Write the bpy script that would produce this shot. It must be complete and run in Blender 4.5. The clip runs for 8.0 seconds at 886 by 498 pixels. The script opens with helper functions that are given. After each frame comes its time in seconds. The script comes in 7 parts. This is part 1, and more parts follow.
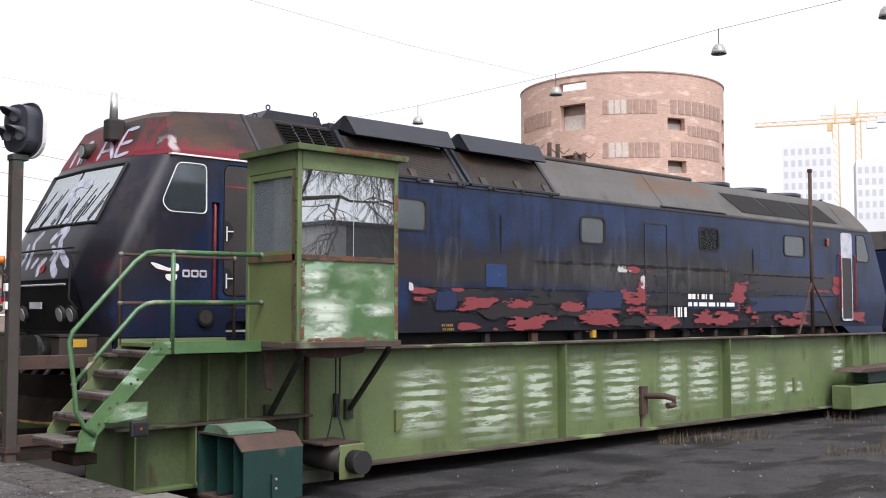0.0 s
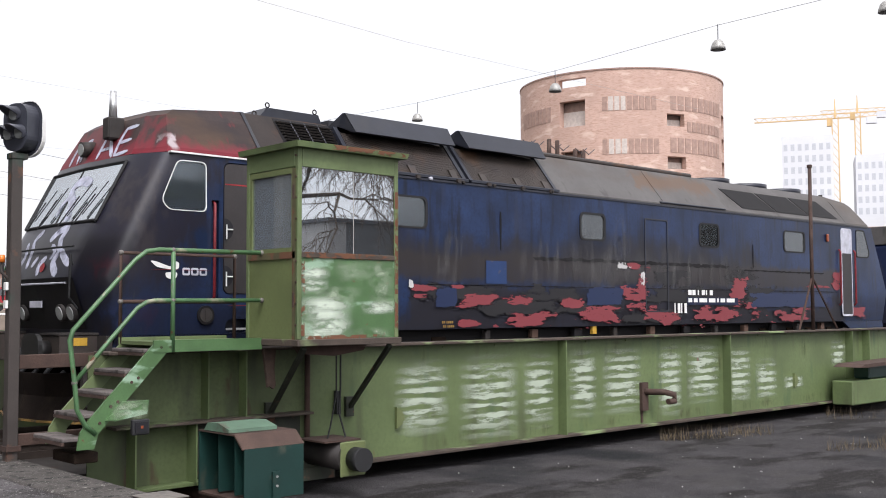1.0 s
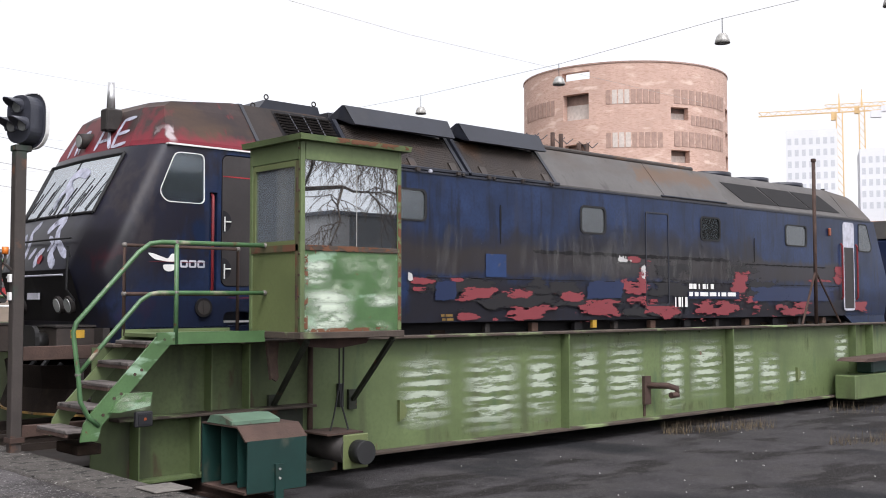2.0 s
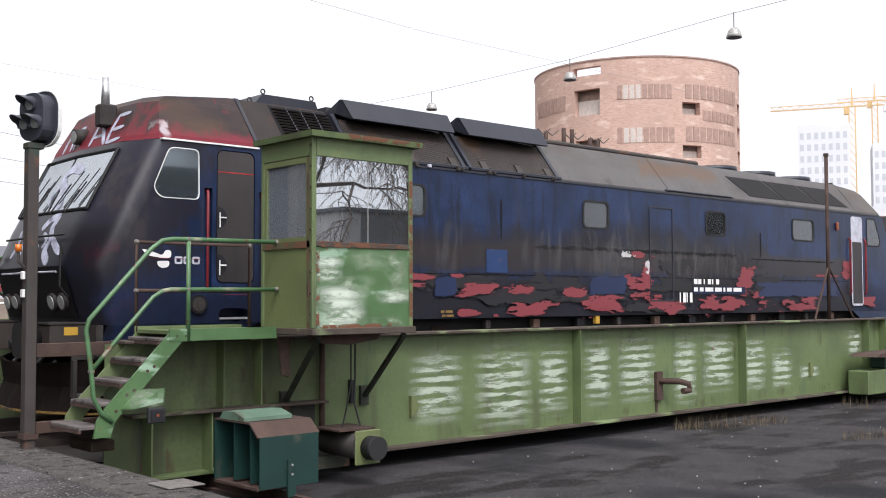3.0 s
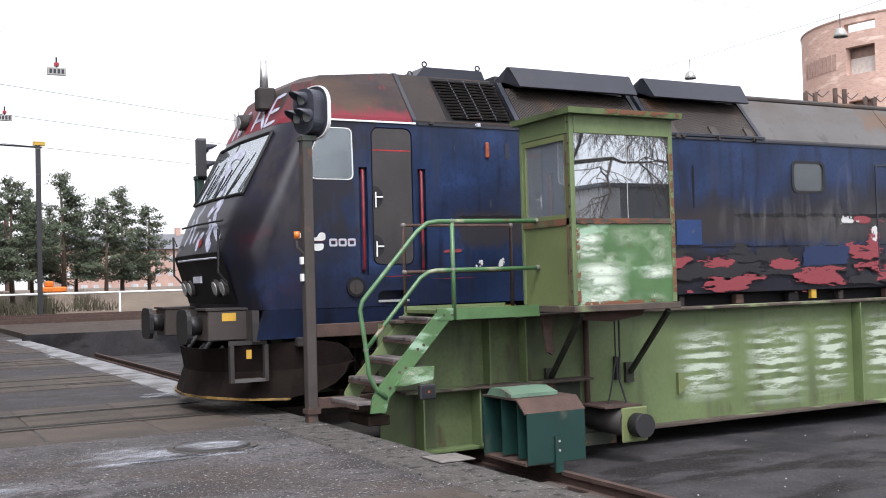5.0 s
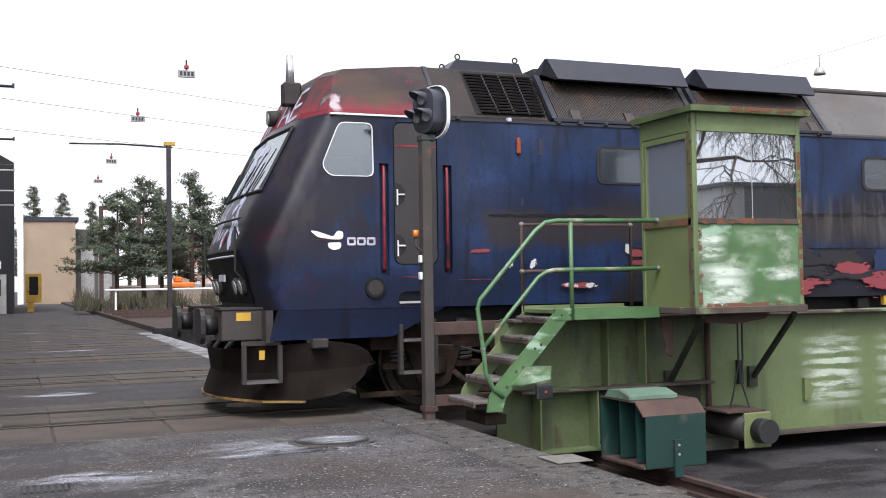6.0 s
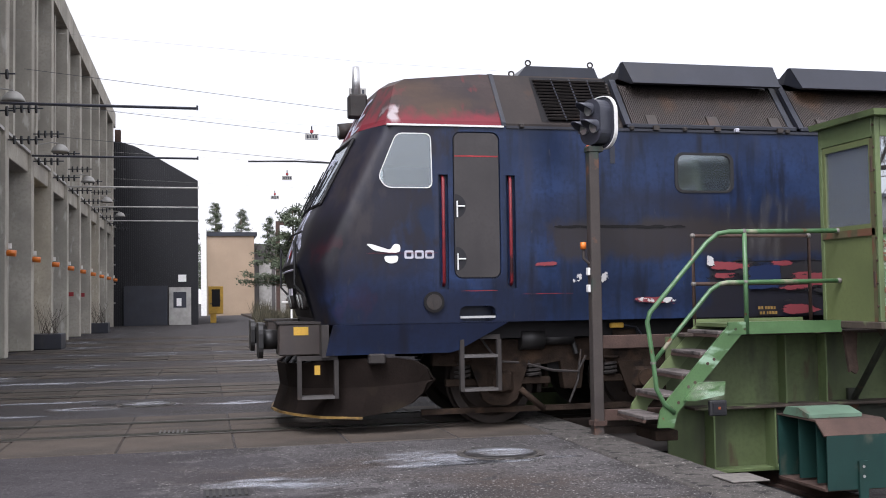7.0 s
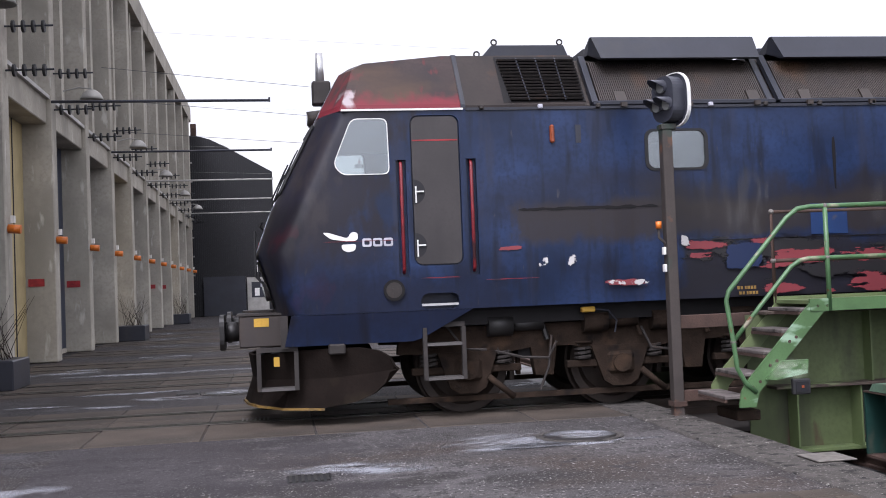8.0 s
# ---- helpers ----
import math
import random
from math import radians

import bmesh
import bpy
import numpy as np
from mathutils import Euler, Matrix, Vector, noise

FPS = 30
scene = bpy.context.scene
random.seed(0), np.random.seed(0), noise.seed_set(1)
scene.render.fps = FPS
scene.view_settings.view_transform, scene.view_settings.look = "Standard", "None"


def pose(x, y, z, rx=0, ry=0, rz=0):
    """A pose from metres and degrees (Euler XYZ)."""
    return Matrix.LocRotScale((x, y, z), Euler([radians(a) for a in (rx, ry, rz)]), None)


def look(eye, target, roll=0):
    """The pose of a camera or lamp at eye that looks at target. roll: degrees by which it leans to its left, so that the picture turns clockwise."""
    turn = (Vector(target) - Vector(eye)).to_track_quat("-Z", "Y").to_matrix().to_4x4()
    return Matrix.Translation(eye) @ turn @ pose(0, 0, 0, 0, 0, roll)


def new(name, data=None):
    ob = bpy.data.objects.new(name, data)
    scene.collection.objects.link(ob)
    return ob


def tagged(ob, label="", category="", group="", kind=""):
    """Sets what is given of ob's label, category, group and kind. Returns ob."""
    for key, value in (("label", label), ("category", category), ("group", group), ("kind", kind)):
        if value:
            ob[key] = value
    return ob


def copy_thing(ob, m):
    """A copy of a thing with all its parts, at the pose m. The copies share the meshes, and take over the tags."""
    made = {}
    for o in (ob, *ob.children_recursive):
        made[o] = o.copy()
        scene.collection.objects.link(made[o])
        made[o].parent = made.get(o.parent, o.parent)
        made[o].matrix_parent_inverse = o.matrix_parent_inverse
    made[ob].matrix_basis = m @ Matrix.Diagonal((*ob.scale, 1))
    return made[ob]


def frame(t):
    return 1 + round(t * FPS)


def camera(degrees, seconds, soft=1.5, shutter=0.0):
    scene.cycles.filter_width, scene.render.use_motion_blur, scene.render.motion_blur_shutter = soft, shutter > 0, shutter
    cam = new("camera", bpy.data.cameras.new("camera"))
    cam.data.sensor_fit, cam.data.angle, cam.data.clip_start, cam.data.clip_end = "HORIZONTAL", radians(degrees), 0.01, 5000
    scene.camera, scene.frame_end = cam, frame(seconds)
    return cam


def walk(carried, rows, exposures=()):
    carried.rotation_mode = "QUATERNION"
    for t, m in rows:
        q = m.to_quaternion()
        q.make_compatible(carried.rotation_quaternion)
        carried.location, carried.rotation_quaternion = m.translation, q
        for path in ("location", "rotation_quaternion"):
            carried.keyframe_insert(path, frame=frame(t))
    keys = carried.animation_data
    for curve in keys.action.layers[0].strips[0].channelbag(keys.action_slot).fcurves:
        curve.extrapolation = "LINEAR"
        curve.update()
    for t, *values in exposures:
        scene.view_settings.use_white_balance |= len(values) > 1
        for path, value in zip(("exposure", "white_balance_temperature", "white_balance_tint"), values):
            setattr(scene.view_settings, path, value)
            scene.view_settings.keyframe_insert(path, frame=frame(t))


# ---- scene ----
# Camera: a hand-held camera that pans from one standpoint, eye 1.46 m over the rails.
EYE = (0.0, 0.0, 1.463)
PATH = [(0.0, -43.1, 3.48, 0.01), (0.5, -43.1, 3.69, -0.03), (1.0, -43.1, 3.32, -0.23), (1.5, -43.05, 3.04, -0.04), (1.7, -42.99, 2.98, -0.04), (2.8, -42.69, 2.89, -0.15), (3.0, -42.32, 2.74, -0.2), (3.5, -40.31, 2.27, -1.42), (4.0, -37.33, 1.57, -1.61), (4.5, -34.95, -0.24, -0.49), (5.0, -28.32, 1.73, -1.57), (5.2, -26.68, 1.23, -2.01), (6.3, -20.34, 2.32, -0.46), (6.5, -19.04, 2.67, -0.52), (7.0, -12.96, 2.64, -0.86), (7.5, -10.55, 1.45, -0.74), (8.0, -8.97, 1.9, -2.26)]
cam = camera(45.3, 8.0, soft=1.0)
walk(cam, [(t, pose(*EYE, 90 + pitch, 0, yaw) @ pose(0, 0, 0, 0, 0, roll)) for t, yaw, pitch, roll in PATH],
     exposures=[(0.0, 0.90, 6330, 13), (1.5, 0.88, 6330, 13), (3.0, 0.89, 6300, 13), (4.0, 0.94, 6250, 13), (4.5, 1.05, 6200, 13), (5.0, 1.18, 6180, 13), (6.5, 1.08, 6150, 14), (7.0, 0.98, 6130, 15), (7.5, 0.93, 6090, 17), (8.0, 1.01, 6050, 18)])

# Light: a bright thinly overcast sky and a wide soft sun.
SUN = Vector((-0.25, -0.50, 0.80)).normalized()
world = bpy.data.worlds.new("sky")
scene.world = world
world.use_nodes = True
wn, wl = world.node_tree.nodes, world.node_tree.links
sky = wn.new("ShaderNodeTexSky")
sky.sky_type, sky.sun_disc = "NISHITA", False
sky.sun_elevation, sky.sun_rotation = math.asin(SUN.z), math.atan2(SUN.x, SUN.y)
sky.air_density, sky.dust_density, sky.ozone_density = 1.0, 4.0, 1.0
grey = wn.new("ShaderNodeHueSaturation")
grey.inputs["Saturation"].default_value = 0.10
wl.new(sky.outputs["Color"], grey.inputs["Color"])
haze = wn.new("ShaderNodeMix")
haze.data_type, haze.blend_type = "RGBA", "LIGHTEN"
haze.inputs[0].default_value = 1.0
haze.inputs[7].default_value = (3.8, 3.8, 3.8, 1)
wl.new(grey.outputs["Color"], haze.inputs[6])
wl.new(haze.outputs[2], wn["Background"].inputs["Color"])
wn["Background"].inputs["Strength"].default_value = 0.15
sun = new("sun", bpy.data.lights.new("sun", "SUN"))
sun.data.energy, sun.data.angle, sun.data.color = 0.9, radians(14), (1.0, 0.985, 0.98)
sun.matrix_world = look(SUN * 50, (0, 0, 0))


# ---------------------------------------------------------------- materials
def material(name, color, rough=0.7, metal=0.0, spots=(), bump=0.0, bump_scale=40.0, vary=0.15, scale=3.0, spec=0.5, zones=()):
    """A node material: base colour with two scales of variation, patches of other colours, fine relief.
    spots: (colour, noise scale, threshold, softness, stretch). zones: dirt or paint fields in the object's own x and z, with
    ragged borders: (colour, x from, x to, z from, z to, softness, cover)."""
    m = bpy.data.materials.new(name)
    m.use_nodes = True
    n, l = m.node_tree.nodes, m.node_tree.links
    b = n["Principled BSDF"]
    b.inputs["Roughness"].default_value, b.inputs["Metallic"].default_value = rough, metal
    b.inputs["Specular IOR Level"].default_value = spec
    co = n.new("ShaderNodeTexCoord")

    def mix(a, fac, c):
        x = n.new("ShaderNodeMix")
        x.data_type = "RGBA"
        l.new(fac, x.inputs["Factor"])
        for s, v in (("A", a), ("B", c)):
            sock = [i for i in x.inputs if i.name == s and i.type == "RGBA"][0]
            if isinstance(v, tuple):
                sock.default_value = (*v, 1)
            else:
                l.new(v, sock)
        return [o for o in x.outputs if o.type == "RGBA"][0]

    def field(sc, lo, hi, stretch=(1, 1, 1), detail=5.0, seed=0.0):
        mp = n.new("ShaderNodeMapping")
        mp.inputs["Scale"].default_value = stretch
        mp.inputs["Location"].default_value = (seed, seed * 1.7, seed * 0.6)
        l.new(co.outputs["Object"], mp.inputs["Vector"])
        t = n.new("ShaderNodeTexNoise")
        t.inputs["Scale"].default_value, t.inputs["Detail"].default_value = sc, detail
        l.new(mp.outputs["Vector"], t.inputs["Vector"])
        r = n.new("ShaderNodeMapRange")
        r.inputs["From Min"].default_value, r.inputs["From Max"].default_value = lo, hi
        l.new(t.outputs["Fac"], r.inputs["Value"])
        return r.outputs["Result"]

    dark = tuple(c * (1 - vary) for c in color)
    lite = tuple(min(1, c * (1 + vary)) for c in color)
    c = mix(dark, field(scale, 0.3, 0.7), lite)
    c = mix(c, field(scale * 14, 0.45, 0.9, seed=3.1), tuple(x * (1 - vary * 0.9) for x in color))
    for k, (col, sc, th, soft, stretch) in enumerate(spots):
        c = mix(c, field(sc, th, th + soft, stretch, 6.0, 5.3 + 2.9 * k), col)
    if zones:
        sep = n.new("ShaderNodeSeparateXYZ")
        l.new(co.outputs["Object"], sep.inputs[0])

        def op(kind, a, v, clamp=False):
            x = n.new("ShaderNodeMath")
            x.operation, x.use_clamp = kind, clamp
            for i, q in enumerate((a, v)):
                if isinstance(q, (int, float)):
                    x.inputs[i].default_value = q
                else:
                    l.new(q, x.inputs[i])
            return x.outputs[0]
        wob = op("ADD", op("SUBTRACT", field(1.7, 0.0, 1.0, (1, 1, 1), 7.0, 1.3), 0.5), op("MULTIPLY", op("SUBTRACT", field(9.0, 0.0, 1.0, (1, 1, 0.4), 4.0, 2.3), 0.5), 0.5))
        for col, x0, x1, z0, z1, soft, cover in zones:
            f = cover
            for ax, lo, hi, amp in (("X", x0, x1, 2.2), ("Z", z0, z1, 1.0)):
                v = op("ADD", sep.outputs[ax], op("MULTIPLY", wob, amp * soft * 3.6))
                f = op("MULTIPLY", f, op("MULTIPLY", op("MULTIPLY", op("SUBTRACT", v, lo), 1 / soft, True), op("MULTIPLY", op("SUBTRACT", hi, v), 1 / soft, True)))
            c = mix(c, f, col)
    l.new(c, b.inputs["Base Color"])
    if bump:
        t = n.new("ShaderNodeTexNoise")
        t.inputs["Scale"].default_value, t.inputs["Detail"].default_value = bump_scale, 4.0
        l.new(co.outputs["Object"], t.inputs["Vector"])
        u = n.new("ShaderNodeBump")
        u.inputs["Strength"].default_value, u.inputs["Distance"].default_value = bump, 0.02
        l.new(t.outputs["Fac"], u.inputs["Height"])
        l.new(u.outputs["Normal"], b.inputs["Normal"])
    return m


RUST, DIRT = (0.13, 0.055, 0.028), (0.035, 0.03, 0.026)
M = {}
M["black"] = material("black_cladding", (0.010, 0.010, 0.013), 0.6)
M["steel"] = material("dark_steel", (0.032, 0.027, 0.025), 0.7, 0.2, vary=0.3, scale=6, spots=[((0.055, 0.035, 0.025), 5, 0.6, 0.12, (1, 1, 1))])
M["rust"] = material("rusty_steel", (0.09, 0.05, 0.035), 0.85)


# ---------------------------------------------------------------- mesh helpers
def box(bm, x0, x1, y0, y1, z0, z1, bevel=0.0):
    vs = [bm.verts.new((x, y, z)) for x in (x0, x1) for y in (y0, y1) for z in (z0, z1)]
    fs = [bm.faces.new([vs[i] for i in q]) for q in ((0, 1, 3, 2), (4, 6, 7, 5), (0, 4, 5, 1), (2, 3, 7, 6), (0, 2, 6, 4), (1, 5, 7, 3))]
    if bevel:
        es = list({e for f in fs for e in f.edges})
        bmesh.ops.bevel(bm, geom=es, offset=bevel, segments=1, affect="EDGES")
    return bm


def prism(bm, pts, axis, a, b):
    """A polygon of 2D points drawn out from a to b along an axis ('x': points are y, z; 'y': x, z; 'z': x, y)."""
    def at(p, h):
        return {"x": (h, p[0], p[1]), "y": (p[0], h, p[1]), "z": (p[0], p[1], h)}[axis]
    lo = [bm.verts.new(at(p, a)) for p in pts]
    hi = [bm.verts.new(at(p, b)) for p in pts]
    n = len(pts)
    bm.faces.new(lo)
    bm.faces.new(hi[::-1])
    for i in range(n):
        bm.faces.new((lo[i], hi[i], hi[(i + 1) % n], lo[(i + 1) % n]))
    return bm


def tube(bm, path, r, seg=8, r2=None):
    """A round bar along a path of points, closed at its ends."""
    path = [Vector(p) for p in path]
    rings = []
    side = None
    for i, p in enumerate(path):
        d = (path[min(i + 1, len(path) - 1)] - path[max(i - 1, 0)]).normalized()
        if side is None or abs(side.dot(d)) > 0.95:
            side = d.orthogonal().normalized()
        side = (side - d * side.dot(d)).normalized()
        up = d.cross(side)
        rr = r if r2 is None else r + (r2 - r) * i / (len(path) - 1)
        rings.append([bm.verts.new(p + (side * math.cos(a) + up * math.sin(a)) * rr) for a in [2 * math.pi * k / seg for k in range(seg)]])
    for u, v in zip(rings, rings[1:]):
        for k in range(seg):
            f = bm.faces.new((u[k], u[(k + 1) % seg], v[(k + 1) % seg], v[k]))
            f.smooth = seg > 6
    bm.faces.new(rings[0][::-1])
    bm.faces.new(rings[-1])
    return bm


def mesh_of(name, bm, mat):
    bmesh.ops.recalc_face_normals(bm, faces=bm.faces)
    me = bpy.data.meshes.new(name)
    bm.to_mesh(me)
    bm.free()
    for mm in (mat if isinstance(mat, (list, tuple)) else [mat]):
        me.materials.append(mm)
    return me


def part(name, bm, mat, parent=None, label="", at=None):
    ob = new(name, mesh_of(name, bm, mat))
    if at is not None:
        ob.matrix_basis = at
    if parent is not None:
        ob.parent = parent
    if label:
        ob["label"] = label
    return ob


def thing(name, label, category, group="", kind="", at=None):
    ob = new(name)
    ob.empty_display_size = 0.2
    if at is not None:
        ob.matrix_basis = at
    return tagged(ob, label, category, group, kind)


def B():
    return bmesh.new()


# ---------------------------------------------------------------- more materials
def glass(name, tint, ior=2.0, rough=0.02, dust=0.0):
    """Clear pane with its mirror image and a thin film of dust."""
    m = bpy.data.materials.new(name)
    m.use_nodes = True
    n, l = m.node_tree.nodes, m.node_tree.links
    n.remove(n["Principled BSDF"])
    clear, gloss, mixer, fr = (n.new(k) for k in ("ShaderNodeBsdfTransparent", "ShaderNodeBsdfGlossy", "ShaderNodeMixShader", "ShaderNodeFresnel"))
    clear.inputs["Color"].default_value = (*tint, 1)
    gloss.inputs["Roughness"].default_value = rough
    gloss.inputs["Color"].default_value = (0.90, 0.95, 1.0, 1)
    fr.inputs["IOR"].default_value = ior
    l.new(fr.outputs[0], mixer.inputs[0])
    l.new(clear.outputs[0], mixer.inputs[1])
    l.new(gloss.outputs[0], mixer.inputs[2])
    film, dirty = n.new("ShaderNodeBsdfDiffuse"), n.new("ShaderNodeMixShader")
    film.inputs["Color"].default_value = (0.42, 0.43, 0.44, 1)
    dirty.inputs[0].default_value = dust
    l.new(mixer.outputs[0], dirty.inputs[1])
    l.new(film.outputs[0], dirty.inputs[2])
    l.new(dirty.outputs[0], n["Material Output"].inputs["Surface"])
    return m


def worn_paint(name, color, band=0.0, cover=0.5, rough=0.7, strong=0.85, oval=False, grain=(1.6, 1.0, 5.0), crisp=4.0, noise_scale=1.6, border=7.0):
    """Thin roller paint over another surface: ragged, fading to its borders, in bands of the given height."""
    m = bpy.data.materials.new(name)
    m.use_nodes = True
    n, l = m.node_tree.nodes, m.node_tree.links
    b = n["Principled BSDF"]
    b.inputs["Base Color"].default_value, b.inputs["Roughness"].default_value = (*color, 1), rough
    co = n.new("ShaderNodeTexCoord")
    info = n.new("ShaderNodeObjectInfo")
    off = n.new("ShaderNodeVectorMath")
    off.operation = "MULTIPLY_ADD"
    off.inputs[1].default_value = (1, 1, 1)
    l.new(co.outputs["Object"], off.inputs[0])
    scl = n.new("ShaderNodeVectorMath")
    scl.operation = "SCALE"
    scl.inputs[0].default_value = (37, 11, 23)
    l.new(info.outputs["Random"], scl.inputs["Scale"])
    l.new(scl.outputs[0], off.inputs[2])
    mp = n.new("ShaderNodeMapping")
    mp.inputs["Scale"].default_value = grain
    l.new(off.outputs[0], mp.inputs["Vector"])
    t = n.new("ShaderNodeTexNoise")
    t.inputs["Scale"].default_value, t.inputs["Detail"].default_value = noise_scale, 7.0
    t.inputs["Roughness"].default_value = 0.62
    l.new(mp.outputs[0], t.inputs["Vector"])
    sep = n.new("ShaderNodeSeparateXYZ")
    l.new(co.outputs["Generated"], sep.inputs[0])

    def op(kind, a, c, clamp=False):
        x = n.new("ShaderNodeMath")
        x.operation, x.use_clamp = kind, clamp
        for i, v in enumerate((a, c)):
            if isinstance(v, (int, float)):
                x.inputs[i].default_value = v
            else:
                l.new(v, x.inputs[i])
        return x.outputs[0]
    edge = 1.0
    for s in ("X", "Z"):
        d = op("ABSOLUTE", op("SUBTRACT", sep.outputs[s], 0.5), 0.0)
        edge = op("MULTIPLY", edge, op("MULTIPLY", op("SUBTRACT", 0.5, d), border, True))
    if oval:
        dx, dz = op("SUBTRACT", sep.outputs["X"], 0.5), op("SUBTRACT", sep.outputs["Z"], 0.5)
        edge = op("MULTIPLY", op("SUBTRACT", 0.25, op("ADD", op("MULTIPLY", dx, dx), op("MULTIPLY", dz, dz))), 5.0, True)
    v = op("ADD", t.outputs["Fac"], cover - 1.0)
    if band:
        so = n.new("ShaderNodeSeparateXYZ")
        l.new(co.outputs["Object"], so.inputs[0])
        wob = op("MULTIPLY", t.outputs["Fac"], 1.4)
        wave = op("SINE", op("ADD", op("MULTIPLY", so.outputs["Z"], 2 * math.pi / band), wob), 0.0)
        v = op("ADD", v, op("MULTIPLY", wave, 0.10))
    if crisp > 10:   # a torn sheet: hard ragged borders
        a = op("MULTIPLY", op("ADD", op("MULTIPLY", v, 6.0), op("MULTIPLY", op("SUBTRACT", edge, 0.5), 1.5)), crisp, True)
    else:
        a = op("MULTIPLY", op("MULTIPLY", v, crisp, True), edge, True)
    l.new(op("MULTIPLY", a, strong), b.inputs["Alpha"])
    return m


M["body"] = material("weathered_navy_side", (0.014, 0.026, 0.068), 0.34, spec=0.32, bump=0.07, bump_scale=3, vary=0.4, scale=1.6, spots=[
    ((0.013, 0.013, 0.022), 0.9, 0.50, 0.20, (0.35, 1, 1.0)), ((0.024, 0.028, 0.050), 2.6, 0.56, 0.2, (2.2, 1, 0.25)), ((0.007, 0.008, 0.014), 3.5, 0.54, 0.25, (2.5, 1, 0.35)), ((0.045, 0.046, 0.055), 12, 0.66, 0.10, (1.5, 1, 0.4))],
    zones=[((0.009, 0.010, 0.020), -2.0, 3.2, 0.6, 1.75, 0.35, 0.6), ((0.016, 0.013, 0.016), -2.0, 2.05, 1.66, 4.0, 0.34, 0.82), ((0.048, 0.040, 0.040), 0.85, 1.30, 1.9, 3.3, 0.25, 0.5), ((0.010, 0.009, 0.012), -2.0, 0.95, 1.0, 2.4, 0.12, 0.8),
           ((0.020, 0.018, 0.021), 4.6, 14.4, 2.0, 2.62, 0.22, 0.75), ((0.030, 0.025, 0.024), 3.2, 18.4, 1.86, 2.36, 0.10, 0.85), ((0.019, 0.017, 0.019), 5.0, 18.2, 1.0, 1.90, 0.16, 0.85), ((0.016, 0.014, 0.016), 8.6, 14.2, 2.2, 2.80, 0.20, 0.6),
           ((0.13, 0.008, 0.014), 0.62, 0.80, 1.85, 2.15, 0.16, 0.5), ((0.06, 0.008, 0.012), 1.0, 1.25, 1.1, 1.7, 0.2, 0.35), ((0.050, 0.047, 0.048), 8.7, 12.6, 1.9, 2.45, 0.25, 0.5), ((0.012, 0.024, 0.085), 14.3, 17.8, 1.45, 1.85, 0.15, 0.7)])
M["navy"] = material("navy_paint", (0.009, 0.015, 0.046), 0.38, spec=0.3, bump=0.05, bump_scale=3, vary=0.2, scale=1.3, spots=[
    ((0.020, 0.017, 0.018), 0.8, 0.50, 0.22, (0.35, 1, 1.0)), ((0.05, 0.048, 0.05), 2.2, 0.60, 0.2, (2.0, 1, 0.22)), ((0.008, 0.008, 0.01), 7, 0.68, 0.05, (0.3, 1, 1.2))])
M["cabgrime"] = material("soot_paint", (0.020, 0.017, 0.018), 0.42, vary=0.25, scale=1.5, spots=[((0.018, 0.022, 0.05), 1.0, 0.5, 0.2, (1, 1, 0.5)), ((0.12, 0.012, 0.02), 2.6, 0.68, 0.08, (1, 1, 0.8))])
M["roofgrey"] = material("roof_paint", (0.080, 0.074, 0.072), 0.5, vary=0.2, scale=1.2, spots=[((0.060, 0.040, 0.028), 0.9, 0.54, 0.2, (0.5, 1, 1)), ((0.04, 0.036, 0.034), 3, 0.62, 0.1, (1.5, 1, 0.4))],
    zones=[((0.105, 0.052, 0.022), 10.9, 13.5, 3.62, 4.06, 0.14, 0.65), ((0.045, 0.038, 0.034), 13.6, 19.0, 3.4, 4.0, 0.2, 0.5)])
M["roofbrown"] = material("sooty_roof", (0.038, 0.029, 0.025), 0.55, vary=0.25, scale=1.5, spots=[((0.066, 0.036, 0.020), 1.5, 0.54, 0.15, (1.3, 1, 0.5)), ((0.03, 0.024, 0.024), 2.5, 0.58, 0.15, (1.2, 1, 0.5))])
M["sootsection"] = material("sooty_roof_section", (0.027, 0.020, 0.018), 0.6, spec=0.3, vary=0.3, scale=1.8, spots=[((0.070, 0.032, 0.016), 1.7, 0.60, 0.12, (1.4, 1, 0.6)), ((0.014, 0.012, 0.012), 2.4, 0.56, 0.15, (1.3, 1, 0.5))])
M["roofred"] = material("sooted_red_roof", (0.031, 0.0195, 0.0185), 0.55, spec=0.32, vary=0.35, scale=2.0, spots=[((0.060, 0.034, 0.020), 1.3, 0.52, 0.18, (0.6, 1, 1.3)), ((0.016, 0.012, 0.014), 2.2, 0.55, 0.15, (1.4, 1, 0.5)), ((0.085, 0.014, 0.016), 4.5, 0.62, 0.08, (1.8, 1, 0.5))], zones=[((0.15, 0.012, 0.022), 0.0, 4.0, 3.0, 3.58, 0.16, 0.9), ((0.16, 0.012, 0.022), 0.0, 1.5, 3.0, 3.95, 0.16, 0.55), ((0.40, 0.36, 0.37), 1.42, 1.56, 3.38, 3.62, 0.05, 0.8)])
M["slate"] = material("slate_grey_paint", (0.020, 0.022, 0.032), 0.42, vary=0.2, scale=1.5, spots=[((0.030, 0.030, 0.034), 2.0, 0.6, 0.15, (1, 1, 0.4))])
M["grille"] = material("grille_black", (0.011, 0.010, 0.011), 0.6, spec=0.2)
M["red"] = material("red_paint", (0.30, 0.02, 0.025), 0.5, vary=0.3, scale=8)
M["white"] = material("white_paint", (0.72, 0.71, 0.69), 0.5, vary=0.08, scale=6)
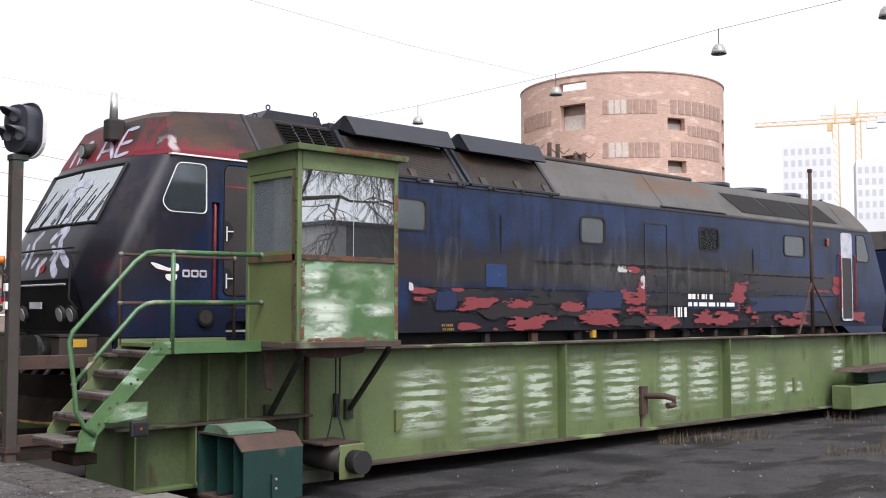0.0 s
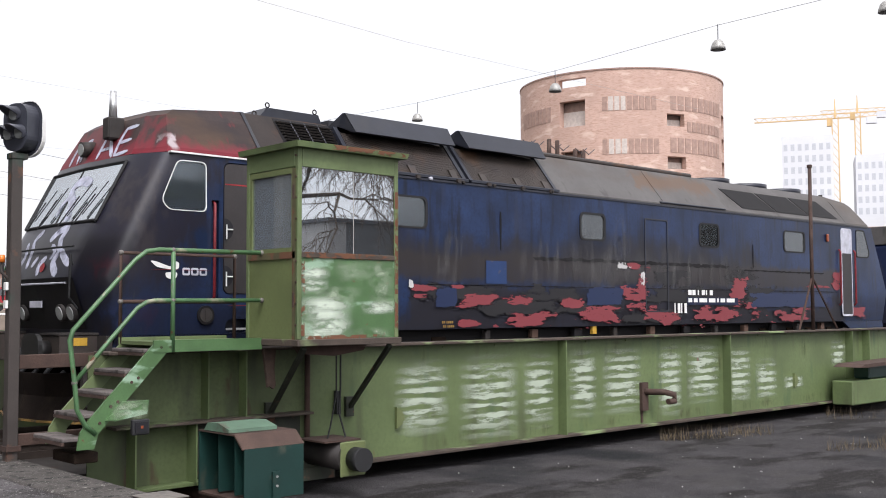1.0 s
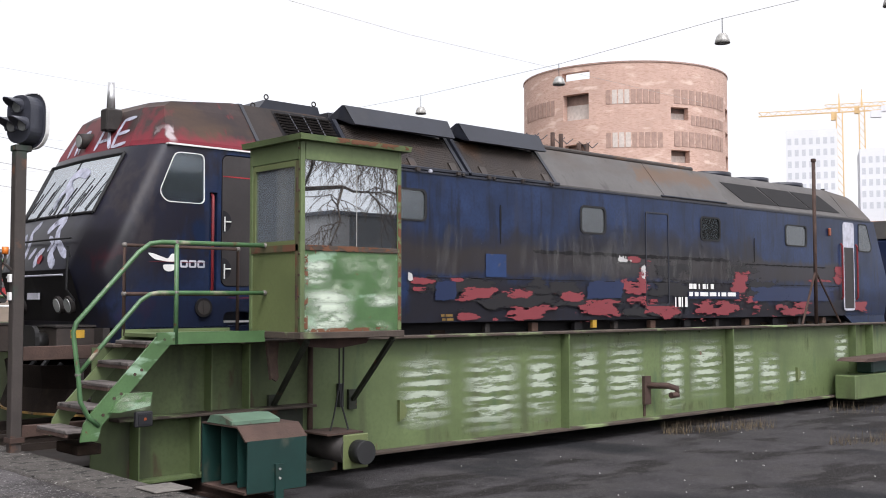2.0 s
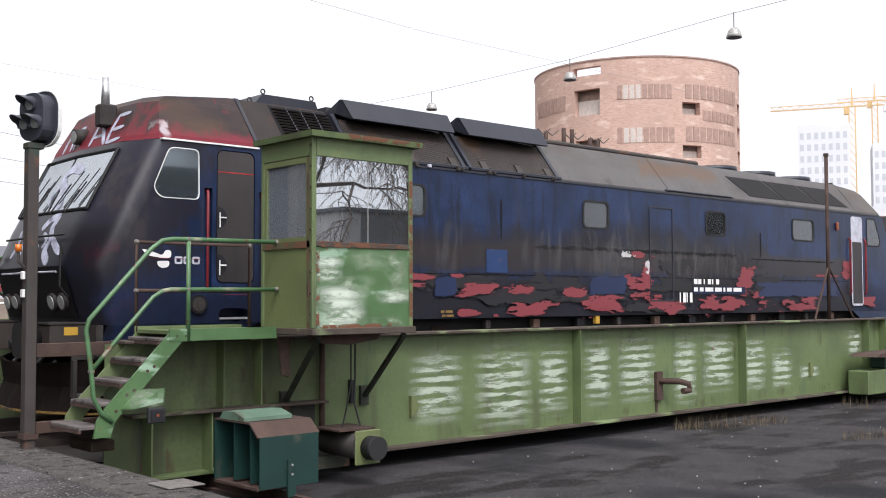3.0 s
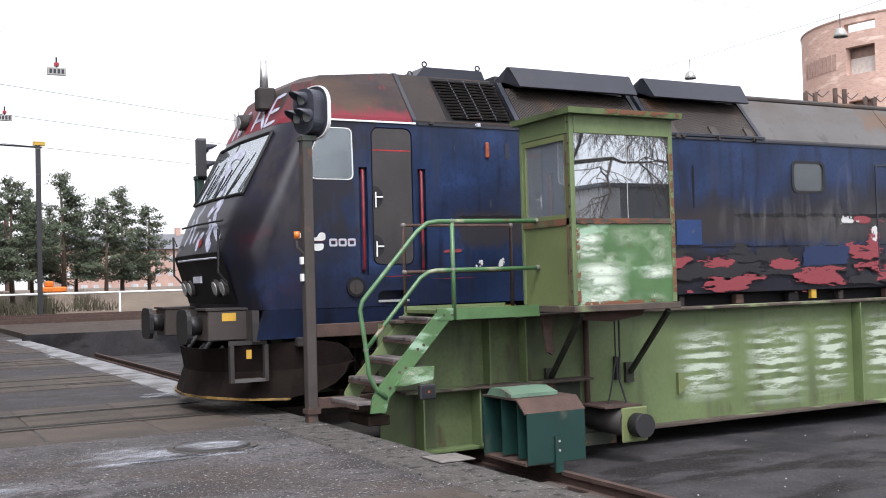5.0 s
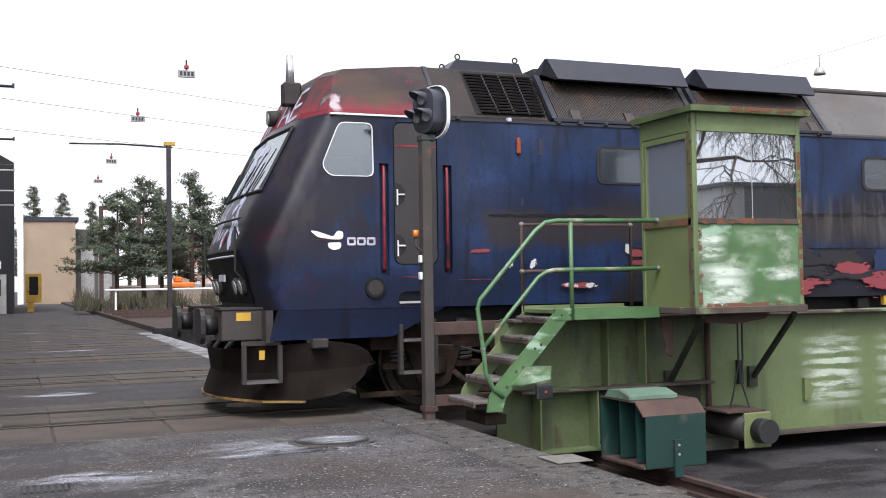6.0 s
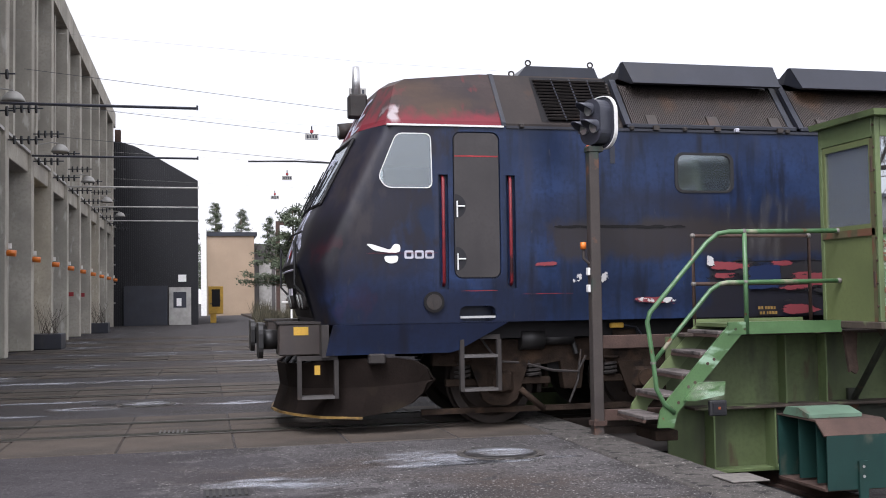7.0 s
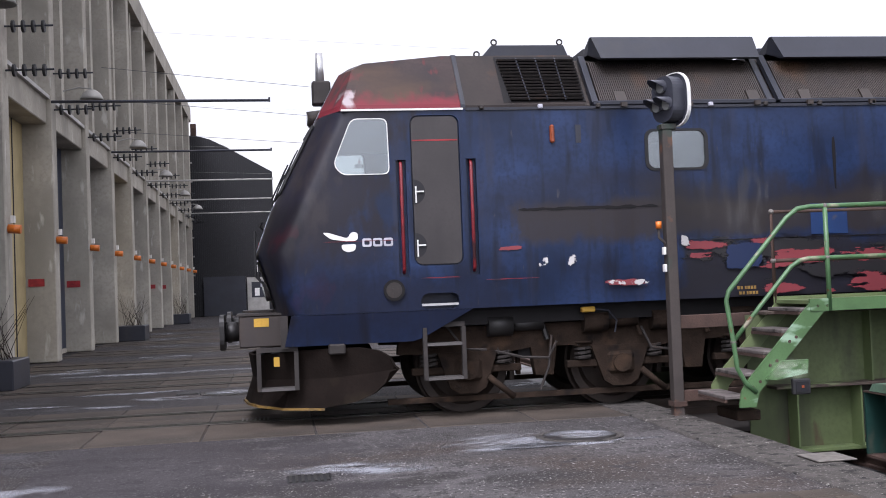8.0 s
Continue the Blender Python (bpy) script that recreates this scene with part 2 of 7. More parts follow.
M["spray"] = material("white_spray", (0.46, 0.46, 0.52), 0.6, vary=0.25, scale=7)
M["softspray"] = material("thin_white_spray", (0.40, 0.41, 0.50), 0.55, vary=0.4, scale=9, spots=[((0.10, 0.10, 0.15), 9, 0.56, 0.15, (1, 1, 0.6))])
M["patchblue"] = material("fresh_blue_patch", (0.012, 0.034, 0.11), 0.45, vary=0.15, scale=5, spots=[((0.06, 0.06, 0.09), 6, 0.6, 0.1, (1, 1, 1))])
M["orange"] = material("orange_lens", (0.62, 0.16, 0.02), 0.3)
M["amber"] = material("sooty_amber_lens", (0.24, 0.055, 0.02), 0.35, vary=0.3, scale=12)
M["yellow"] = material("yellow_paint", (0.46, 0.27, 0.03), 0.55, vary=0.2, spots=[((0.12, 0.08, 0.03), 5, 0.6, 0.1, (1, 1, 1))])
M["chrome"] = material("bright_metal", (0.62, 0.62, 0.62), 0.3, 0.7)
M["bogie"] = material("brown_bogie", (0.029, 0.020, 0.015), 0.9, 0.0, spec=0.1, bump=0.3, vary=0.3, scale=5, spots=[((0.060, 0.038, 0.025), 3, 0.58, 0.15, (1, 1, 1)), ((0.014, 0.011, 0.010), 5, 0.56, 0.12, (1, 1, 1))])
M["tyre"] = material("wheel_steel", (0.036, 0.026, 0.021), 0.6, 0.3, vary=0.25, scale=6)
M["buffer"] = material("greased_black", (0.016, 0.015, 0.015), 0.5, 0.2)
M["rubber"] = material("black_rubber", (0.012, 0.012, 0.013), 0.7)
M["interior"] = material("cab_lining", (0.12, 0.13, 0.12), 0.8)
M["pane"] = glass("window_glass", (0.80, 0.84, 0.84), 2.2, 0.10, 0.015)
M["screen"] = glass("windscreen_glass", (0.6, 0.64, 0.64), 9.0, 0.02, 0.05)
M["brokenpane"] = glass("dark_broken_glass", (0.7, 0.72, 0.72), 1.25, 0.05, 0.0)
M["darkpane"] = glass("tinted_glass", (0.6, 0.62, 0.62), 2.0, 0.22, 0.08)
M["streak"] = worn_paint("dust_streak", (0.17, 0.165, 0.16), 0.0, 0.52, 0.8, 0.30, True, (2.4, 1.0, 0.5), 5.0, 2.6)
M["foil"] = worn_paint("torn_pink_foil", (0.195, 0.034, 0.042), 0.0, 0.468, 0.5, 1.0, False, (0.34, 1.0, 1.5), 18.0, 5.2, 2.8)
M["blackfoil"] = worn_paint("torn_black_foil", (0.012, 0.011, 0.013), 0.0, 0.50, 0.5, 1.0, False, (0.55, 1.0, 1.9), 14.0, 3.6, 3.0)
M["bluefoil"] = worn_paint("scuffed_blue_paint", (0.012, 0.022, 0.066), 0.0, 0.56, 0.4, 0.95, False, (1.0, 1.0, 2.0), 14.0, 3.0, 9.0)
M["whitefoil"] = worn_paint("torn_white_foil", (0.48, 0.47, 0.46), 0.0, 0.43, 0.5, 1.0, False, (1.5, 1.0, 1.5), 16.0, 5.0, 2.8)
M["railred"] = material("scuffed_dark_red", (0.17, 0.012, 0.018), 0.5, vary=0.3, scale=9, spots=[((0.04, 0.012, 0.014), 7, 0.56, 0.1, (1, 1, 0.5))])
M["dirtyyellow"] = material("dirty_yellow_edge", (0.22, 0.13, 0.03), 0.7, vary=0.4, scale=5, spots=[((0.03, 0.022, 0.016), 4, 0.50, 0.1, (1, 1, 1))])
M["doorgrey"] = material("grey_sooty_door", (0.036, 0.031, 0.031), 0.5, vary=0.2, scale=2, spots=[((0.022, 0.019, 0.020), 2.0, 0.5, 0.2, (1, 1, 0.4))])
M["plough"] = material("plough_steel", (0.012, 0.0085, 0.007), 0.9, spec=0.1, bump=0.2, vary=0.3, scale=3, spots=[((0.020, 0.015, 0.011), 2.5, 0.58, 0.1, (1, 1, 1))])
M["lens"] = material("lamp_lens", (0.30, 0.31, 0.30), 0.12, spec=0.9)


def coat(x0, x1, y, z0, z1):
    """A coat of paint or foil, one sheet facing the near side."""
    bm = B()
    bm.faces.new([bm.verts.new(p) for p in ((x0, y, z0), (x1, y, z0), (x1, y, z1), (x0, y, z1))])
    return bm


def rrect(x0, x1, z0, z1, r, seg=4):
    """Outline of a rectangle with rounded corners."""
    pts = []
    for cx, cz, a0 in ((x1 - r, z1 - r, 0), (x0 + r, z1 - r, 90), (x0 + r, z0 + r, 180), (x1 - r, z0 + r, 270)):
        for k in range(seg + 1):
            a = radians(a0 + 90 * k / seg)
            pts.append((cx + r * math.cos(a), cz + r * math.sin(a)))
    return pts


def soften(pts, r=0.07, seg=3):
    """A polygon with its corners rounded off."""
    out = []
    n = len(pts)
    for i in range(n):
        p, a, b = Vector(pts[i]), Vector(pts[i - 1]), Vector(pts[(i + 1) % n])
        d = min(r, (a - p).length * 0.45, (b - p).length * 0.45)
        u, v = p + (a - p).normalized() * d, p + (b - p).normalized() * d
        for k in range(seg + 1):
            t = k / seg
            q = u * (1 - t) ** 2 + p * 2 * t * (1 - t) + v * t * t
            out.append((q.x, q.y))
    return out


def shrink(pts, d):
    c = sum((Vector(p) for p in pts), Vector((0, 0))) / len(pts)
    out = []
    for p in pts:
        v = Vector(p) - c
        out.append(tuple(c + v * (1 - d / max(v.length, 1e-6))))
    return out


def rim(bm, outer, inner, axis, a, b):
    """A flat frame between two outlines of the same count, drawn out from a to b."""
    def at(p, h):
        return {"x": (h, p[0], p[1]), "y": (p[0], h, p[1]), "z": (p[0], p[1], h)}[axis]
    n = len(outer)
    r = [[bm.verts.new(at(p, h)) for p in q] for q in (outer, inner) for h in (a, b)]
    for i in range(n):
        j = (i + 1) % n
        for u, v in ((0, 1), (1, 3), (3, 2), (2, 0)):
            bm.faces.new((r[u][i], r[u][j], r[v][j], r[v][i]))
    return bm


def carve(me, cutters):
    """The mesh less the given closed cutters."""
    ob = bpy.data.objects.new("work", me)
    scene.collection.objects.link(ob)
    extra = []
    for c in cutters:
        bmesh.ops.recalc_face_normals(c, faces=c.faces)
        cm = bpy.data.meshes.new("cutter")
        c.to_mesh(cm)
        c.free()
        co = bpy.data.objects.new("cutter", cm)
        scene.collection.objects.link(co)
        mod = ob.modifiers.new("cut", "BOOLEAN")
        mod.operation, mod.object, mod.solver = "DIFFERENCE", co, "EXACT"
        extra.append((co, cm))
    bpy.context.view_layer.update()
    out = bpy.data.meshes.new_from_object(ob.evaluated_get(bpy.context.evaluated_depsgraph_get()))
    bpy.data.objects.remove(ob)
    for co, cm in extra:
        bpy.data.objects.remove(co)
        bpy.data.meshes.remove(cm)
    return out


def torn(x0, x1, z0, z1, y, seed, rough=0.35, thick=0.003):
    """A ragged flat patch on a side wall: a torn or flaking sheet."""
    rnd = random.Random(seed)
    w, h = x1 - x0, z1 - z0
    n = max(10, int(w / 0.035))
    k0, k1 = rnd.uniform(0, 50), rnd.uniform(50, 99)

    def edge(u, k):
        a = noise.noise((u * 3.0 / max(h, 0.12) * 0.35, k, 0.3)) + 0.5 * noise.noise((u * 11.0, k, 2.3)) + 0.25 * noise.noise((u * 31.0, k, 5.1))
        return min(1.0, max(0.0, 0.45 + 0.75 * a)) * rough * h
    xs = [x0 + w * q / n for q in range(n + 1)]
    top = [(x, z1 - edge(x, k0)) for x in xs]
    bot = [(x, z0 + edge(x, k1)) for x in xs]
    taper = max(2, int(n * min(0.3, 0.5 * h / w)))
    m = z0 + h * rnd.uniform(0.3, 0.7)
    for k in range(taper):
        f = ((k + 0.15) / taper) ** 0.6
        for row in (top, bot):
            row[k] = (row[k][0], m + (row[k][1] - m) * f)
            row[-1 - k] = (row[-1 - k][0], m + (row[-1 - k][1] - m) * f)
    bm = B()
    tv = [bm.verts.new((p[0], y, p[1])) for p in top]
    bv = [bm.verts.new((p[0], y, p[1])) for p in bot]
    for i in range(n):
        bm.faces.new((tv[i], tv[i + 1], bv[i + 1], bv[i]))
    ex = bmesh.ops.extrude_face_region(bm, geom=bm.faces[:])
    bmesh.ops.translate(bm, vec=(0, thick, 0), verts=[v for v in ex["geom"] if isinstance(v, bmesh.types.BMVert)])
    return bm


def ribbon(pts, w, to3d, thick=0.003):
    """A flat painted stroke along 2D points, laid on a surface by to3d(u, v, lift)."""
    bm = B()
    rows = []
    for i, p in enumerate(pts):
        p = Vector(p)
        d = (Vector(pts[min(i + 1, len(pts) - 1)]) - Vector(pts[max(i - 1, 0)])).normalized()
        nrm = Vector((-d.y, d.x)) * w * 0.5 * (0.5 if i in (0, len(pts) - 1) else 1)
        a, c = p + nrm, p - nrm
        rows.append([bm.verts.new(to3d(q.x, q.y, h)) for h in (thick, 0.0005) for q in (a, c)])
    for u, v in zip(rows, rows[1:]):
        for a, c in ((0, 1), (1, 3), (3, 2), (2, 0)):
            bm.faces.new((u[a], u[c], v[c], v[a]))
    bm.faces.new(rows[0])
    bm.faces.new(rows[-1])
    return bm


def smooth_line(pts, seg=4):
    """The points of a line with soft bends between them."""
    v = [Vector(p) for p in pts]
    v = [v[0] * 2 - v[1]] + v + [v[-1] * 2 - v[-2]]
    out = []
    for a, b, c, d in zip(v, v[1:], v[2:], v[3:]):
        for k in range(seg):
            t = k / seg
            q = (b * 2 + (c - a) * t + (a * 2 - b * 5 + c * 4 - d) * t * t + (b * 3 - a - c * 3 + d) * t ** 3) * 0.5
            out.append((q.x, q.y))
    return out + [tuple(pts[-1])]


# ---------------------------------------------------------------- locomotive
M["blind"] = material("pale_blind", (0.24, 0.24, 0.23), 0.8, vary=0.15, scale=4)
M["cream2"] = material("yellowed_blind", (0.30, 0.27, 0.18), 0.8, vary=0.15, scale=5)
M["recess"] = material("recess_black", (0.006, 0.006, 0.009), 0.6)
# Its own axes: x from the leading buffers backwards, y across (negative towards the near side), z from the rail top.
LONG, HALF = 21.0, 1.55
#        z     centre  corner x, y    side x, y
LEVELS = [(1.19, 0.63, 0.66, 1.12, 0.80, 1.51), (1.62, 0.50, 0.53, 1.06, 0.70, 1.54), (1.87, 0.41, 0.45, 1.05, 0.64, 1.55),
          (2.34, 0.58, 0.63, 1.05, 0.87, 1.55), (3.36, 1.10, 1.16, 1.03, 1.37, 1.55)]


def level(z):
    for a, b in zip(LEVELS, LEVELS[1:]):
        if z <= b[0] or b is LEVELS[-1]:
            t = (z - a[0]) / (b[0] - a[0])
            return [a[i] + (b[i] - a[i]) * t for i in range(6)]


def on_front(y, z, lift=0.0):
    """A point on the sloping front."""
    _, xc, xa, ya, xb, yb = level(z)
    k = abs(y)
    x = xc + (xa - xc) * k / ya if k <= ya else xa + (xb - xa) * (k - ya) / (yb - ya)
    return (x - lift, y, z + lift * 0.3)


def loft(bm, rings):
    vs = [[bm.verts.new(p) for p in r] for r in rings]
    n = len(vs[0])
    for a, b in zip(vs, vs[1:]):
        for i in range(n):
            bm.faces.new((a[i], a[(i + 1) % n], b[(i + 1) % n], b[i]))
    bm.faces.new(vs[0][::-1])
    bm.faces.new(vs[-1])
    return bm


def build_body(loco):
    rings = []
    for z, xc, xa, ya, xb, yb in LEVELS:
        nose = [(xc, 0), (xa, -ya), (xb, -yb), (2.0, -yb)]
        bend = [nose[0]]
        for i in (1, 2):
            p, a, b = (Vector(nose[j]) for j in (i, i - 1, i + 1))
            u, v = p + (a - p).normalized() * 0.20, p + (b - p).normalized() * 0.20
            bend += [tuple(u * (1 - t) ** 2 + p * 2 * t * (1 - t) + v * t * t) for t in (0, 0.25, 0.5, 0.75, 1)]
        half = bend + [(2.0, -yb), (LONG - 2.0, -yb), (LONG - xb, -yb), (LONG - xa, -ya), (LONG - xc, 0)]
        rings.append([(x, y, z) for x, y in half] + [(x, -y, z) for x, y in half[-2:0:-1]])
    me = mesh_of("body", loft(B(), rings), M["body"])
    cut = []
    cut.append(prism(B(), [(0.95, 1.62), (1.18, 2.30), (1.50, 3.27), (2.62, 3.27), (2.62, 1.62)], "y", -1.46, 1.46))
    cut.append(box(B(), 4.55, 5.80, -1.46, 1.46, 2.2, 3.28))
    cut.append(prism(B(), soften(CAB_WIN, 0.07), "y", -1.8, 1.8))
    cut.append(prism(B(), rrect(*WIN1, 0.09), "y", -1.8, 1.8))
    for w in SIDE_WINS:
        cut.append(prism(B(), rrect(*w, 0.09), "y", -1.8, -1.40))
    cut.append(prism(B(), [(0.2, 2.55), (1.4, 2.55), (1.75, 3.26), (0.75, 3.26)], "y", -1.0, 1.0))
    cut.append(prism(B(), rrect(2.19, 2.61, 1.20, 1.37, 0.08), "y", -1.8, -1.35))
    cut.append(prism(B(), rrect(2.13, 2.67, 1.67, 3.30, 0.09), "y", -1.8, -1.515))
    for x in (2.02, 2.79):
        cut.append(box(B(), x - 0.055, x + 0.055, -1.8, -1.485, 1.56, 2.82))
    me = carve(me, cut)
    me.shade_smooth()
    me.set_sharp_from_angle(angle=radians(38))
    body = new("body", me)
    body.parent = loco
    body["label"] = "dirty navy blue painted steel body shell"
    return body


CAB_WIN = [(1.50, 3.27), (1.885, 3.27), (1.895, 2.67), (1.385, 2.67), (1.295, 2.78)]
WIN1 = (4.80, 5.49, 2.66, 3.09)
SIDE_WINS = [(8.97, 9.60, 2.65, 3.08), (12.49, 13.12, 2.67, 3.09), (15.61, 16.46, 2.68, 3.10)]
ROOF = [(-1.50, 3.36), (-1.50, 3.41), (-0.98, 4.07), (-0.6, 4.11), (0.6, 4.11), (0.98, 4.07), (1.50, 3.41), (1.50, 3.36)]


def slope_y(z, off=0.0):
    """The near roof slope's y at a height, lifted off by some metres."""
    return -1.50 + (z - 3.41) * 0.52 / 0.66 - off


def build_roof(loco):
    # leading cab: a sloping red hood, sooted on top
    rows = []
    for z, xc, xa, ya, xb, yb in ((3.365, 1.12, 1.17, 1.02, 1.38, 1.50), (3.43, 1.15, 1.20, 1.02, 1.41, 1.485), (3.88, 1.38, 1.43, 0.86, 1.56, 1.14), (3.97, 1.50, 1.56, 0.78, 1.70, 1.06), (4.07, 2.55, 2.55, 0.7, 2.6, 0.98)):
        half = [(xc, 0), (xa, -ya), (xb, -yb), (2.73, -yb)]
        rows.append([(x, y, z) for x, y in half] + [(x, -y, z) for x, y in half[:0:-1]])
    part("cab_roof", loft(B(), rows), M["roofred"], loco, "red cab roof blackened by soot")
    rows = [[(LONG - x, y, z) for x, y, z in r] for r in rows]
    for r in rows:
        for i, (x, y, z) in enumerate(r):
            if abs(x - (LONG - 2.73)) < 1e-6:
                r[i] = (18.52, y, z)
    part("cab_roof", loft(B(), rows), M["roofgrey"], loco, "grey roof of the trailing cab")
    part("roof_seam", prism(B(), [(y * 1.012, z + 0.008) for y, z in ROOF], "x", 2.71, 2.76), M["slate"], loco)
    part("roof_section", prism(B(), ROOF, "x", 2.762, 4.12), M["sootsection"], loco, "brown sooty roof section")
    part("roof_section", prism(B(), [(y * 0.93, z - (0.05 if z > 3.5 else 0)) for y, z in ROOF], "x", 4.122, 8.44), M["roofbrown"], loco)
    part("roof_section", prism(B(), ROOF, "x", 8.442, 11.42), M["roofgrey"], loco, "plain grey roof section")
    part("roof_section", prism(B(), [(y * 1.004, z + 0.003) for y, z in ROOF], "x", 11.422, 13.55), M["roofgrey"], loco, "grey roof hatch stained with rust")
    part("roof_section", prism(B(), ROOF, "x", 13.552, 18.515), M["roofgrey"], loco, "grey roof section with radiator openings")
    part("roof_ridge", box(B(), 8.5, 13.4, -0.80, 0.80, 4.10, 4.19, 0.03), M["roofbrown"], loco, "low rusty ridge along the roof")
    part("drip_rail", box(B(), 1.40, 2.72, -1.575, -1.50, 3.352, 3.372), M["white"], loco, "white drip rail over the cab door")
    part("drip_rail", box(B(), 2.75, 19.5, -1.565, -1.49, 3.345, 3.375), M["slate"], loco)
    # hatch with lifting eyes behind the cab
    part("roof_hatch", prism(B(), [(3.10, 4.08), (3.22, 4.22), (4.08, 4.22), (4.14, 4.08)], "y", -0.85, 0.85), M["slate"], loco)
    for x, z in ((3.05, 4.10), (3.26, 4.24), (4.05, 4.24), (6.40, 4.16), (8.44, 4.16)):
        bm = B()
        tube(bm, [(x + 0.032 * math.cos(a), -0.80, z + 0.025 + 0.032 * math.sin(a)) for a in [math.pi * 2 * k / 12 for k in range(13)]], 0.010, 6)
        part("lifting_eye", bm, M["steel"], loco)
    # louvred grille
    bm = B()
    y0, y1, z0, z1 = slope_y(3.46, 0.02), slope_y(4.02, 0.02), 3.46, 4.02
    for k in range(13):
        f = (k + 0.2) / 13
        z, y = z0 + (z1 - z0) * f, y0 + (y1 - y0) * f
        xa, xb = 3.28 - 0.06 * f, 4.11 + 0.02 * f
        prism(bm, [(y - 0.02, z), (y - 0.032, z + 0.018), (y + 0.02, z + 0.030), (y + 0.03, z + 0.014)], "x", xa, xb)
    part("grille", bm, M["steel"], loco, "louvred black air intake grille")
    bm = B()
    prism(bm, [(slope_y(3.44, 0.004), 3.44), (slope_y(4.05, 0.004), 4.05), (slope_y(4.05, -0.04), 4.05), (slope_y(3.44, -0.04), 3.44)], "x", 3.20, 4.14)
    part("grille_backing", bm, M["grille"], loco)
    bm = B()
    for f in (0.25, 0.5, 0.75):
        tube(bm, [(3.28 + 0.83 * f, slope_y(3.46, 0.045), 3.46), (3.22 + 0.91 * f, slope_y(4.02, 0.045), 4.02)], 0.009, 5)
    part("grille_bars", bm, M["slate"], loco)
    # two cowls over ribbed intakes
    for a, b in ((4.20, 6.36), (6.42, 8.44)):
        bm = prism(B(), [(-0.70, 4.08), (-1.08, 4.25), (-1.14, 4.245), (-1.31, 3.965), (-1.26, 3.955), (-0.98, 4.07)], "x", a + 0.13, b - 0.05)
        for v in bm.verts:
            if v.co.z < 4.0 and v.co.x < a + 0.2:
                v.co.x += 0.06
        box(bm, a + 0.16, b - 0.08, -0.72, 0.95, 4.08, 4.20)
        part("cowl", bm, M["slate"], loco, "slate grey angled cowl over the intake")
        bm = B()
        n = 84
        for k in range(n):
            x = a + 0.10 + (b - a - 0.16) * k / n
            prism(bm, [(slope_y(3.45, 0.01), 3.45), (slope_y(3.97, 0.01), 3.97), (slope_y(3.97, -0.05), 3.97), (slope_y(3.45, -0.05), 3.45)], "x", x, x + 0.015)
        part("intake_ribs", bm, M["roofbrown"], loco, "ribbed brown intake screen")
        for x in (a + 0.0, b - 0.08):
            part("intake_frame", prism(B(), [(slope_y(3.40, 0.03), 3.40), (slope_y(4.05, 0.03), 4.05), (slope_y(4.05, -0.05), 4.05), (slope_y(3.40, -0.05), 3.40)], "x", x, x + 0.07), M["slate"], loco)
        part("intake_sill", box(B(), a, b, -1.56, -1.42, 3.385, 3.435, 0.008), M["slate"], loco)
        for x in (a + 0.28, a + 1.05, b - 0.30):
            bm = B()
            prism(bm, [(slope_y(3.42, 0.03), 3.42), (slope_y(3.56, 0.045), 3.56), (slope_y(3.56, 0.0), 3.56), (slope_y(3.42, 0.0), 3.42)], "x", x, x + 0.13)
            box(bm, x + 0.03, x + 0.10, -1.60, -1.50, 3.36, 3.41)
            part("hinge_flap", bm, M["roofbrown"], loco)
    for k in range(9):
        x = 2.9 + k * 0.66
        part("clamp", box(B(), x, x + 0.05, -1.60, -1.53, 3.352, 3.40, 0.008), M["spray"] if k % 3 == 1 else M["steel"], loco)
    # openings of the radiator section
    for a, b in ((14.05, 15.35), (15.42, 16.72), (16.79, 18.05)):
        bm = B()
        q = [(a - 0.22, 3.90), (b - 0.24, 3.90), (b + 0.18, 3.50), (a + 0.16, 3.50)]
        v = [bm.verts.new((x, slope_y(z, o), z)) for o in (0.012, -0.02) for x, z in q]
        for f in ((0, 1, 2, 3), (7, 6, 5, 4), (0, 4, 5, 1), (1, 5, 6, 2), (2, 6, 7, 3), (3, 7, 4, 0)):
            bm.faces.new([v[i] for i in f])
        part("radiator_opening", bm, M["grille"], loco, "dark mesh radiator opening")
    for k in range(3):
        x = 14.6 + 1.5 * k
        bm = B()
        tube(bm, [(x, -0.3, 4.10), (x, -0.3, 4.20)], 0.52, 20)
        part("radiator_fan", bm, M["slate"], loco)
    part("hatch_handle", box(B(), 11.3, 13.45, -1.53, -1.47, 3.405, 3.44, 0.01), M["slate"], loco)
    for x, y, r, h in ((1.24, -0.38, 0.055, 0.34), ):
        bm = B()
        tube(bm, [(x, y, 3.90), (x, y, 4.24)], 0.055, 12, 0.042)
        part("exhaust_pipe", bm, M["chrome"], loco, "pale grey antenna tube")
        part("pipe_base", box(B(), x - 0.10, x + 0.12, y - 0.09, y + 0.09, 3.62, 3.90, 0.02), M["steel"], loco)
    part("pipe_base", prism(B(), [(19.3, 4.02), (19.42, 4.02), (19.36, 4.22)], "y", -0.5, -0.4), M["steel"], loco)


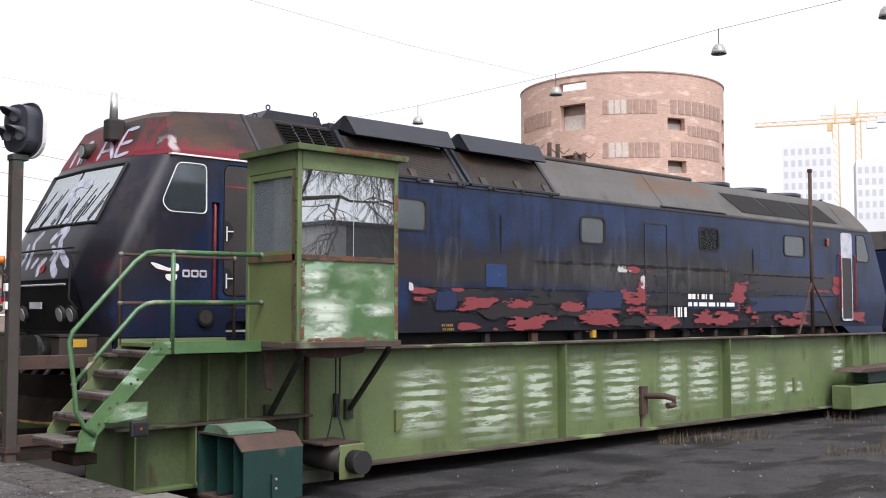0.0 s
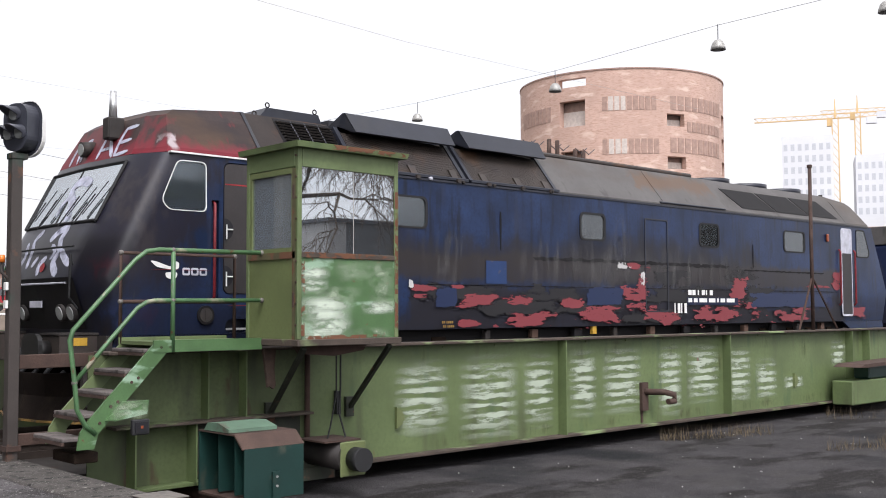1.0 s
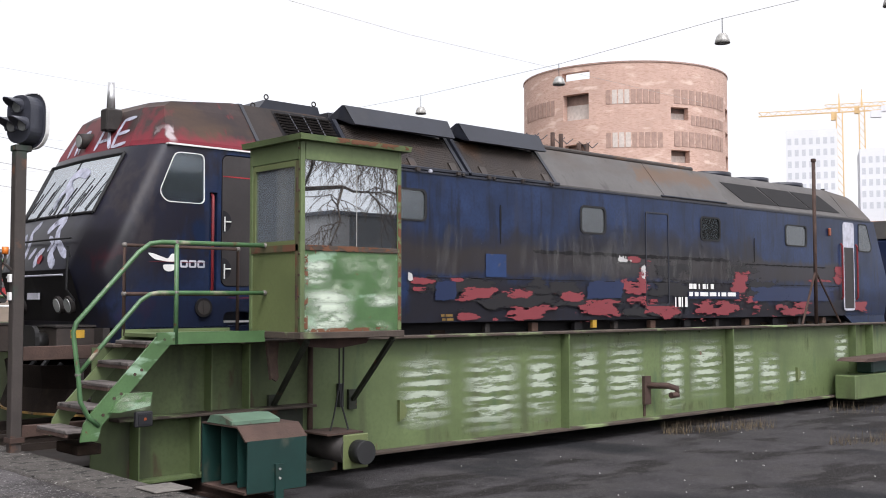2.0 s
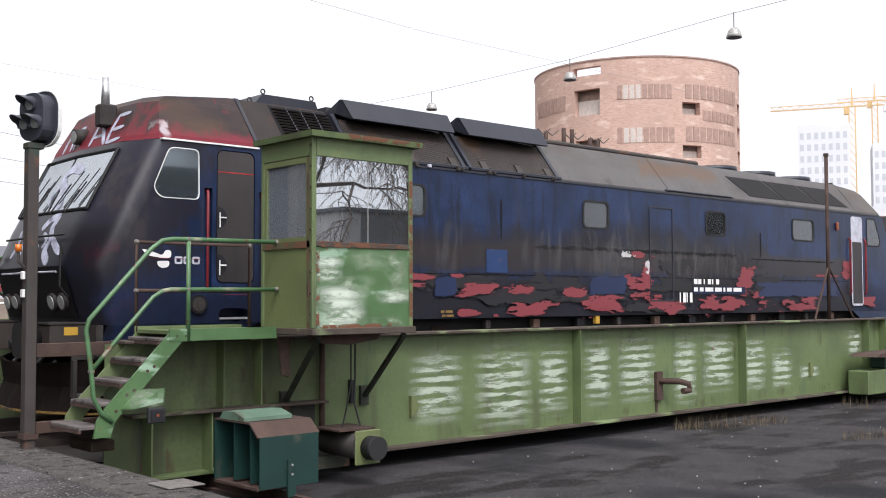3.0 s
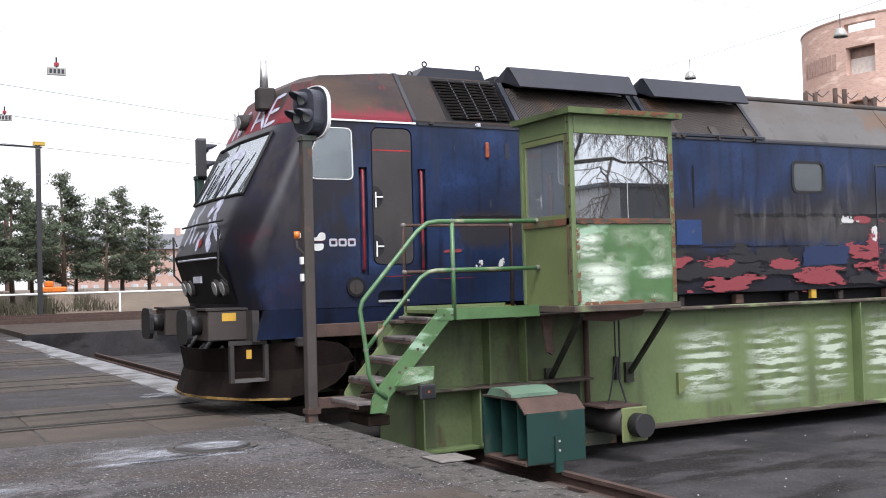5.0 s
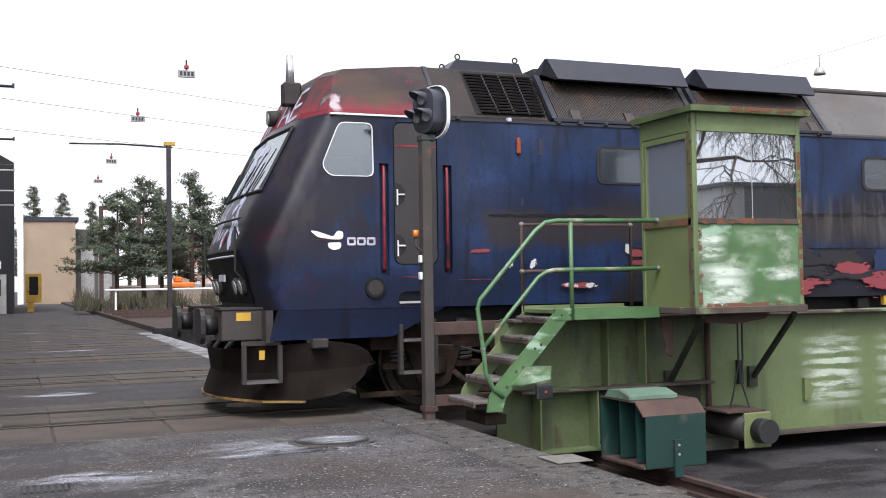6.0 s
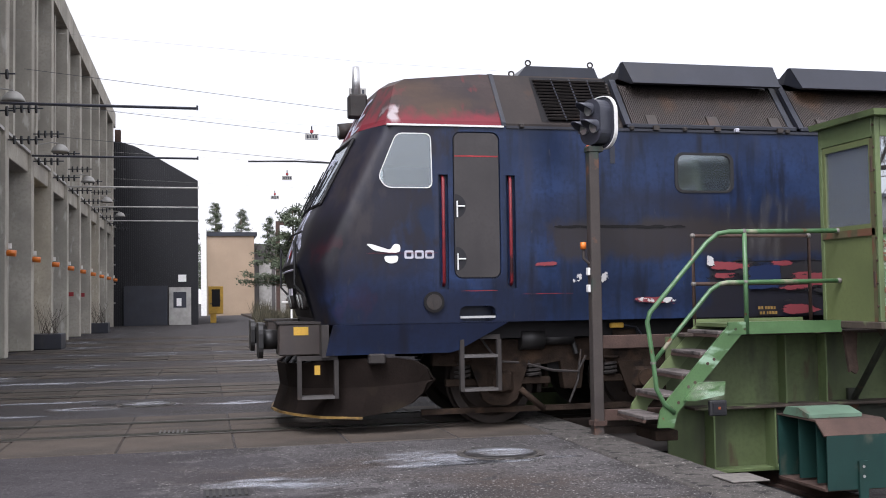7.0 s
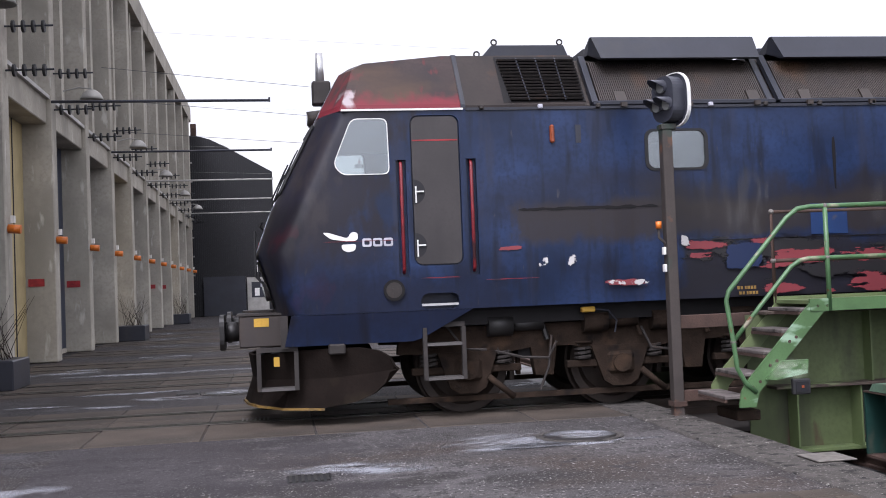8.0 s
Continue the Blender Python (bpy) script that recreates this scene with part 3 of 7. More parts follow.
def build_face(loco):
    """Windscreen, lamps, painted strokes, side windows, door and rails of the leading cab."""
    for s in (-1, 1):
        y0, y1 = (0.03, 1.0) if s > 0 else (-1.0, -0.03)
        bm = B()
        q = [on_front(y, z, 0.0) for y, z in ((y0, 2.555), (y1, 2.555), (y1, 3.255), (y0, 3.255))]
        v = [bm.verts.new(p) for p in q] + [bm.verts.new((p[0] + 0.02, p[1], p[2])) for p in q]
        for f in ((0, 1, 2, 3), (7, 6, 5, 4), (0, 4, 5, 1), (1, 5, 6, 2), (2, 6, 7, 3), (3, 7, 4, 0)):
            bm.faces.new([v[i] for i in f])
        part("windscreen", bm, M["screen"], loco, "sloping windscreen pane").visible_shadow = False
        # wipers
        for k in (0.35, 0.75):
            yy = y0 + (y1 - y0) * k
            bm = B()
            tube(bm, [on_front(yy + 0.05, 2.50, 0.05), on_front(yy - 0.14, 2.86, 0.06)], 0.009, 5)
            tube(bm, [on_front(yy - 0.02, 2.62, 0.035), on_front(yy - 0.25, 3.02, 0.035)], 0.007, 5)
            part("wiper", bm, M["rubber"], loco)
        # round lamps in the dark apron
        for yy in (0.56, 0.84):
            p = on_front(s * yy, 1.47)
            lamp = B()
            tube(lamp, [(p[0] + 0.05, p[1], p[2]), (p[0] - 0.045, p[1], p[2] - 0.02)], 0.105, 18)
            head = part("headlight", lamp, M["steel"], loco)
            bm = B()
            tube(bm, [(p[0] - 0.04, p[1], p[2] - 0.02), (p[0] - 0.055, p[1], p[2] - 0.024)], 0.082, 18)
            part("lens", bm, M["lens"], head, "clouded glass lamp lens")
    part("centre_post", prism(B(), [(0.67, 2.53), (0.74, 2.53), (1.14, 3.28), (1.06, 3.28)], "y", -0.015, 0.015), M["rubber"], loco)
    for z in (2.54, 3.27):
        bm = B()
        tube(bm, [on_front(y, z, 0.005) for y in (-1.03, -0.5, 0, 0.5, 1.03)], 0.02, 6)
        part("windscreen_seal", bm, M["rubber"], loco)
    for s in (-1, 1):
        bm = B()
        tube(bm, [on_front(s * 1.03, z, 0.005) for z in (2.54, 2.8, 3.27)], 0.02, 6)
        part("windscreen_seal", bm, M["rubber"], loco)
        bm = B()
        tube(bm, [on_front(s * 1.0, 2.0, 0.02), on_front(s * 1.02, 2.1, 0.10), on_front(s * 1.0, 1.60, 0.10), on_front(s * 0.98, 1.5, 0.02)], 0.014, 6)
        part("grab_iron", bm, M["rubber"], loco)
    bm = B()
    tube(bm, [on_front(y, 2.22, 0.05) for y in (-0.9, -0.86, 0, 0.86, 0.9)], 0.013, 6)
    part("grab_iron", bm, M["rubber"], loco)
    bm = B()
    tube(bm, [on_front(y, 1.80, 0.012) for y in (-0.85, 0, 0.85)], 0.012, 6)
    part("trim_strip", bm, M["spray"], loco)
    # dark apron under the crease
    bm = B()
    ys = [-1.05, -0.5, 0, 0.5, 1.05]
    r0 = [bm.verts.new(on_front(y, 1.26, 0.004)) for y in ys]
    r1 = [bm.verts.new(on_front(y, 1.60, 0.004)) for y in ys]
    r2 = [bm.verts.new(on_front(y, 1.86, 0.004)) for y in ys]
    for a, b in ((r0, r1), (r1, r2)):
        for i in range(4):
            bm.faces.new((a[i], a[i + 1], b[i + 1], b[i]))
    part("apron", bm, M["grille"], loco, "black apron with lamp recesses")
    part("number_bar", box(B(), 0.47, 0.49, -0.12, 0.22, 1.52, 1.60), M["spray"], loco)
    # painted strokes
    strokes = [([(0.36, 2.00), (0.36, 2.20), (0.42, 2.36), (0.27, 2.48)], 0.09), ([(0.20, 2.02), (0.06, 2.14)], 0.07), ([(-0.10, 2.33), (-0.22, 2.44), (-0.40, 2.48), (-0.38, 2.34), (-0.46, 2.18)], 0.10),
               ([(-0.46, 2.18), (-0.40, 2.05), (-0.60, 1.90)], 0.11), ([(-0.48, 2.21), (-0.72, 2.07), (-0.86, 2.03)], 0.09), ([(-0.18, 2.13), (-0.05, 2.03), (-0.09, 1.91)], 0.08), ([(0.62, 2.34), (0.55, 2.15), (0.66, 2.0)], 0.08),
               ([(-0.20, 2.28), (-0.34, 2.20), (-0.28, 2.10)], 0.06)]
    for pts, w in strokes:
        part("painted_stroke", ribbon(smooth_line(pts), w, lambda u, v, h: on_front(u, v, h)), M["softspray"], loco, "white sprayed stroke")
    for pts, w in (([(-0.40, 3.05), (-0.15, 3.10), (0.0, 3.05), (0.01, 2.95), (-0.17, 2.80), (-0.20, 2.68), (-0.28, 2.58)], 0.12), ([(-0.05, 2.92), (0.12, 2.80), (0.10, 2.64)], 0.07)):
        part("painted_stroke", ribbon(smooth_line(pts), w, lambda u, v, h: on_front(u, v, h + 0.004)), M["softspray"], loco, "white paint smeared on the glass")
    bm = B()
    tube(bm, [on_front(-0.17, 2.0, 0.004), on_front(-0.17, 2.0, 0.007)], 0.06, 12)
    part("painted_spot", bm, M["red"], loco)

    def on_hood(u, v, h):
        t, k = (v - 3.43) / 0.45, abs(u)
        xc, xa, ya, xb, yb = (p + (q - p) * t for p, q in zip((1.15, 1.20, 1.02, 1.41, 1.485), (1.38, 1.43, 0.86, 1.56, 1.14)))
        x = xc + (xa - xc) * k / ya if k <= ya else xa + (xb - xa) * (k - ya) / (yb - ya)
        return (x - h - 0.003, u, v + h * 0.5)
    for pts, w in (([(-0.15, 3.39), (-0.15, 3.57), (-0.18, 3.78), (-0.36, 3.56), (-0.54, 3.38)], 0.06), ([(-0.15, 3.50), (-0.42, 3.52)], 0.045), ([(-0.58, 3.76), (-0.56, 3.56), (-0.60, 3.38)], 0.06), ([(-0.57, 3.75), (-0.84, 3.76)], 0.05),
                   ([(-0.58, 3.56), (-0.84, 3.58)], 0.05), ([(-0.60, 3.39), (-0.90, 3.42)], 0.05), ([(0.69, 3.38), (0.72, 3.56), (0.69, 3.70)], 0.07), ([(0.45, 3.39), (0.56, 3.65)], 0.06), ([(0.35, 3.40), (0.46, 3.66), (0.30, 3.70)], 0.06)):
        part("painted_stroke", ribbon(smooth_line(pts), w, on_hood), M["softspray"], loco, "white sprayed stroke")
    bm = B()
    tube(bm, [(1.28, 0.22, 3.57), (1.10, 0.22, 3.55)], 0.10, 16)
    top = part("headlight", bm, M["steel"], loco)
    bm = B()
    tube(bm, [(1.105, 0.22, 3.55), (1.09, 0.22, 3.55)], 0.08, 16)
    part("lens", bm, M["lens"], top, "clouded glass lamp lens")
    # windows with their rims
    outer = soften(CAB_WIN, 0.07)
    for s in (-1, 1):
        part("window_rim", rim(B(), shrink(outer, -0.004), shrink(outer, 0.007), "y", s * 1.558, s * 1.53), M["white"], loco, "pale rounded window rim")
        part("window_pane", prism(B(), shrink(outer, 0.008), "y", s * 1.545, s * 1.538), M["pane"], loco).visible_shadow = False
        o1 = rrect(*WIN1, 0.09)
        part("window_rim", rim(B(), shrink(o1, -0.03), shrink(o1, 0.012), "y", s * 1.560, s * 1.53), M["rubber"], loco, "black rubber window seal")
        part("window_pane", prism(B(), shrink(o1, 0.008), "y", s * 1.545, s * 1.538), M["pane"], loco).visible_shadow = False
    for k, w in enumerate(SIDE_WINS):
        o1 = rrect(*w, 0.09)
        part("window_rim", rim(B(), shrink(o1, -0.035), shrink(o1, 0.012), "y", -1.562, -1.53), M["rubber"], loco, "black rubber window seal")
        part("window_pane", prism(B(), shrink(o1, 0.008), "y", -1.545, -1.538), M["darkpane"] if k != 1 else M["brokenpane"], loco)
        part("window_blind", prism(B(), shrink(o1, 0.02), "y", -1.46, -1.45), M["blind"] if k != 1 else M["grille"], loco)
    for k, (x0, x1, z0, z1) in enumerate([(12.54, 12.70, 2.70, 2.92), (12.66, 12.80, 2.86, 3.05), (12.82, 12.92, 2.72, 3.02), (12.92, 13.08, 2.92, 3.06), (12.95, 13.05, 2.71, 2.84)]):
        part("glass_shard", torn(x0, x1, z0, z1, -1.466, 400 + k, 0.6, 0.002), M["spray"], loco, "white torn scrap in the broken window")
    part("blind_cloth", box(B(), 15.68, 16.39, -1.468, -1.462, 2.70, 2.96), M["cream2"], loco, "yellowed blind half drawn")
    part("cab_console", box(B(), 1.2, 1.7, -1.2, 1.2, 1.64, 2.2, 0.04), M["interior"], loco)
    # cab door with recessed handles
    door = part("door", prism(B(), rrect(2.145, 2.655, 1.685, 3.285, 0.08), "y", -1.548, -1.50), M["doorgrey"], loco, "sooty grey cab door, shut")
    part("paint_line", box(B(), 2.15, 2.65, -1.551, -1.547, 3.02, 3.035), M["red"], door)
    for z in (2.47, 1.89):
        bm = B()
        pts = [(2.150 + 0.125 * math.cos(a), z + 0.135 * math.sin(a)) for a in [radians(-90 + 180 * k / 12) for k in range(13)]]
        prism(bm, pts, "y", -1.5495, -1.545)
        part("handle_recess", bm, M["recess"], door)
        bm = B()
        tube(bm, [(2.172, -1.565, z - 0.12), (2.172, -1.565, z + 0.06)], 0.009, 6)
        tube(bm, [(2.172, -1.565, z), (2.26, -1.565, z)], 0.009, 6)
        part("door_handle", bm, M["white"], door, "worn white handle")
    for x in (2.02, 2.79):
        bm = B()
        tube(bm, [(x, -1.50, 1.60), (x, -1.54, 1.64), (x, -1.54, 2.77), (x, -1.50, 2.81)], 0.019, 8)
        part("handrail", bm, M["railred"], loco, "scuffed red handrail in a recess")
    bm = B()
    tube(bm, [(1.90, -1.555, 1.42), (1.90, -1.535, 1.42)], 0.115, 24)
    cap = part("filler_cap", bm, M["grille"], loco)
    bm = B()
    tube(bm, [(1.90, -1.562, 1.42), (1.90, -1.55, 1.42)], 0.085, 24)
    box(bm, 1.885, 1.915, -1.568, -1.555, 1.36, 1.48)
    part("cap_disc", bm, M["steel"], cap)
    part("step_bar", box(B(), 2.2, 2.6, -1.52, -1.48, 1.235, 1.26), M["chrome"], loco)
    bm = B()
    box(bm, 3.68, 3.73, -1.60, -1.55, 2.97, 3.17, 0.015)
    part("side_marker", bm, M["amber"], loco, "orange side marker lamp")
    bm = B()
    box(bm, 3.98, 4.04, -1.556, -1.55, 2.97, 3.17)
    part("side_plate", bm, M["slate"], loco)
    # trailing cab door and window
    rear = part("door", prism(B(), rrect(18.11, 18.63, 1.30, 3.29, 0.08), "y", -1.560, -1.548), M["spray"], loco, "pale scuffed cab door, shut")
    part("door_panel", box(B(), 18.15, 18.59, -1.563, -1.559, 1.35, 2.72), M["cabgrime"], rear)
    for x in (18.01, 18.72):
        bm = B()
        tube(bm, [(x, -1.55, 1.55), (x, -1.59, 1.6), (x, -1.59, 2.75), (x, -1.55, 2.8)], 0.022, 6)
        part("handrail", bm, M["railred"], loco, "scuffed red handrail")
    rw = soften([(18.86, 3.27), (19.25, 3.27), (19.50, 2.75), (19.42, 2.66), (18.86, 2.66)], 0.06)
    part("window_rim", rim(B(), shrink(rw, -0.02), shrink(rw, 0.012), "y", -1.562, -1.545), M["rubber"], loco)
    part("window_pane", prism(B(), shrink(rw, 0.01), "y", -1.556, -1.550), M["darkpane"], loco)
    part("side_marker", box(B(), 17.42, 17.50, -1.60, -1.55, 2.95, 3.12, 0.015), M["amber"], loco, "orange side marker lamp")


def build_side(loco):
    """Grimy band, torn foil, patches, painted marks and lettering of the near side."""
    y = -1.5525
    rnd = random.Random(4)
    pink = [(5.15, 5.61, 1.64, 1.83), (6.12, 6.90, 1.52, 1.70), (7.01, 8.38, 1.20, 1.42), (7.13, 7.84, 1.56, 1.67), (8.32, 9.03, 1.52, 1.64), (8.95, 10.09, 1.22, 1.52),
            (10.1, 10.72, 1.48, 1.8), (10.5, 11.98, 1.24, 1.47), (11.99, 14.03, 1.21, 1.53), (13.56, 14.12, 1.50, 2.02), (14.19, 14.62, 1.24, 1.41), (14.97, 16.79, 1.21, 1.46),
            (17.72, 18.09, 1.84, 2.31), (16.0, 17.7, 1.93, 1.98), (6.06, 6.58, 1.22, 1.33), (4.21, 4.78, 1.37, 1.44), (2.95, 3.41, 1.81, 1.85), (5.75, 6.4, 1.78, 1.86), (18.1, 19.3, 1.30, 1.50), (10.56, 10.74, 1.55, 2.12), (10.15, 10.55, 2.20, 2.29), (14.05, 14.5, 1.45, 1.62), (9.0, 9.7, 1.30, 1.40)]
    for k, (x0, x1, z0, z1) in enumerate(pink):
        part("torn_foil", coat(x0 - 0.15 * min(1, (z1 - z0) * 5), x1 + 0.15 * min(1, (z1 - z0) * 5), y - 0.0055 - 0.0001 * k, z0 - 0.3 * (z1 - z0), z1 + 0.3 * (z1 - z0)), M["foil"], loco, "torn pink-red remnant of foil")
    for k, (x0, x1, z0, z1) in enumerate([(2.2, 2.62, 1.53, 1.545), (1.16, 1.95, 1.952, 1.962), (2.9, 3.5, 1.49, 1.50)]):
        part("paint_scratch", torn(x0, x1, z0, z1, y - 0.008, 300 + k, 0.5), M["railred"], loco, "thin red scratch")
    for k, (x0, x1, z0, z1) in enumerate([(6.71, 7.16, 1.87, 2.22), (9.07, 10.1, 1.54, 1.85), (14.2, 17.6, 1.50, 1.80), (5.65, 6.1, 1.5, 1.8)]):
        bm = coat(x0, x1, y - 0.0085, z0, z1)
        part("blue_patch", bm, M["bluefoil"] if k else M["patchblue"], loco, "brighter blue repainted patch")
    for k, (x0, x1, z0, z1) in enumerate([(9.79, 10.35, 2.17, 2.29), (10.58, 10.74, 1.87, 2.22), (3.47, 3.62, 1.61, 1.72), (3.80, 3.95, 1.58, 1.77), (4.30, 4.75, 1.395, 1.42), (5.14, 5.22, 1.78, 1.92)]):
        part("white_remnant", coat(x0 - 0.04, x1 + 0.04, y - 0.0125, z0 - 0.04, z1 + 0.04), M["whitefoil"], loco, "torn white remnant of foil")
    for k, (x0, x1, z0, z1) in enumerate([(7.78, 13.47, 2.25, 2.335), (14.0, 17.3, 2.22, 2.26), (3.29, 4.9, 2.22, 2.27), (5.5, 17.9, 1.83, 1.85), (5.5, 10.0, 1.42, 1.62), (10.4, 13.3, 1.58, 1.86), (9.9, 11.9, 1.22, 1.45), (13.2, 14.6, 2.0, 2.32), (5.2, 7.2, 1.62, 1.84), (13.9, 15.2, 1.55, 1.95), (11.0, 12.1, 1.9, 2.2), (7.4, 9.0, 1.6, 1.84)]):
        part("black_remnant", torn(x0, x1, z0, z1, y - 0.003, 120 + k, 0.4, 0.001) if z1 - z0 < 0.09 else coat(x0 - 0.1, x1 + 0.1, y - 0.0022 - 0.0001 * k, z0 - 0.05, z1 + 0.05), M["grille"] if z1 - z0 < 0.09 else M["blackfoil"], loco, "black strip of old foil")
    for k, (x0, w, z0, z1) in enumerate([(9.4, 0.9, 1.85, 2.7), (10.12, 0.3, 1.95, 3.1), (11.8, 0.8, 1.85, 2.6), (8.3, 1.0, 1.9, 2.55), (13.2, 0.8, 1.9, 2.5), (6.0, 0.8, 1.9, 2.6), (9.8, 0.5, 1.9, 2.5)]):
        part("dust_streak", coat(x0 - w, x0 + w, y - 0.0040 - 0.0002 * k, z0 - 0.1, z1 + 0.1), M["streak"], loco, "pale vertical dust streak")
    part("side_hatch", rim(B(), rrect(10.74, 11.44, 1.42, 3.10, 0.05), rrect(10.765, 11.415, 1.445, 3.075, 0.045), "y", -1.562, -1.549), M["slate"], loco)
    for x, z0, z1 in ((7.02, 2.38, 3.05), (14.35, 2.2, 2.85)):
        part("weld_seam", torn(x, x + 0.04, z0, z1, y - 0.004, 171, 0.3), M["grille"], loco)
    # marks
    part("number_board", box(B(), 12.02, 13.77, y - 0.012, y - 0.008, 1.55, 1.69), M["navy"], loco)
    for k, w in enumerate((0.11, 0.10, 0.04, 0.10, 0.04, 0.10)):
        part("number_bar", box(B(), 12.05 + 0.135 * k + (0.04 if k > 1 else 0), 12.05 + 0.135 * k + (0.04 if k > 1 else 0) + w, y - 0.017, y - 0.0145, 1.735, 1.83), M["white"], loco)
    x = 12.05
    for w in (0.12, 0.12, 0.26, 0.22, 0.06, 0.16, 0.28):
        part("number_bar", box(B(), x, x + w, y - 0.017, y - 0.0145, 1.60, 1.675), M["white"], loco)
        x += w + 0.06
    for k, w in enumerate((0.035, 0.08, 0.035, 0.08)):
        part("number_bar", box(B(), 11.60 + 0.105 * k, 11.60 + 0.105 * k + w, y - 0.017, y - 0.0145, 1.40, 1.58), M["white"], loco)
    for k, (x0, z) in enumerate(((5.78, 1.275), (5.80, 1.215))):
        for a, w in ((0.0, 0.03), (0.04, 0.025), (0.09, 0.02), (0.12, 0.03), (0.16, 0.03), (0.20, 0.025)):
            part("number_bar", box(B(), x0 + a, x0 + a + w, y - 0.017, y - 0.0145, z, z + 0.035), M["dirtyyellow"], loco)
    # emblem: a plain pale wing shape with three bars beside it
    bm = B()
    prism(bm, soften([(1.15, 2.06), (1.22, 2.055), (1.42, 1.99), (1.46, 2.06), (1.53, 2.05), (1.53, 1.97), (1.45, 1.955), (1.24, 1.985)], 0.03), "y", y - 0.006, y - 0.003)
    prism(bm, soften([(1.35, 1.925), (1.51, 1.93), (1.50, 1.86), (1.42, 1.84), (1.36, 1.87)], 0.03), "y", y - 0.006, y - 0.003)
    part("emblem", bm, M["white"], loco, "white wing-shaped emblem")
    for k in range(3):
        bm = rim(B(), rrect(1.575 + 0.115 * k, 1.675 + 0.115 * k, 1.895, 1.985, 0.02), rrect(1.597 + 0.115 * k, 1.653 + 0.115 * k, 1.917, 1.963, 0.012), "y", y - 0.006, y - 0.003)
        part("emblem_bar", bm, M["spray"], loco)


def build_under(loco):
    """Skirts, buffers, plough, steps, bogies and tanks."""
    for s in (-1, 1):
        bm = B()
        prism(bm, [(0.80, 1.188), (0.72, 0.86), (2.10, 0.86), (2.20, 0.89), (2.76, 1.188)], "y", s * 1.505, s * 1.44)
        for v in bm.verts:
            v.co.y *= 1.0 - 0.12 * (1.188 - v.co.z)
        part("skirt", bm, M["body"], loco, "navy blue cab skirt")
        bm = B()
        prism(bm, [(LONG - 0.80, 1.188), (LONG - 0.72, 0.86), (LONG - 2.10, 0.86), (LONG - 2.76, 1.188)], "y", s * 1.50, s * 1.44)
        part("skirt", bm, M["body"], loco, "navy blue cab skirt")
    bm = B()
    box(bm, 0.68, 0.76, -1.44, 1.44, 0.84, 1.19)
    part("buffer_beam", bm, M["steel"], loco)
    for s in (-1, 1):
        b = part("buffer_box", box(B(), 0.24, 0.70, s * 0.98 - 0.24, s * 0.98 + 0.24, 0.86, 1.20, 0.012), M["roofbrown"], loco, "scuffed grey steel buffer box")
        if s < 0:
            part("warning_label", box(B(), 0.40, 0.56, -1.226, -1.221, 1.08, 1.17), M["yellow"], b, "yellow warning label")
        part("box_lid", box(B(), 0.22, 0.72, s * 0.98 - 0.25, s * 0.98 + 0.25, 1.202, 1.225), M["steel"], b)
        bm = B()
        tube(bm, [(0.24, s * 0.90, 1.03), (0.07, s * 0.90, 1.03)], 0.11, 16)
        buf = part("buffer", bm, M["buffer"], loco)
        bm = B()
        prism(bm, rrect(s * 0.90 - 0.24, s * 0.90 + 0.24, 0.83, 1.22, 0.12), "x", 0.03, 0.08)
        part("buffer_head", bm, M["buffer"], buf, "black greased buffer head")
    bm = B()
    tube(bm, [(0.7, 0, 1.03), (0.35, 0, 1.03), (0.28, 0, 0.98), (0.30, 0, 0.90)], 0.05, 8)
    box(bm, 0.5, 0.72, -0.12, 0.12, 0.92, 1.14)
    part("coupling_hook", bm, M["buffer"], loco)
    for s in (-1, 1):
        bm = B()
        tube(bm, [(0.62, s * 0.35, 0.95), (0.42, s * 0.36, 0.70), (0.45, s * 0.38, 0.55), (0.66, s * 0.40, 0.75)], 0.03, 8)
        part("brake_hose", bm, M["rubber"], loco)
    # snow plough: a curved blade from the middle out to both sides
    bm = B()
    plan = [(0.30, 0.0), (0.36, -0.5), (0.48, -0.95), (0.75, -1.28), (1.15, -1.42), (1.5, -1.45), (1.70, -1.45), (1.83, -1.45), (1.88, -1.45)]
    low = [0.20, 0.20, 0.21, 0.20, 0.19, 0.24, 0.32, 0.43, 0.54]
    high = [0.74, 0.74, 0.76, 0.80, 0.82, 0.82, 0.78, 0.70, 0.60]
    rows = []
    for (x, yy), a, b in zip(plan, low, high):
        rows.append([bm.verts.new((x - 0.05, yy, a)), bm.verts.new((x + 0.04, yy + 0.03, (a + b) / 2)), bm.verts.new((x, yy, b)),
                     bm.verts.new((x + 0.03, yy + 0.06, b)), bm.verts.new((x + 0.07, yy + 0.08, (a + b) / 2)), bm.verts.new((x - 0.02, yy + 0.05, a))])
    for u, v in zip(rows, rows[1:]):
        for i in range(6):
            f = bm.faces.new((u[i], u[(i + 1) % 6], v[(i + 1) % 6], v[i]))
            f.smooth = False
    bm.faces.new(rows[-1])
    bmesh.ops.mirror(bm, geom=bm.verts[:] + bm.edges[:] + bm.faces[:], axis="Y", merge_dist=0.001)
    plow = part("snow_plough", bm, M["plough"], loco, "curved brown snow plough blade")
    bm = B()
    pl = plan[:5]
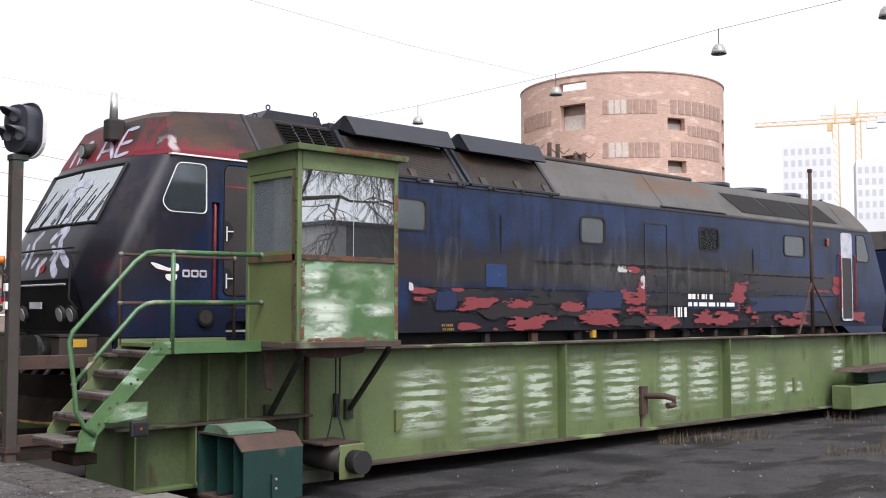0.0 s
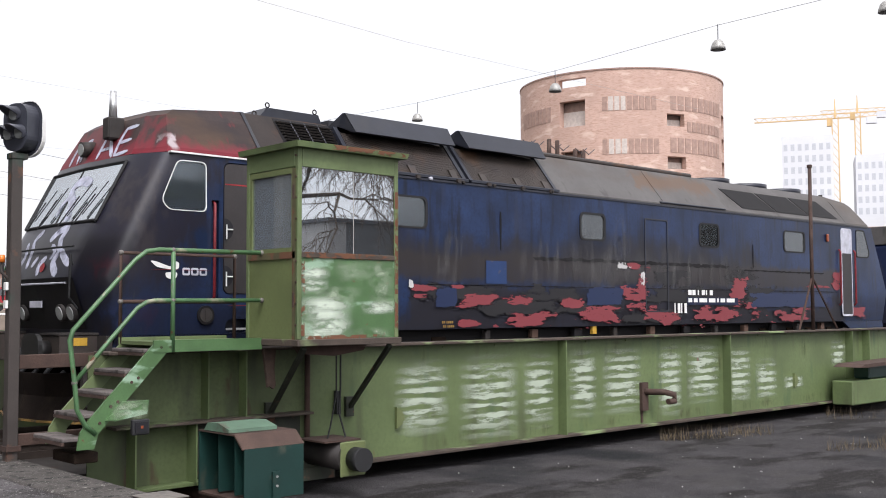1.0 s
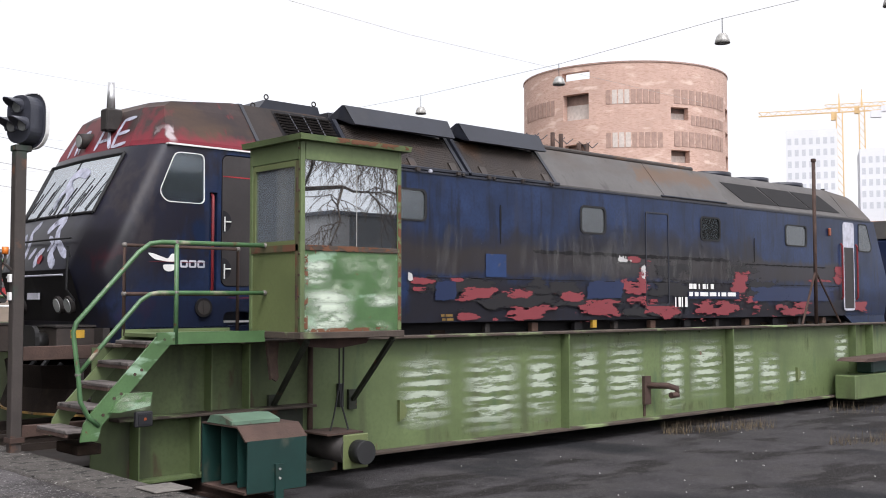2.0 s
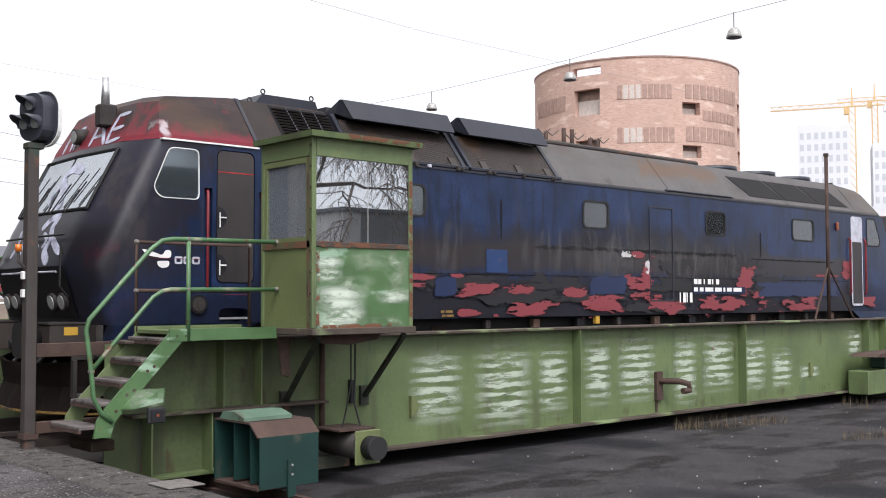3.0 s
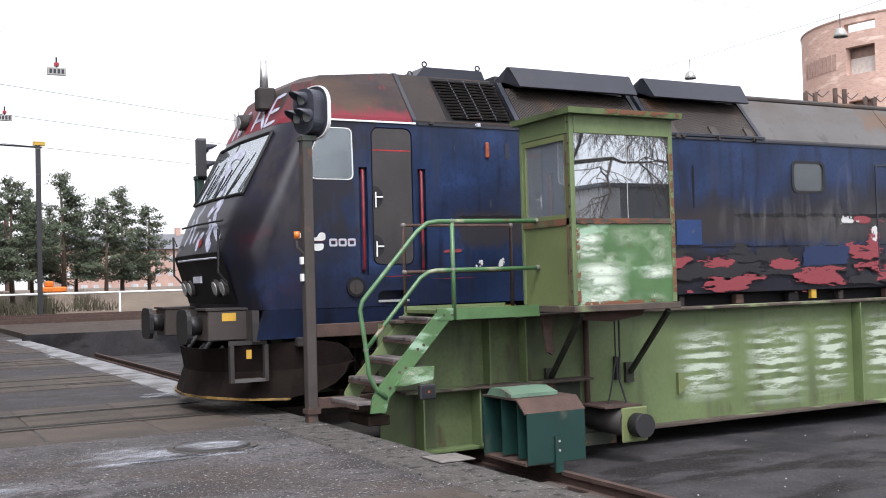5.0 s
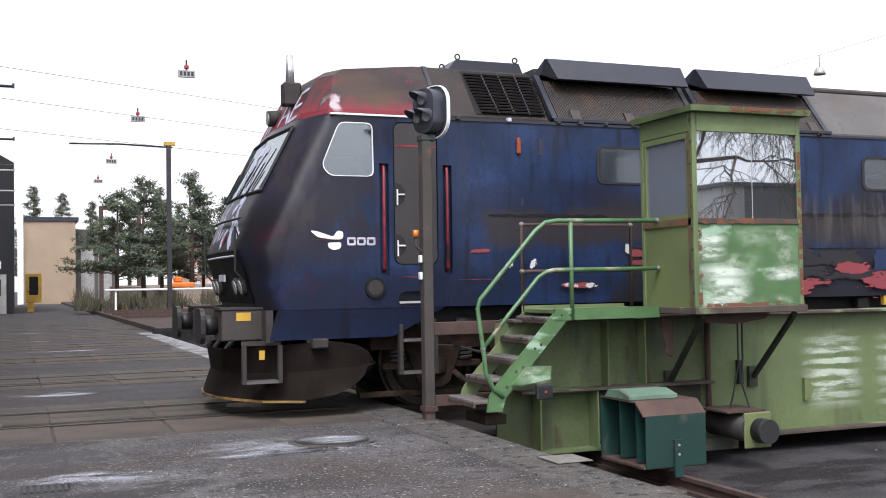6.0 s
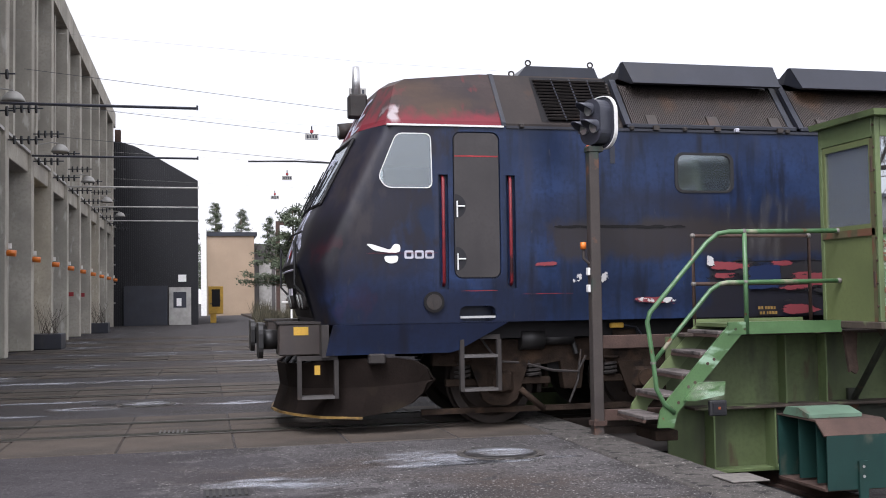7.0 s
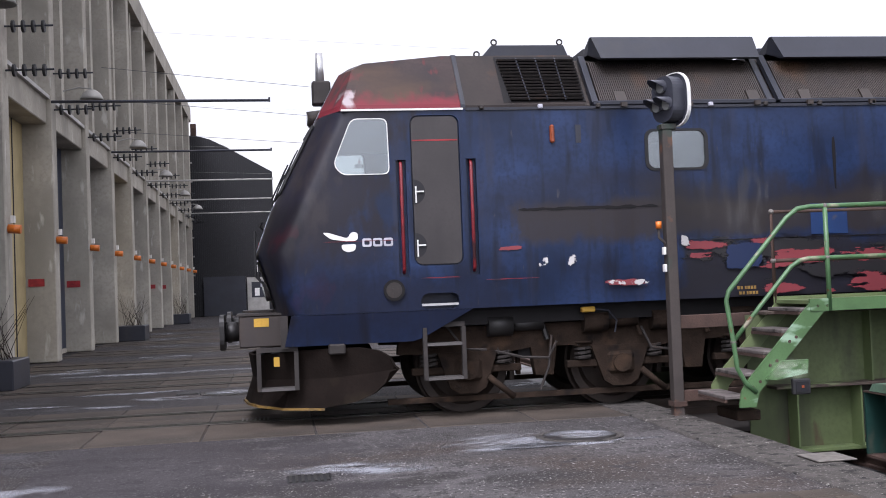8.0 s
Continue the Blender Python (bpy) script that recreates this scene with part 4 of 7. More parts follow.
    for (xa, ya), (xb, yb), a, b in zip(pl, pl[1:], low, low[1:]):
        for s in (-1, 1):
            v = [bm.verts.new((x + o, yy if s < 0 else -yy, z)) for (x, yy, z) in ((xa, ya, a - 0.025), (xb, yb, b - 0.025), (xb, yb, b + 0.0), (xa, ya, a + 0.0)) for o in (-0.075, -0.03)]
            for f in ((0, 2, 4, 6), (1, 3, 5, 7), (0, 1, 3, 2), (4, 5, 7, 6), (0, 1, 7, 6), (2, 3, 5, 4)):
                bm.faces.new([v[i] for i in f])
    part("cutting_edge", bm, M["dirtyyellow"], plow, "worn yellow cutting edge")

    def ladder(name, x0, x1, yy, z0, z1, steps):
        lad = part(name, box(B(), x0, x1, yy + 0.03, yy + 0.05, z1 - 0.05, z1), M["steel"], loco)
        for x in (x0, x1 - 0.045):
            part("side_bar", box(B(), x, x + 0.045, yy - 0.02, yy + 0.05, z0, z1 - 0.051), M["steel"], lad)
        for z in steps:
            part("tread", box(B(), x0 + 0.045, x1 - 0.045, yy - 0.03, yy + 0.16, z, z + 0.03), M["roofgrey"], lad)
    ladder("step_frame", 0.42, 0.86, -1.42, 0.40, 0.86, (0.40,))
    ladder("step_frame", 2.20, 2.67, -1.47, 0.43, 1.05, (0.43, 0.80))
    ladder("step_frame", 18.35, 18.80, -1.47, 0.43, 1.05, (0.43, 0.80))
    part("yellow_tag", box(B(), 0.60, 0.66, -1.452, -1.446, 0.66, 0.76), M["yellow"], loco)
    part("jacking_pad", box(B(), 1.18, 1.36, -1.53, -1.40, 0.76, 0.87, 0.015), M["steel"], loco)
    # underframe
    part("underframe", box(B(), 1.0, 20.0, -1.30, 1.30, 1.00, 1.185), M["grille"], loco)
    bm = B()
    box(bm, 7.7, 13.3, -1.42, 1.42, 0.35, 1.0, 0.12)
    part("fuel_tank", bm, M["bogie"], loco)
    for x0 in (2.73, 14.73):
        bogie = part("bogie", B(), M["bogie"], loco, "brown dusty three-axle bogie")
        bm = B()
        for s in (-1, 1):
            ya, yb = sorted((s * 1.02, s * 1.18))
            prism(bm, [(x0 - 0.75, 0.98), (x0 - 0.78, 0.70), (x0 + 0.35, 0.66), (x0 + 0.75, 0.72), (x0 + 1.2, 0.72), (x0 + 1.5, 0.64), (x0 + 2.1, 0.64), (x0 + 2.5, 0.72), (x0 + 3.0, 0.72), (x0 + 3.3, 0.66), (x0 + 4.3, 0.70), (x0 + 4.3, 0.98)], "y", ya, yb)
            for xc in (x0 + 0.88, x0 + 2.65):
                prism(bm, [(xc - 0.15, 0.72), (xc + 0.15, 0.72), (xc + 0.10, 0.40), (xc - 0.10, 0.40)], "y", ya, yb)
            box(bm, x0 - 0.9, x0 + 4.2, ya + 0.05, yb - 0.05, 0.15, 0.21)
        part("bogie_frame", bm, M["bogie"], bogie)
        for i in range(3):
            xc = x0 + 1.77 * i
            for s in (-1, 1):
                part("axle_box", box(B(), xc - 0.17, xc + 0.17, min(s * 1.0, s * 1.24), max(s * 1.0, s * 1.24), 0.36, 0.64, 0.05), M["bogie"], bogie)
                part("equaliser", box(B(), xc - 0.62, xc + 0.62, min(s * 1.06, s * 1.16), max(s * 1.06, s * 1.16), 0.46, 0.54, 0.01), M["bogie"], bogie)
                for d in (-0.42, 0.42):
                    bm = B()
                    turns = 30
                    tube(bm, [(xc + d + 0.085 * math.cos(a), s * 1.12 + 0.085 * math.sin(a), 0.54 + 0.0062 * k) for k, a in enumerate([2 * math.pi * q / 8 for q in range(turns)])], 0.019, 5)
                    part("coil_spring", bm, M["steel"], bogie)
                bm = B()
                tube(bm, [(xc + 0.22, s * 1.26, 0.42), (xc + 0.50, s * 1.27, 0.18)], 0.035, 8)
                part("damper", bm, M["bogie"], bogie)
        for xc in (x0 + 0.45, x0 + 1.55, x0 + 2.35, x0 + 3.3):
            bm = B()
            tube(bm, [(xc - 0.22, -1.22, 0.98), (xc + 0.06, -1.22, 0.98)], 0.125, 16)
            tube(bm, [(xc + 0.06, -1.22, 0.98), (xc + 0.42, -1.22, 0.98)], 0.075, 12)
            tube(bm, [(xc + 0.42, -1.22, 0.96), (xc + 0.46, -1.24, 0.80)], 0.03, 6)
            part("brake_cylinder", bm, M["buffer"] if xc < 4 else M["bogie"], bogie)
        for pts, r in (([(0.3, -1.30, 0.70), (0.6, -1.32, 0.62), (0.9, -1.31, 0.60), (1.0, -1.30, 0.78)], 0.016), ([(0.95, -1.28, 0.85), (0.9, -1.30, 0.5), (0.8, -1.28, 0.25)], 0.014),
                       ([(2.0, -1.28, 0.9), (2.1, -1.31, 0.66), (2.4, -1.31, 0.62)], 0.016), ([(-0.25, -1.28, 1.02), (-0.05, -1.30, 0.74), (0.20, -1.30, 0.72)], 0.014)):
            part("brake_pipe", tube(B(), [(x0 + x, y, z) for x, y, z in pts], r, 6), M["steel"], bogie)
        # brake beam hangers, pull rods and sand boxes
        for i in range(3):
            xc = x0 + 1.77 * i
            part("brake_block", prism(B(), [(xc + 0.50, 0.66), (xc + 0.58, 0.66), (xc + 0.60, 0.50), (xc + 0.585, 0.34), (xc + 0.53, 0.34), (xc + 0.545, 0.50)], "y", -0.90, -0.74), M["tyre"], bogie)
            part("brake_hanger", box(B(), xc + 0.60, xc + 0.65, -0.98, -0.90, 0.40, 0.95, 0.008), M["bogie"], bogie)
            part("spring_seat", tube(B(), [(xc - 0.42, -1.12, 0.735), (xc - 0.42, -1.12, 0.76)], 0.12, 14), M["bogie"], bogie)
            part("axle_cover", tube(B(), [(xc, -1.25, 0.50), (xc, -1.275, 0.50)], 0.105, 16), M["bogie"], bogie)
            part("pedestal", prism(B(), [(xc - 0.34, 0.70), (xc + 0.34, 0.70), (xc + 0.20, 0.30), (xc + 0.10, 0.24), (xc - 0.10, 0.24), (xc - 0.20, 0.30)], "y", -1.20, -1.14), M["bogie"], bogie)
        for xc in (x0 + 0.6, x0 + 2.4):
            part("transom", box(B(), xc, xc + 0.3, -1.1, 1.1, 0.6, 0.95), M["grille"], bogie)
    bm = B()
    box(bm, 4.0, 4.16, -1.42, -1.36, 1.09, 1.15, 0.01)
    part("cable_plug", bm, M["yellow"], loco, "yellow cable plug")
    bm = B()
    tube(bm, [(4.16, -1.39, 1.12), (4.32, -1.39, 1.10), (4.42, -1.36, 0.98), (4.40, -1.34, 0.85)], 0.010, 5)
    part("cable", bm, M["slate"], loco)
    for k in range(11):
        x = 6.8 + k * 1.05
        part("solebar_bracket", box(B(), x, x + 0.10 + 0.05 * (k % 3), -1.46, -1.36, 1.02, 1.16, 0.01), [M["steel"], M["rust"], M["grille"]][k % 3], loco)
    part("yellow_tag", box(B(), 9.32, 9.42, -1.50, -1.44, 1.06, 1.20), M["yellow"], loco)


def build_wheelset():
    """One axle with two wheels; turns about its own y axis."""
    bm = B()
    tube(bm, [(0, -1.0, 0), (0, 1.0, 0)], 0.09, 10)
    ws = new("wheelset", mesh_of("axle", bm, M["bogie"]))
    for s in (-1, 1):
        bm = B()
        prof = [(0.10, 0.84), (0.14, 0.88), (0.36, 0.80), (0.42, 0.87), (0.505, 0.87), (0.515, 0.76), (0.54, 0.745), (0.53, 0.71), (0.43, 0.715), (0.37, 0.76), (0.12, 0.70)]
        seg = 40
        rows = [[bm.verts.new((r * math.cos(a), s * yy, r * math.sin(a))) for r, yy in prof] for a in [2 * math.pi * k / seg for k in range(seg)]]
        for i in range(seg):
            u, v = rows[i], rows[(i + 1) % seg]
            for k in range(len(prof) - 1):
                bm.faces.new((u[k], u[k + 1], v[k + 1], v[k]))
        wheel = part("wheel", bm, M["tyre"], ws)
        bm = B()
        for k in range(6):
            a = math.pi * k / 3
            tube(bm, [(0.22 * math.cos(a), s * 0.85, 0.22 * math.sin(a)), (0.22 * math.cos(a), s * 0.875, 0.22 * math.sin(a))], 0.025, 6)
        part("hub_bolts", bm, M["bogie"], wheel)
    return ws


loco = thing("locomotive", "weathered navy blue diesel locomotive rolling off a transfer table", "locomotive", at=pose(4.78, 12.88, 0))
build_body(loco)
build_roof(loco)
build_face(loco)
build_side(loco)
build_under(loco)
first = build_wheelset()
WHEELS = []
for wx in (2.73, 4.50, 6.27, 14.73, 16.50, 18.27):
    w = first if not WHEELS else copy_thing(first, pose(wx, 0, 0.505))
    w.parent = loco
    w.matrix_basis = pose(wx, 0, 0.505)
    WHEELS.append((w, wx))


# ---------------------------------------------------------------- transfer table with its stairs, cabin and signals
M["green"] = material("green_paint", (0.112, 0.150, 0.062), 0.5, bump=0.08, bump_scale=9, vary=0.22, scale=1.4, spots=[
    ((0.135, 0.172, 0.078), 0.7, 0.52, 0.2, (0.5, 1, 1)), ((0.055, 0.060, 0.032), 1.2, 0.56, 0.2, (2.5, 1, 0.3)), (RUST, 5, 0.70, 0.05, (1.2, 1, 0.35)), ((0.07, 0.11, 0.05), 2.5, 0.6, 0.15, (1.5, 1, 0.4))])
# Darker copy of the green: shade below the platform, plus grime, in its colour.
M["greenshade"] = material("shaded_grimy_green", (0.084, 0.110, 0.045), 0.6, bump=0.1, bump_scale=9, vary=0.3, scale=1.6, spots=[((0.040, 0.044, 0.026), 1.5, 0.50, 0.2, (2.0, 1, 0.5)), ((0.06, 0.035, 0.022), 3.0, 0.60, 0.1, (1.6, 1, 0.4))])
M["greenfresh"] = material("fresh_green_paint", (0.070, 0.138, 0.054), 0.4, vary=0.2, scale=3, spots=[((0.26, 0.38, 0.27), 2.6, 0.57, 0.07, (0.7, 1, 1.6)), (RUST, 9, 0.68, 0.05, (1, 1, 1))])
M["olive"] = material("olive_panel", (0.125, 0.150, 0.060), 0.5, vary=0.15, scale=2, spots=[(RUST, 7, 0.68, 0.06, (1, 1, 0.4))])
M["rustflange"] = material("rusty_flange", (0.060, 0.044, 0.034), 0.8, bump=0.2, vary=0.3, scale=4, spots=[((0.17, 0.22, 0.10), 2.2, 0.56, 0.1, (0.6, 1, 1))])
M["rust"] = material("rusty_steel", (0.058, 0.033, 0.025), 0.85, bump=0.2, vary=0.3, scale=5)
M["teal"] = material("dark_teal_paint", (0.009, 0.034, 0.029), 0.45, vary=0.2, scale=3, spots=[((0.05, 0.06, 0.045), 4, 0.62, 0.1, (1, 1, 0.5))])
M["post"] = material("brown_post", (0.045, 0.036, 0.032), 0.7, vary=0.2, scale=4, spots=[((0.02, 0.05, 0.035), 2.5, 0.56, 0.1, (1, 1, 0.4)), (RUST, 5, 0.62, 0.1, (1, 1, 1))])
M["wood"] = material("weathered_tread", (0.115, 0.098, 0.092), 0.85, bump=0.3, vary=0.3, scale=8, spots=[((0.035, 0.03, 0.026), 6, 0.56, 0.1, (1, 1, 1))])
M["roller"] = worn_paint("rolled_white_paint", (0.48, 0.54, 0.43), band=0.135, cover=0.58, strong=0.78, grain=(1.0, 1.0, 7.0), noise_scale=2.2, border=3.5, crisp=7.0)
M["smear"] = worn_paint("smeared_white_paint", (0.60, 0.67, 0.56), cover=0.66, grain=(1.3, 1.0, 4.0), noise_scale=3.4, crisp=5.0, strong=0.88, border=2.6)
M["thinsmear"] = worn_paint("thin_white_paint", (0.44, 0.52, 0.38), cover=0.60, grain=(1.6, 1.0, 3.0), noise_scale=3.4, crisp=4.0, strong=0.62, border=2.6)
M["rustrun"] = worn_paint("rust_run", (0.075, 0.042, 0.022), 0.0, 0.50, 0.9, 0.55, False, (3.0, 1.0, 0.8), 4.0, 3.0, 2.6)
M["flake"] = worn_paint("flaking_rust", RUST, 0.0, 0.40, 0.9, 1.0, False, (3.0, 1.0, 5.0), 11.0, 2.5, 14.0)
M["pipe"] = material("green_pipe", (0.07, 0.15, 0.065), 0.4, vary=0.2, scale=6, spots=[((0.30, 0.27, 0.20), 4, 0.6, 0.1, (1, 1, 1)), (RUST, 9, 0.64, 0.06, (1, 1, 1))])
M["galv"] = material("grey_fitting", (0.34, 0.33, 0.31), 0.5, 0.2, vary=0.2)
M["dullgalv"] = material("dull_fitting", (0.17, 0.155, 0.14), 0.6, 0.2, vary=0.3, scale=20)
M["signal"] = material("signal_grey", (0.018, 0.018, 0.02), 0.5, vary=0.15)
M["signalhead"] = material("blue_grey_cast", (0.040, 0.042, 0.055), 0.4, vary=0.25, scale=6)
M["hutpane"] = glass("cabin_glass", (0.66, 0.70, 0.72), 9.5, 0.012, 0.02)
M["clearpane"] = glass("clear_glass", (0.90, 0.92, 0.92), 2.4, 0.02, 0.09)
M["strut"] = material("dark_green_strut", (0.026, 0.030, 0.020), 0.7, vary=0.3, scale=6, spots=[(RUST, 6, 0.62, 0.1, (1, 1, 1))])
M["palegreen"] = material("pale_green_lid", (0.11, 0.18, 0.125), 0.6, vary=0.2, scale=4, spots=[((0.08, 0.07, 0.05), 5, 0.6, 0.1, (1, 1, 1))])
M["cloth"] = material("brown_rag", (0.075, 0.048, 0.036), 0.95, bump=0.6, bump_scale=14, vary=0.4, scale=7)

WEB = 10.35


def girder(y, near):
    g = thing("transfer_table_girder", "long green riveted steel girder of a transfer table" if near else "far green steel girder of a transfer table", "girder", "girders of the transfer table")
    f = -1 if near else 1
    part("web", box(B(), 7.42, 27.2, y, y + 0.02, -0.36, 1.02), M["green"], g)
    part("web", box(B(), 4.76, 7.418, y, y + 0.02, -0.36, 1.02), M["greenshade"], g, "green end plate, platform shade in its darker paint, with rust stains")
    part("top_flange", box(B(), 4.90, 27.3, y - 0.17, y + 0.19, 1.021, 1.055, 0.006), M["rustflange"], g, "rusty top flange")
    part("bottom_flange", box(B(), 6.9, 27.3, y - 0.15, y + 0.17, -0.40, -0.361, 0.006), M["rustflange"], g, "rusty bottom flange")
    if not near:
        return g
    part("bottom_flange", box(B(), 4.80, 6.88, y - 0.15, y + 0.17, -0.40, -0.361, 0.006), M["green"], g)
    part("mid_flange", box(B(), 4.95, 7.40, y - 0.24, y - 0.001, 0.265, 0.295, 0.005), M["rustflange"], g, "rusty shelf flange")
    for x in (6.05, 6.53):
        part("stiffener", box(B(), x, x + 0.018, y - 0.15, y - 0.001, 0.297, 1.019), M["green"], g)
    for x in (5.18, 5.88):
        part("stiffener", box(B(), x, x + 0.018, y - 0.20, y - 0.001, -0.36, 0.263), M["green"], g)
    for x in (12.0, 16.42, 21.0, 21.75):
        part("stiffener", box(B(), x, x + 0.02, y - 0.16, y - 0.001, -0.36, 1.019), M["green"], g)
        part("stiffener_edge", box(B(), x + 0.021, x + 0.07, y - 0.02, y - 0.0015, -0.36, 1.018), M["olive"], g)
    bm = B()
    tube(bm, [(7.43, y - 0.06, -0.25), (7.43, y - 0.06, 1.0)], 0.035, 8)
    part("conduit", bm, M["rust"], g, "rusty vertical conduit")
    # Dark sheet on the web in place of the shaded hollow behind the guard.
    part("wheel_bay", box(B(), 5.93, 7.36, y - 0.012, y - 0.003, -0.35, 0.262), M["strut"], g, "dark sheet standing for the shaded hollow behind the wheel guard")
    for x in (8.9, 18.9):
        bm = B()
        prism(bm, [(x - 0.07, -0.03), (x - 0.07, 0.24), (x + 0.02, 0.19), (x + 0.06, 0.10), (x + 0.02, 0.02)], "y", y - 0.05, y - 0.001)
        part("lug", bm, M["olive"], g)
    bm = B()
    tube(bm, [(14.05, y - 0.02, 0.15), (14.25, y - 0.30, 0.15), (14.42, y - 0.36, 0.10), (14.40, y - 0.38, 0.0), (14.25, y - 0.36, 0.0)], 0.05, 8)
    box(bm, 13.98, 14.14, y - 0.06, y - 0.002, -0.15, 0.30)
    part("towing_hook", bm, M["rust"], g, "rusty towing hook")
    bm = B()
    box(bm, 14.0, 14.05, y - 0.02, y - 0.002, -0.34, -0.15)
    part("rust_run", bm, M["rust"], g)
    return g


table = girder(WEB, True)
for k, (x, w, h) in enumerate([(8.2, 0.10, 0.5), (9.3, 0.06, 0.3), (10.6, 0.12, 0.35), (12.15, 0.10, 0.7), (13.4, 0.08, 0.3), (14.9, 0.10, 0.45), (16.3, 0.10, 0.8), (17.9, 0.08, 0.4), (19.3, 0.14, 0.5)]):
    part("rust_run", coat(x - w, x + w, WEB - 0.0055 - 0.0001 * k, 1.0 - h, 1.02), M["rustrun"], table, "thin rust run below the flange")
for k, (x, w) in enumerate([(8.0, 0.5), (9.9, 0.7), (11.6, 0.5), (13.2, 0.8), (15.4, 0.7), (17.6, 0.9), (19.6, 0.6)]):
    part("dirt_band", coat(x - w, x + w, WEB - 0.0065 - 0.0001 * k, -0.36, -0.16), M["rustrun"], table, "rusty dirt above the lower flange")
girder(15.41, False)
for k, (x0, x1, z0, z1) in enumerate([(8.86, 9.74, -0.14, 0.80), (10.0, 11.1, -0.31, 0.84), (11.28, 11.86, -0.21, 0.8), (12.29, 12.86, -0.14, 0.85), (13.07, 14.0, -0.15, 0.87), (14.53, 15.12, -0.27, 0.87),
                                      (15.34, 16.25, -0.11, 0.85), (16.59, 17.29, -0.18, 0.77), (17.53, 18.21, -0.18, 0.53), (20.41, 20.95, 0.32, 0.82), (18.53, 19.2, -0.05, 0.17)]):
    part("painted_out_patch", coat(x0 - 0.06, x1 + 0.06, WEB - 0.004, z0 - 0.05, z1 + 0.05), M["roller"], table, "white roller strokes over old writing")
for k in range(60):
    x = 7.7 + 0.33 * k
    bm = B()
    tube(bm, [(x, WEB - 0.014, 0.985), (x, WEB - 0.001, 0.985)], 0.018, 6)
    if k % 3 == 0:
        part("rivet", bm, M["olive"], table)
    else:
        bm.free()

# deck between the girders, with the rails it carries
deck = thing("transfer_table_deck", "dark steel deck with rails between two girders", "deck")
part("floor_plate", box(B(), 4.3, 27.2, 10.58, 15.2, -0.30, -0.20), M["steel"], deck)
for y in (12.16, 13.60):
    bm = B()
    box(bm, 4.25, 27.2, y - 0.035, y + 0.035, -0.045, 0.0)
    box(bm, 4.25, 27.2, y - 0.01, y + 0.01, -0.12, -0.045)
    box(bm, 4.25, 27.2, y - 0.07, y + 0.07, -0.2, -0.12)
    part("rail", bm, M["tyre"], deck)
for k in range(9):
    x = 4.9 + 2.75 * k
    part("cross_beam", box(B(), x, x + 0.2, 10.40, 15.39, -0.36, -0.305), M["steel"], deck)
# end gantry legs with wheels in the pit
for y in (9.0, 12.9, 16.6):
    for x in (6.05, 24.5):
        if y == 9.0 and x < 10:
            continue
        bm = B()
        box(bm, x - 0.3, x + 0.3, y - 0.4, y + 0.4, -0.44, -0.31, 0.02)
        part("wheel_housing", bm, M["green"], deck)

# stairs
stair = thing("access_stairs", "green steel stairs with worn treads and white paint smears", "stairs")
for y, nm in ((9.65, 1), (10.35, 0)):
    bm = B()
    lo, hi = (4.32, 0.13), (5.30, 1.15)
    prism(bm, [(4.33, 0.17), (4.36, 0.33), (4.42, 0.42), (5.13, 1.17), (5.34, 1.17), (5.34, 1.06), (5.24, 1.05), (4.54, 0.31), (4.50, 0.17)], "y", y - 0.012, y + 0.012)
    part("stringer", bm, M["greenfresh"] if nm else M["green"], stair)
    if nm:
        for (x, z) in ((4.47, 0.36), (4.55, 0.41), (4.66, 0.56), (4.73, 0.60), (4.87, 0.78), (4.94, 0.82), (5.18, 1.11), (5.28, 1.11)):
            part("bolt", tube(B(), [(x, y - 0.02, z), (x, y - 0.011, z)], 0.016, 6), M["rust"], stair)
        part("white_smear", prism(B(), [(4.60, 0.43), (4.70, 0.42), (5.02, 0.47), (5.04, 0.60), (4.76, 0.60)], "y", y - 0.05, y - 0.014), M["greenfresh"], stair, "green plate smeared with white paint")
        part("white_smear", box(B(), 4.62, 5.04, y - 0.055, y - 0.052, 0.42, 0.62), M["thinsmear"], stair)
for x, z in ((4.20, 0.25), (4.40, 0.46), (4.61, 0.66), (4.81, 0.86), (5.00, 1.06)):
    part("tread", box(B(), x, x + 0.24, 9.664, 10.336, z, z + 0.035, 0.006), M["wood"], stair, "worn grey step tread")
for x, z in ((4.20, 0.25), (4.40, 0.46), (4.61, 0.66), (4.81, 0.86), (5.00, 1.06)):
    part("tread_nosing", box(B(), x - 0.006, x + 0.02, 9.668, 10.332, z - 0.03, z - 0.001), M["rust"], stair, "rusty steel nosing")
part("foot_beam", box(B(), 4.38, 4.62, 9.80, 10.30, 0.02, 0.12, 0.01), M["bogie"], stair, "dark beam under the lowest step")
bm = B()
box(bm, 5.10, 6.36, 9.63, 9.66, 1.06, 1.18)
plat = part("platform_edge", bm, M["greenfresh"], stair, "green platform edge with white scuffs")
part("platform", box(B(), 5.10, 6.36, 9.662, 10.34, 1.13, 1.165), M["green"], stair)
part("platform_edge", box(B(), 5.08, 6.36, 10.342, 10.36, 1.07, 1.20), M["green"], stair)
# handrails: near one green, far one rusty with grey elbows
bm = B()
tube(bm, [(4.51, 9.64, 0.31), (4.40, 9.63, 0.40), (4.32, 9.63, 0.55), (4.30, 9.64, 0.80), (4.25, 9.65, 1.20), (4.28, 9.65, 1.29), (4.60, 9.65, 1.64), (4.90, 9.65, 1.97), (5.02, 9.65, 2.06), (5.15, 9.65, 2.08), (6.40, 9.65, 2.09)], 0.024, 8)
part("handrail", bm, M["pipe"], stair, "green tubular handrail, paint worn")
bm = B()
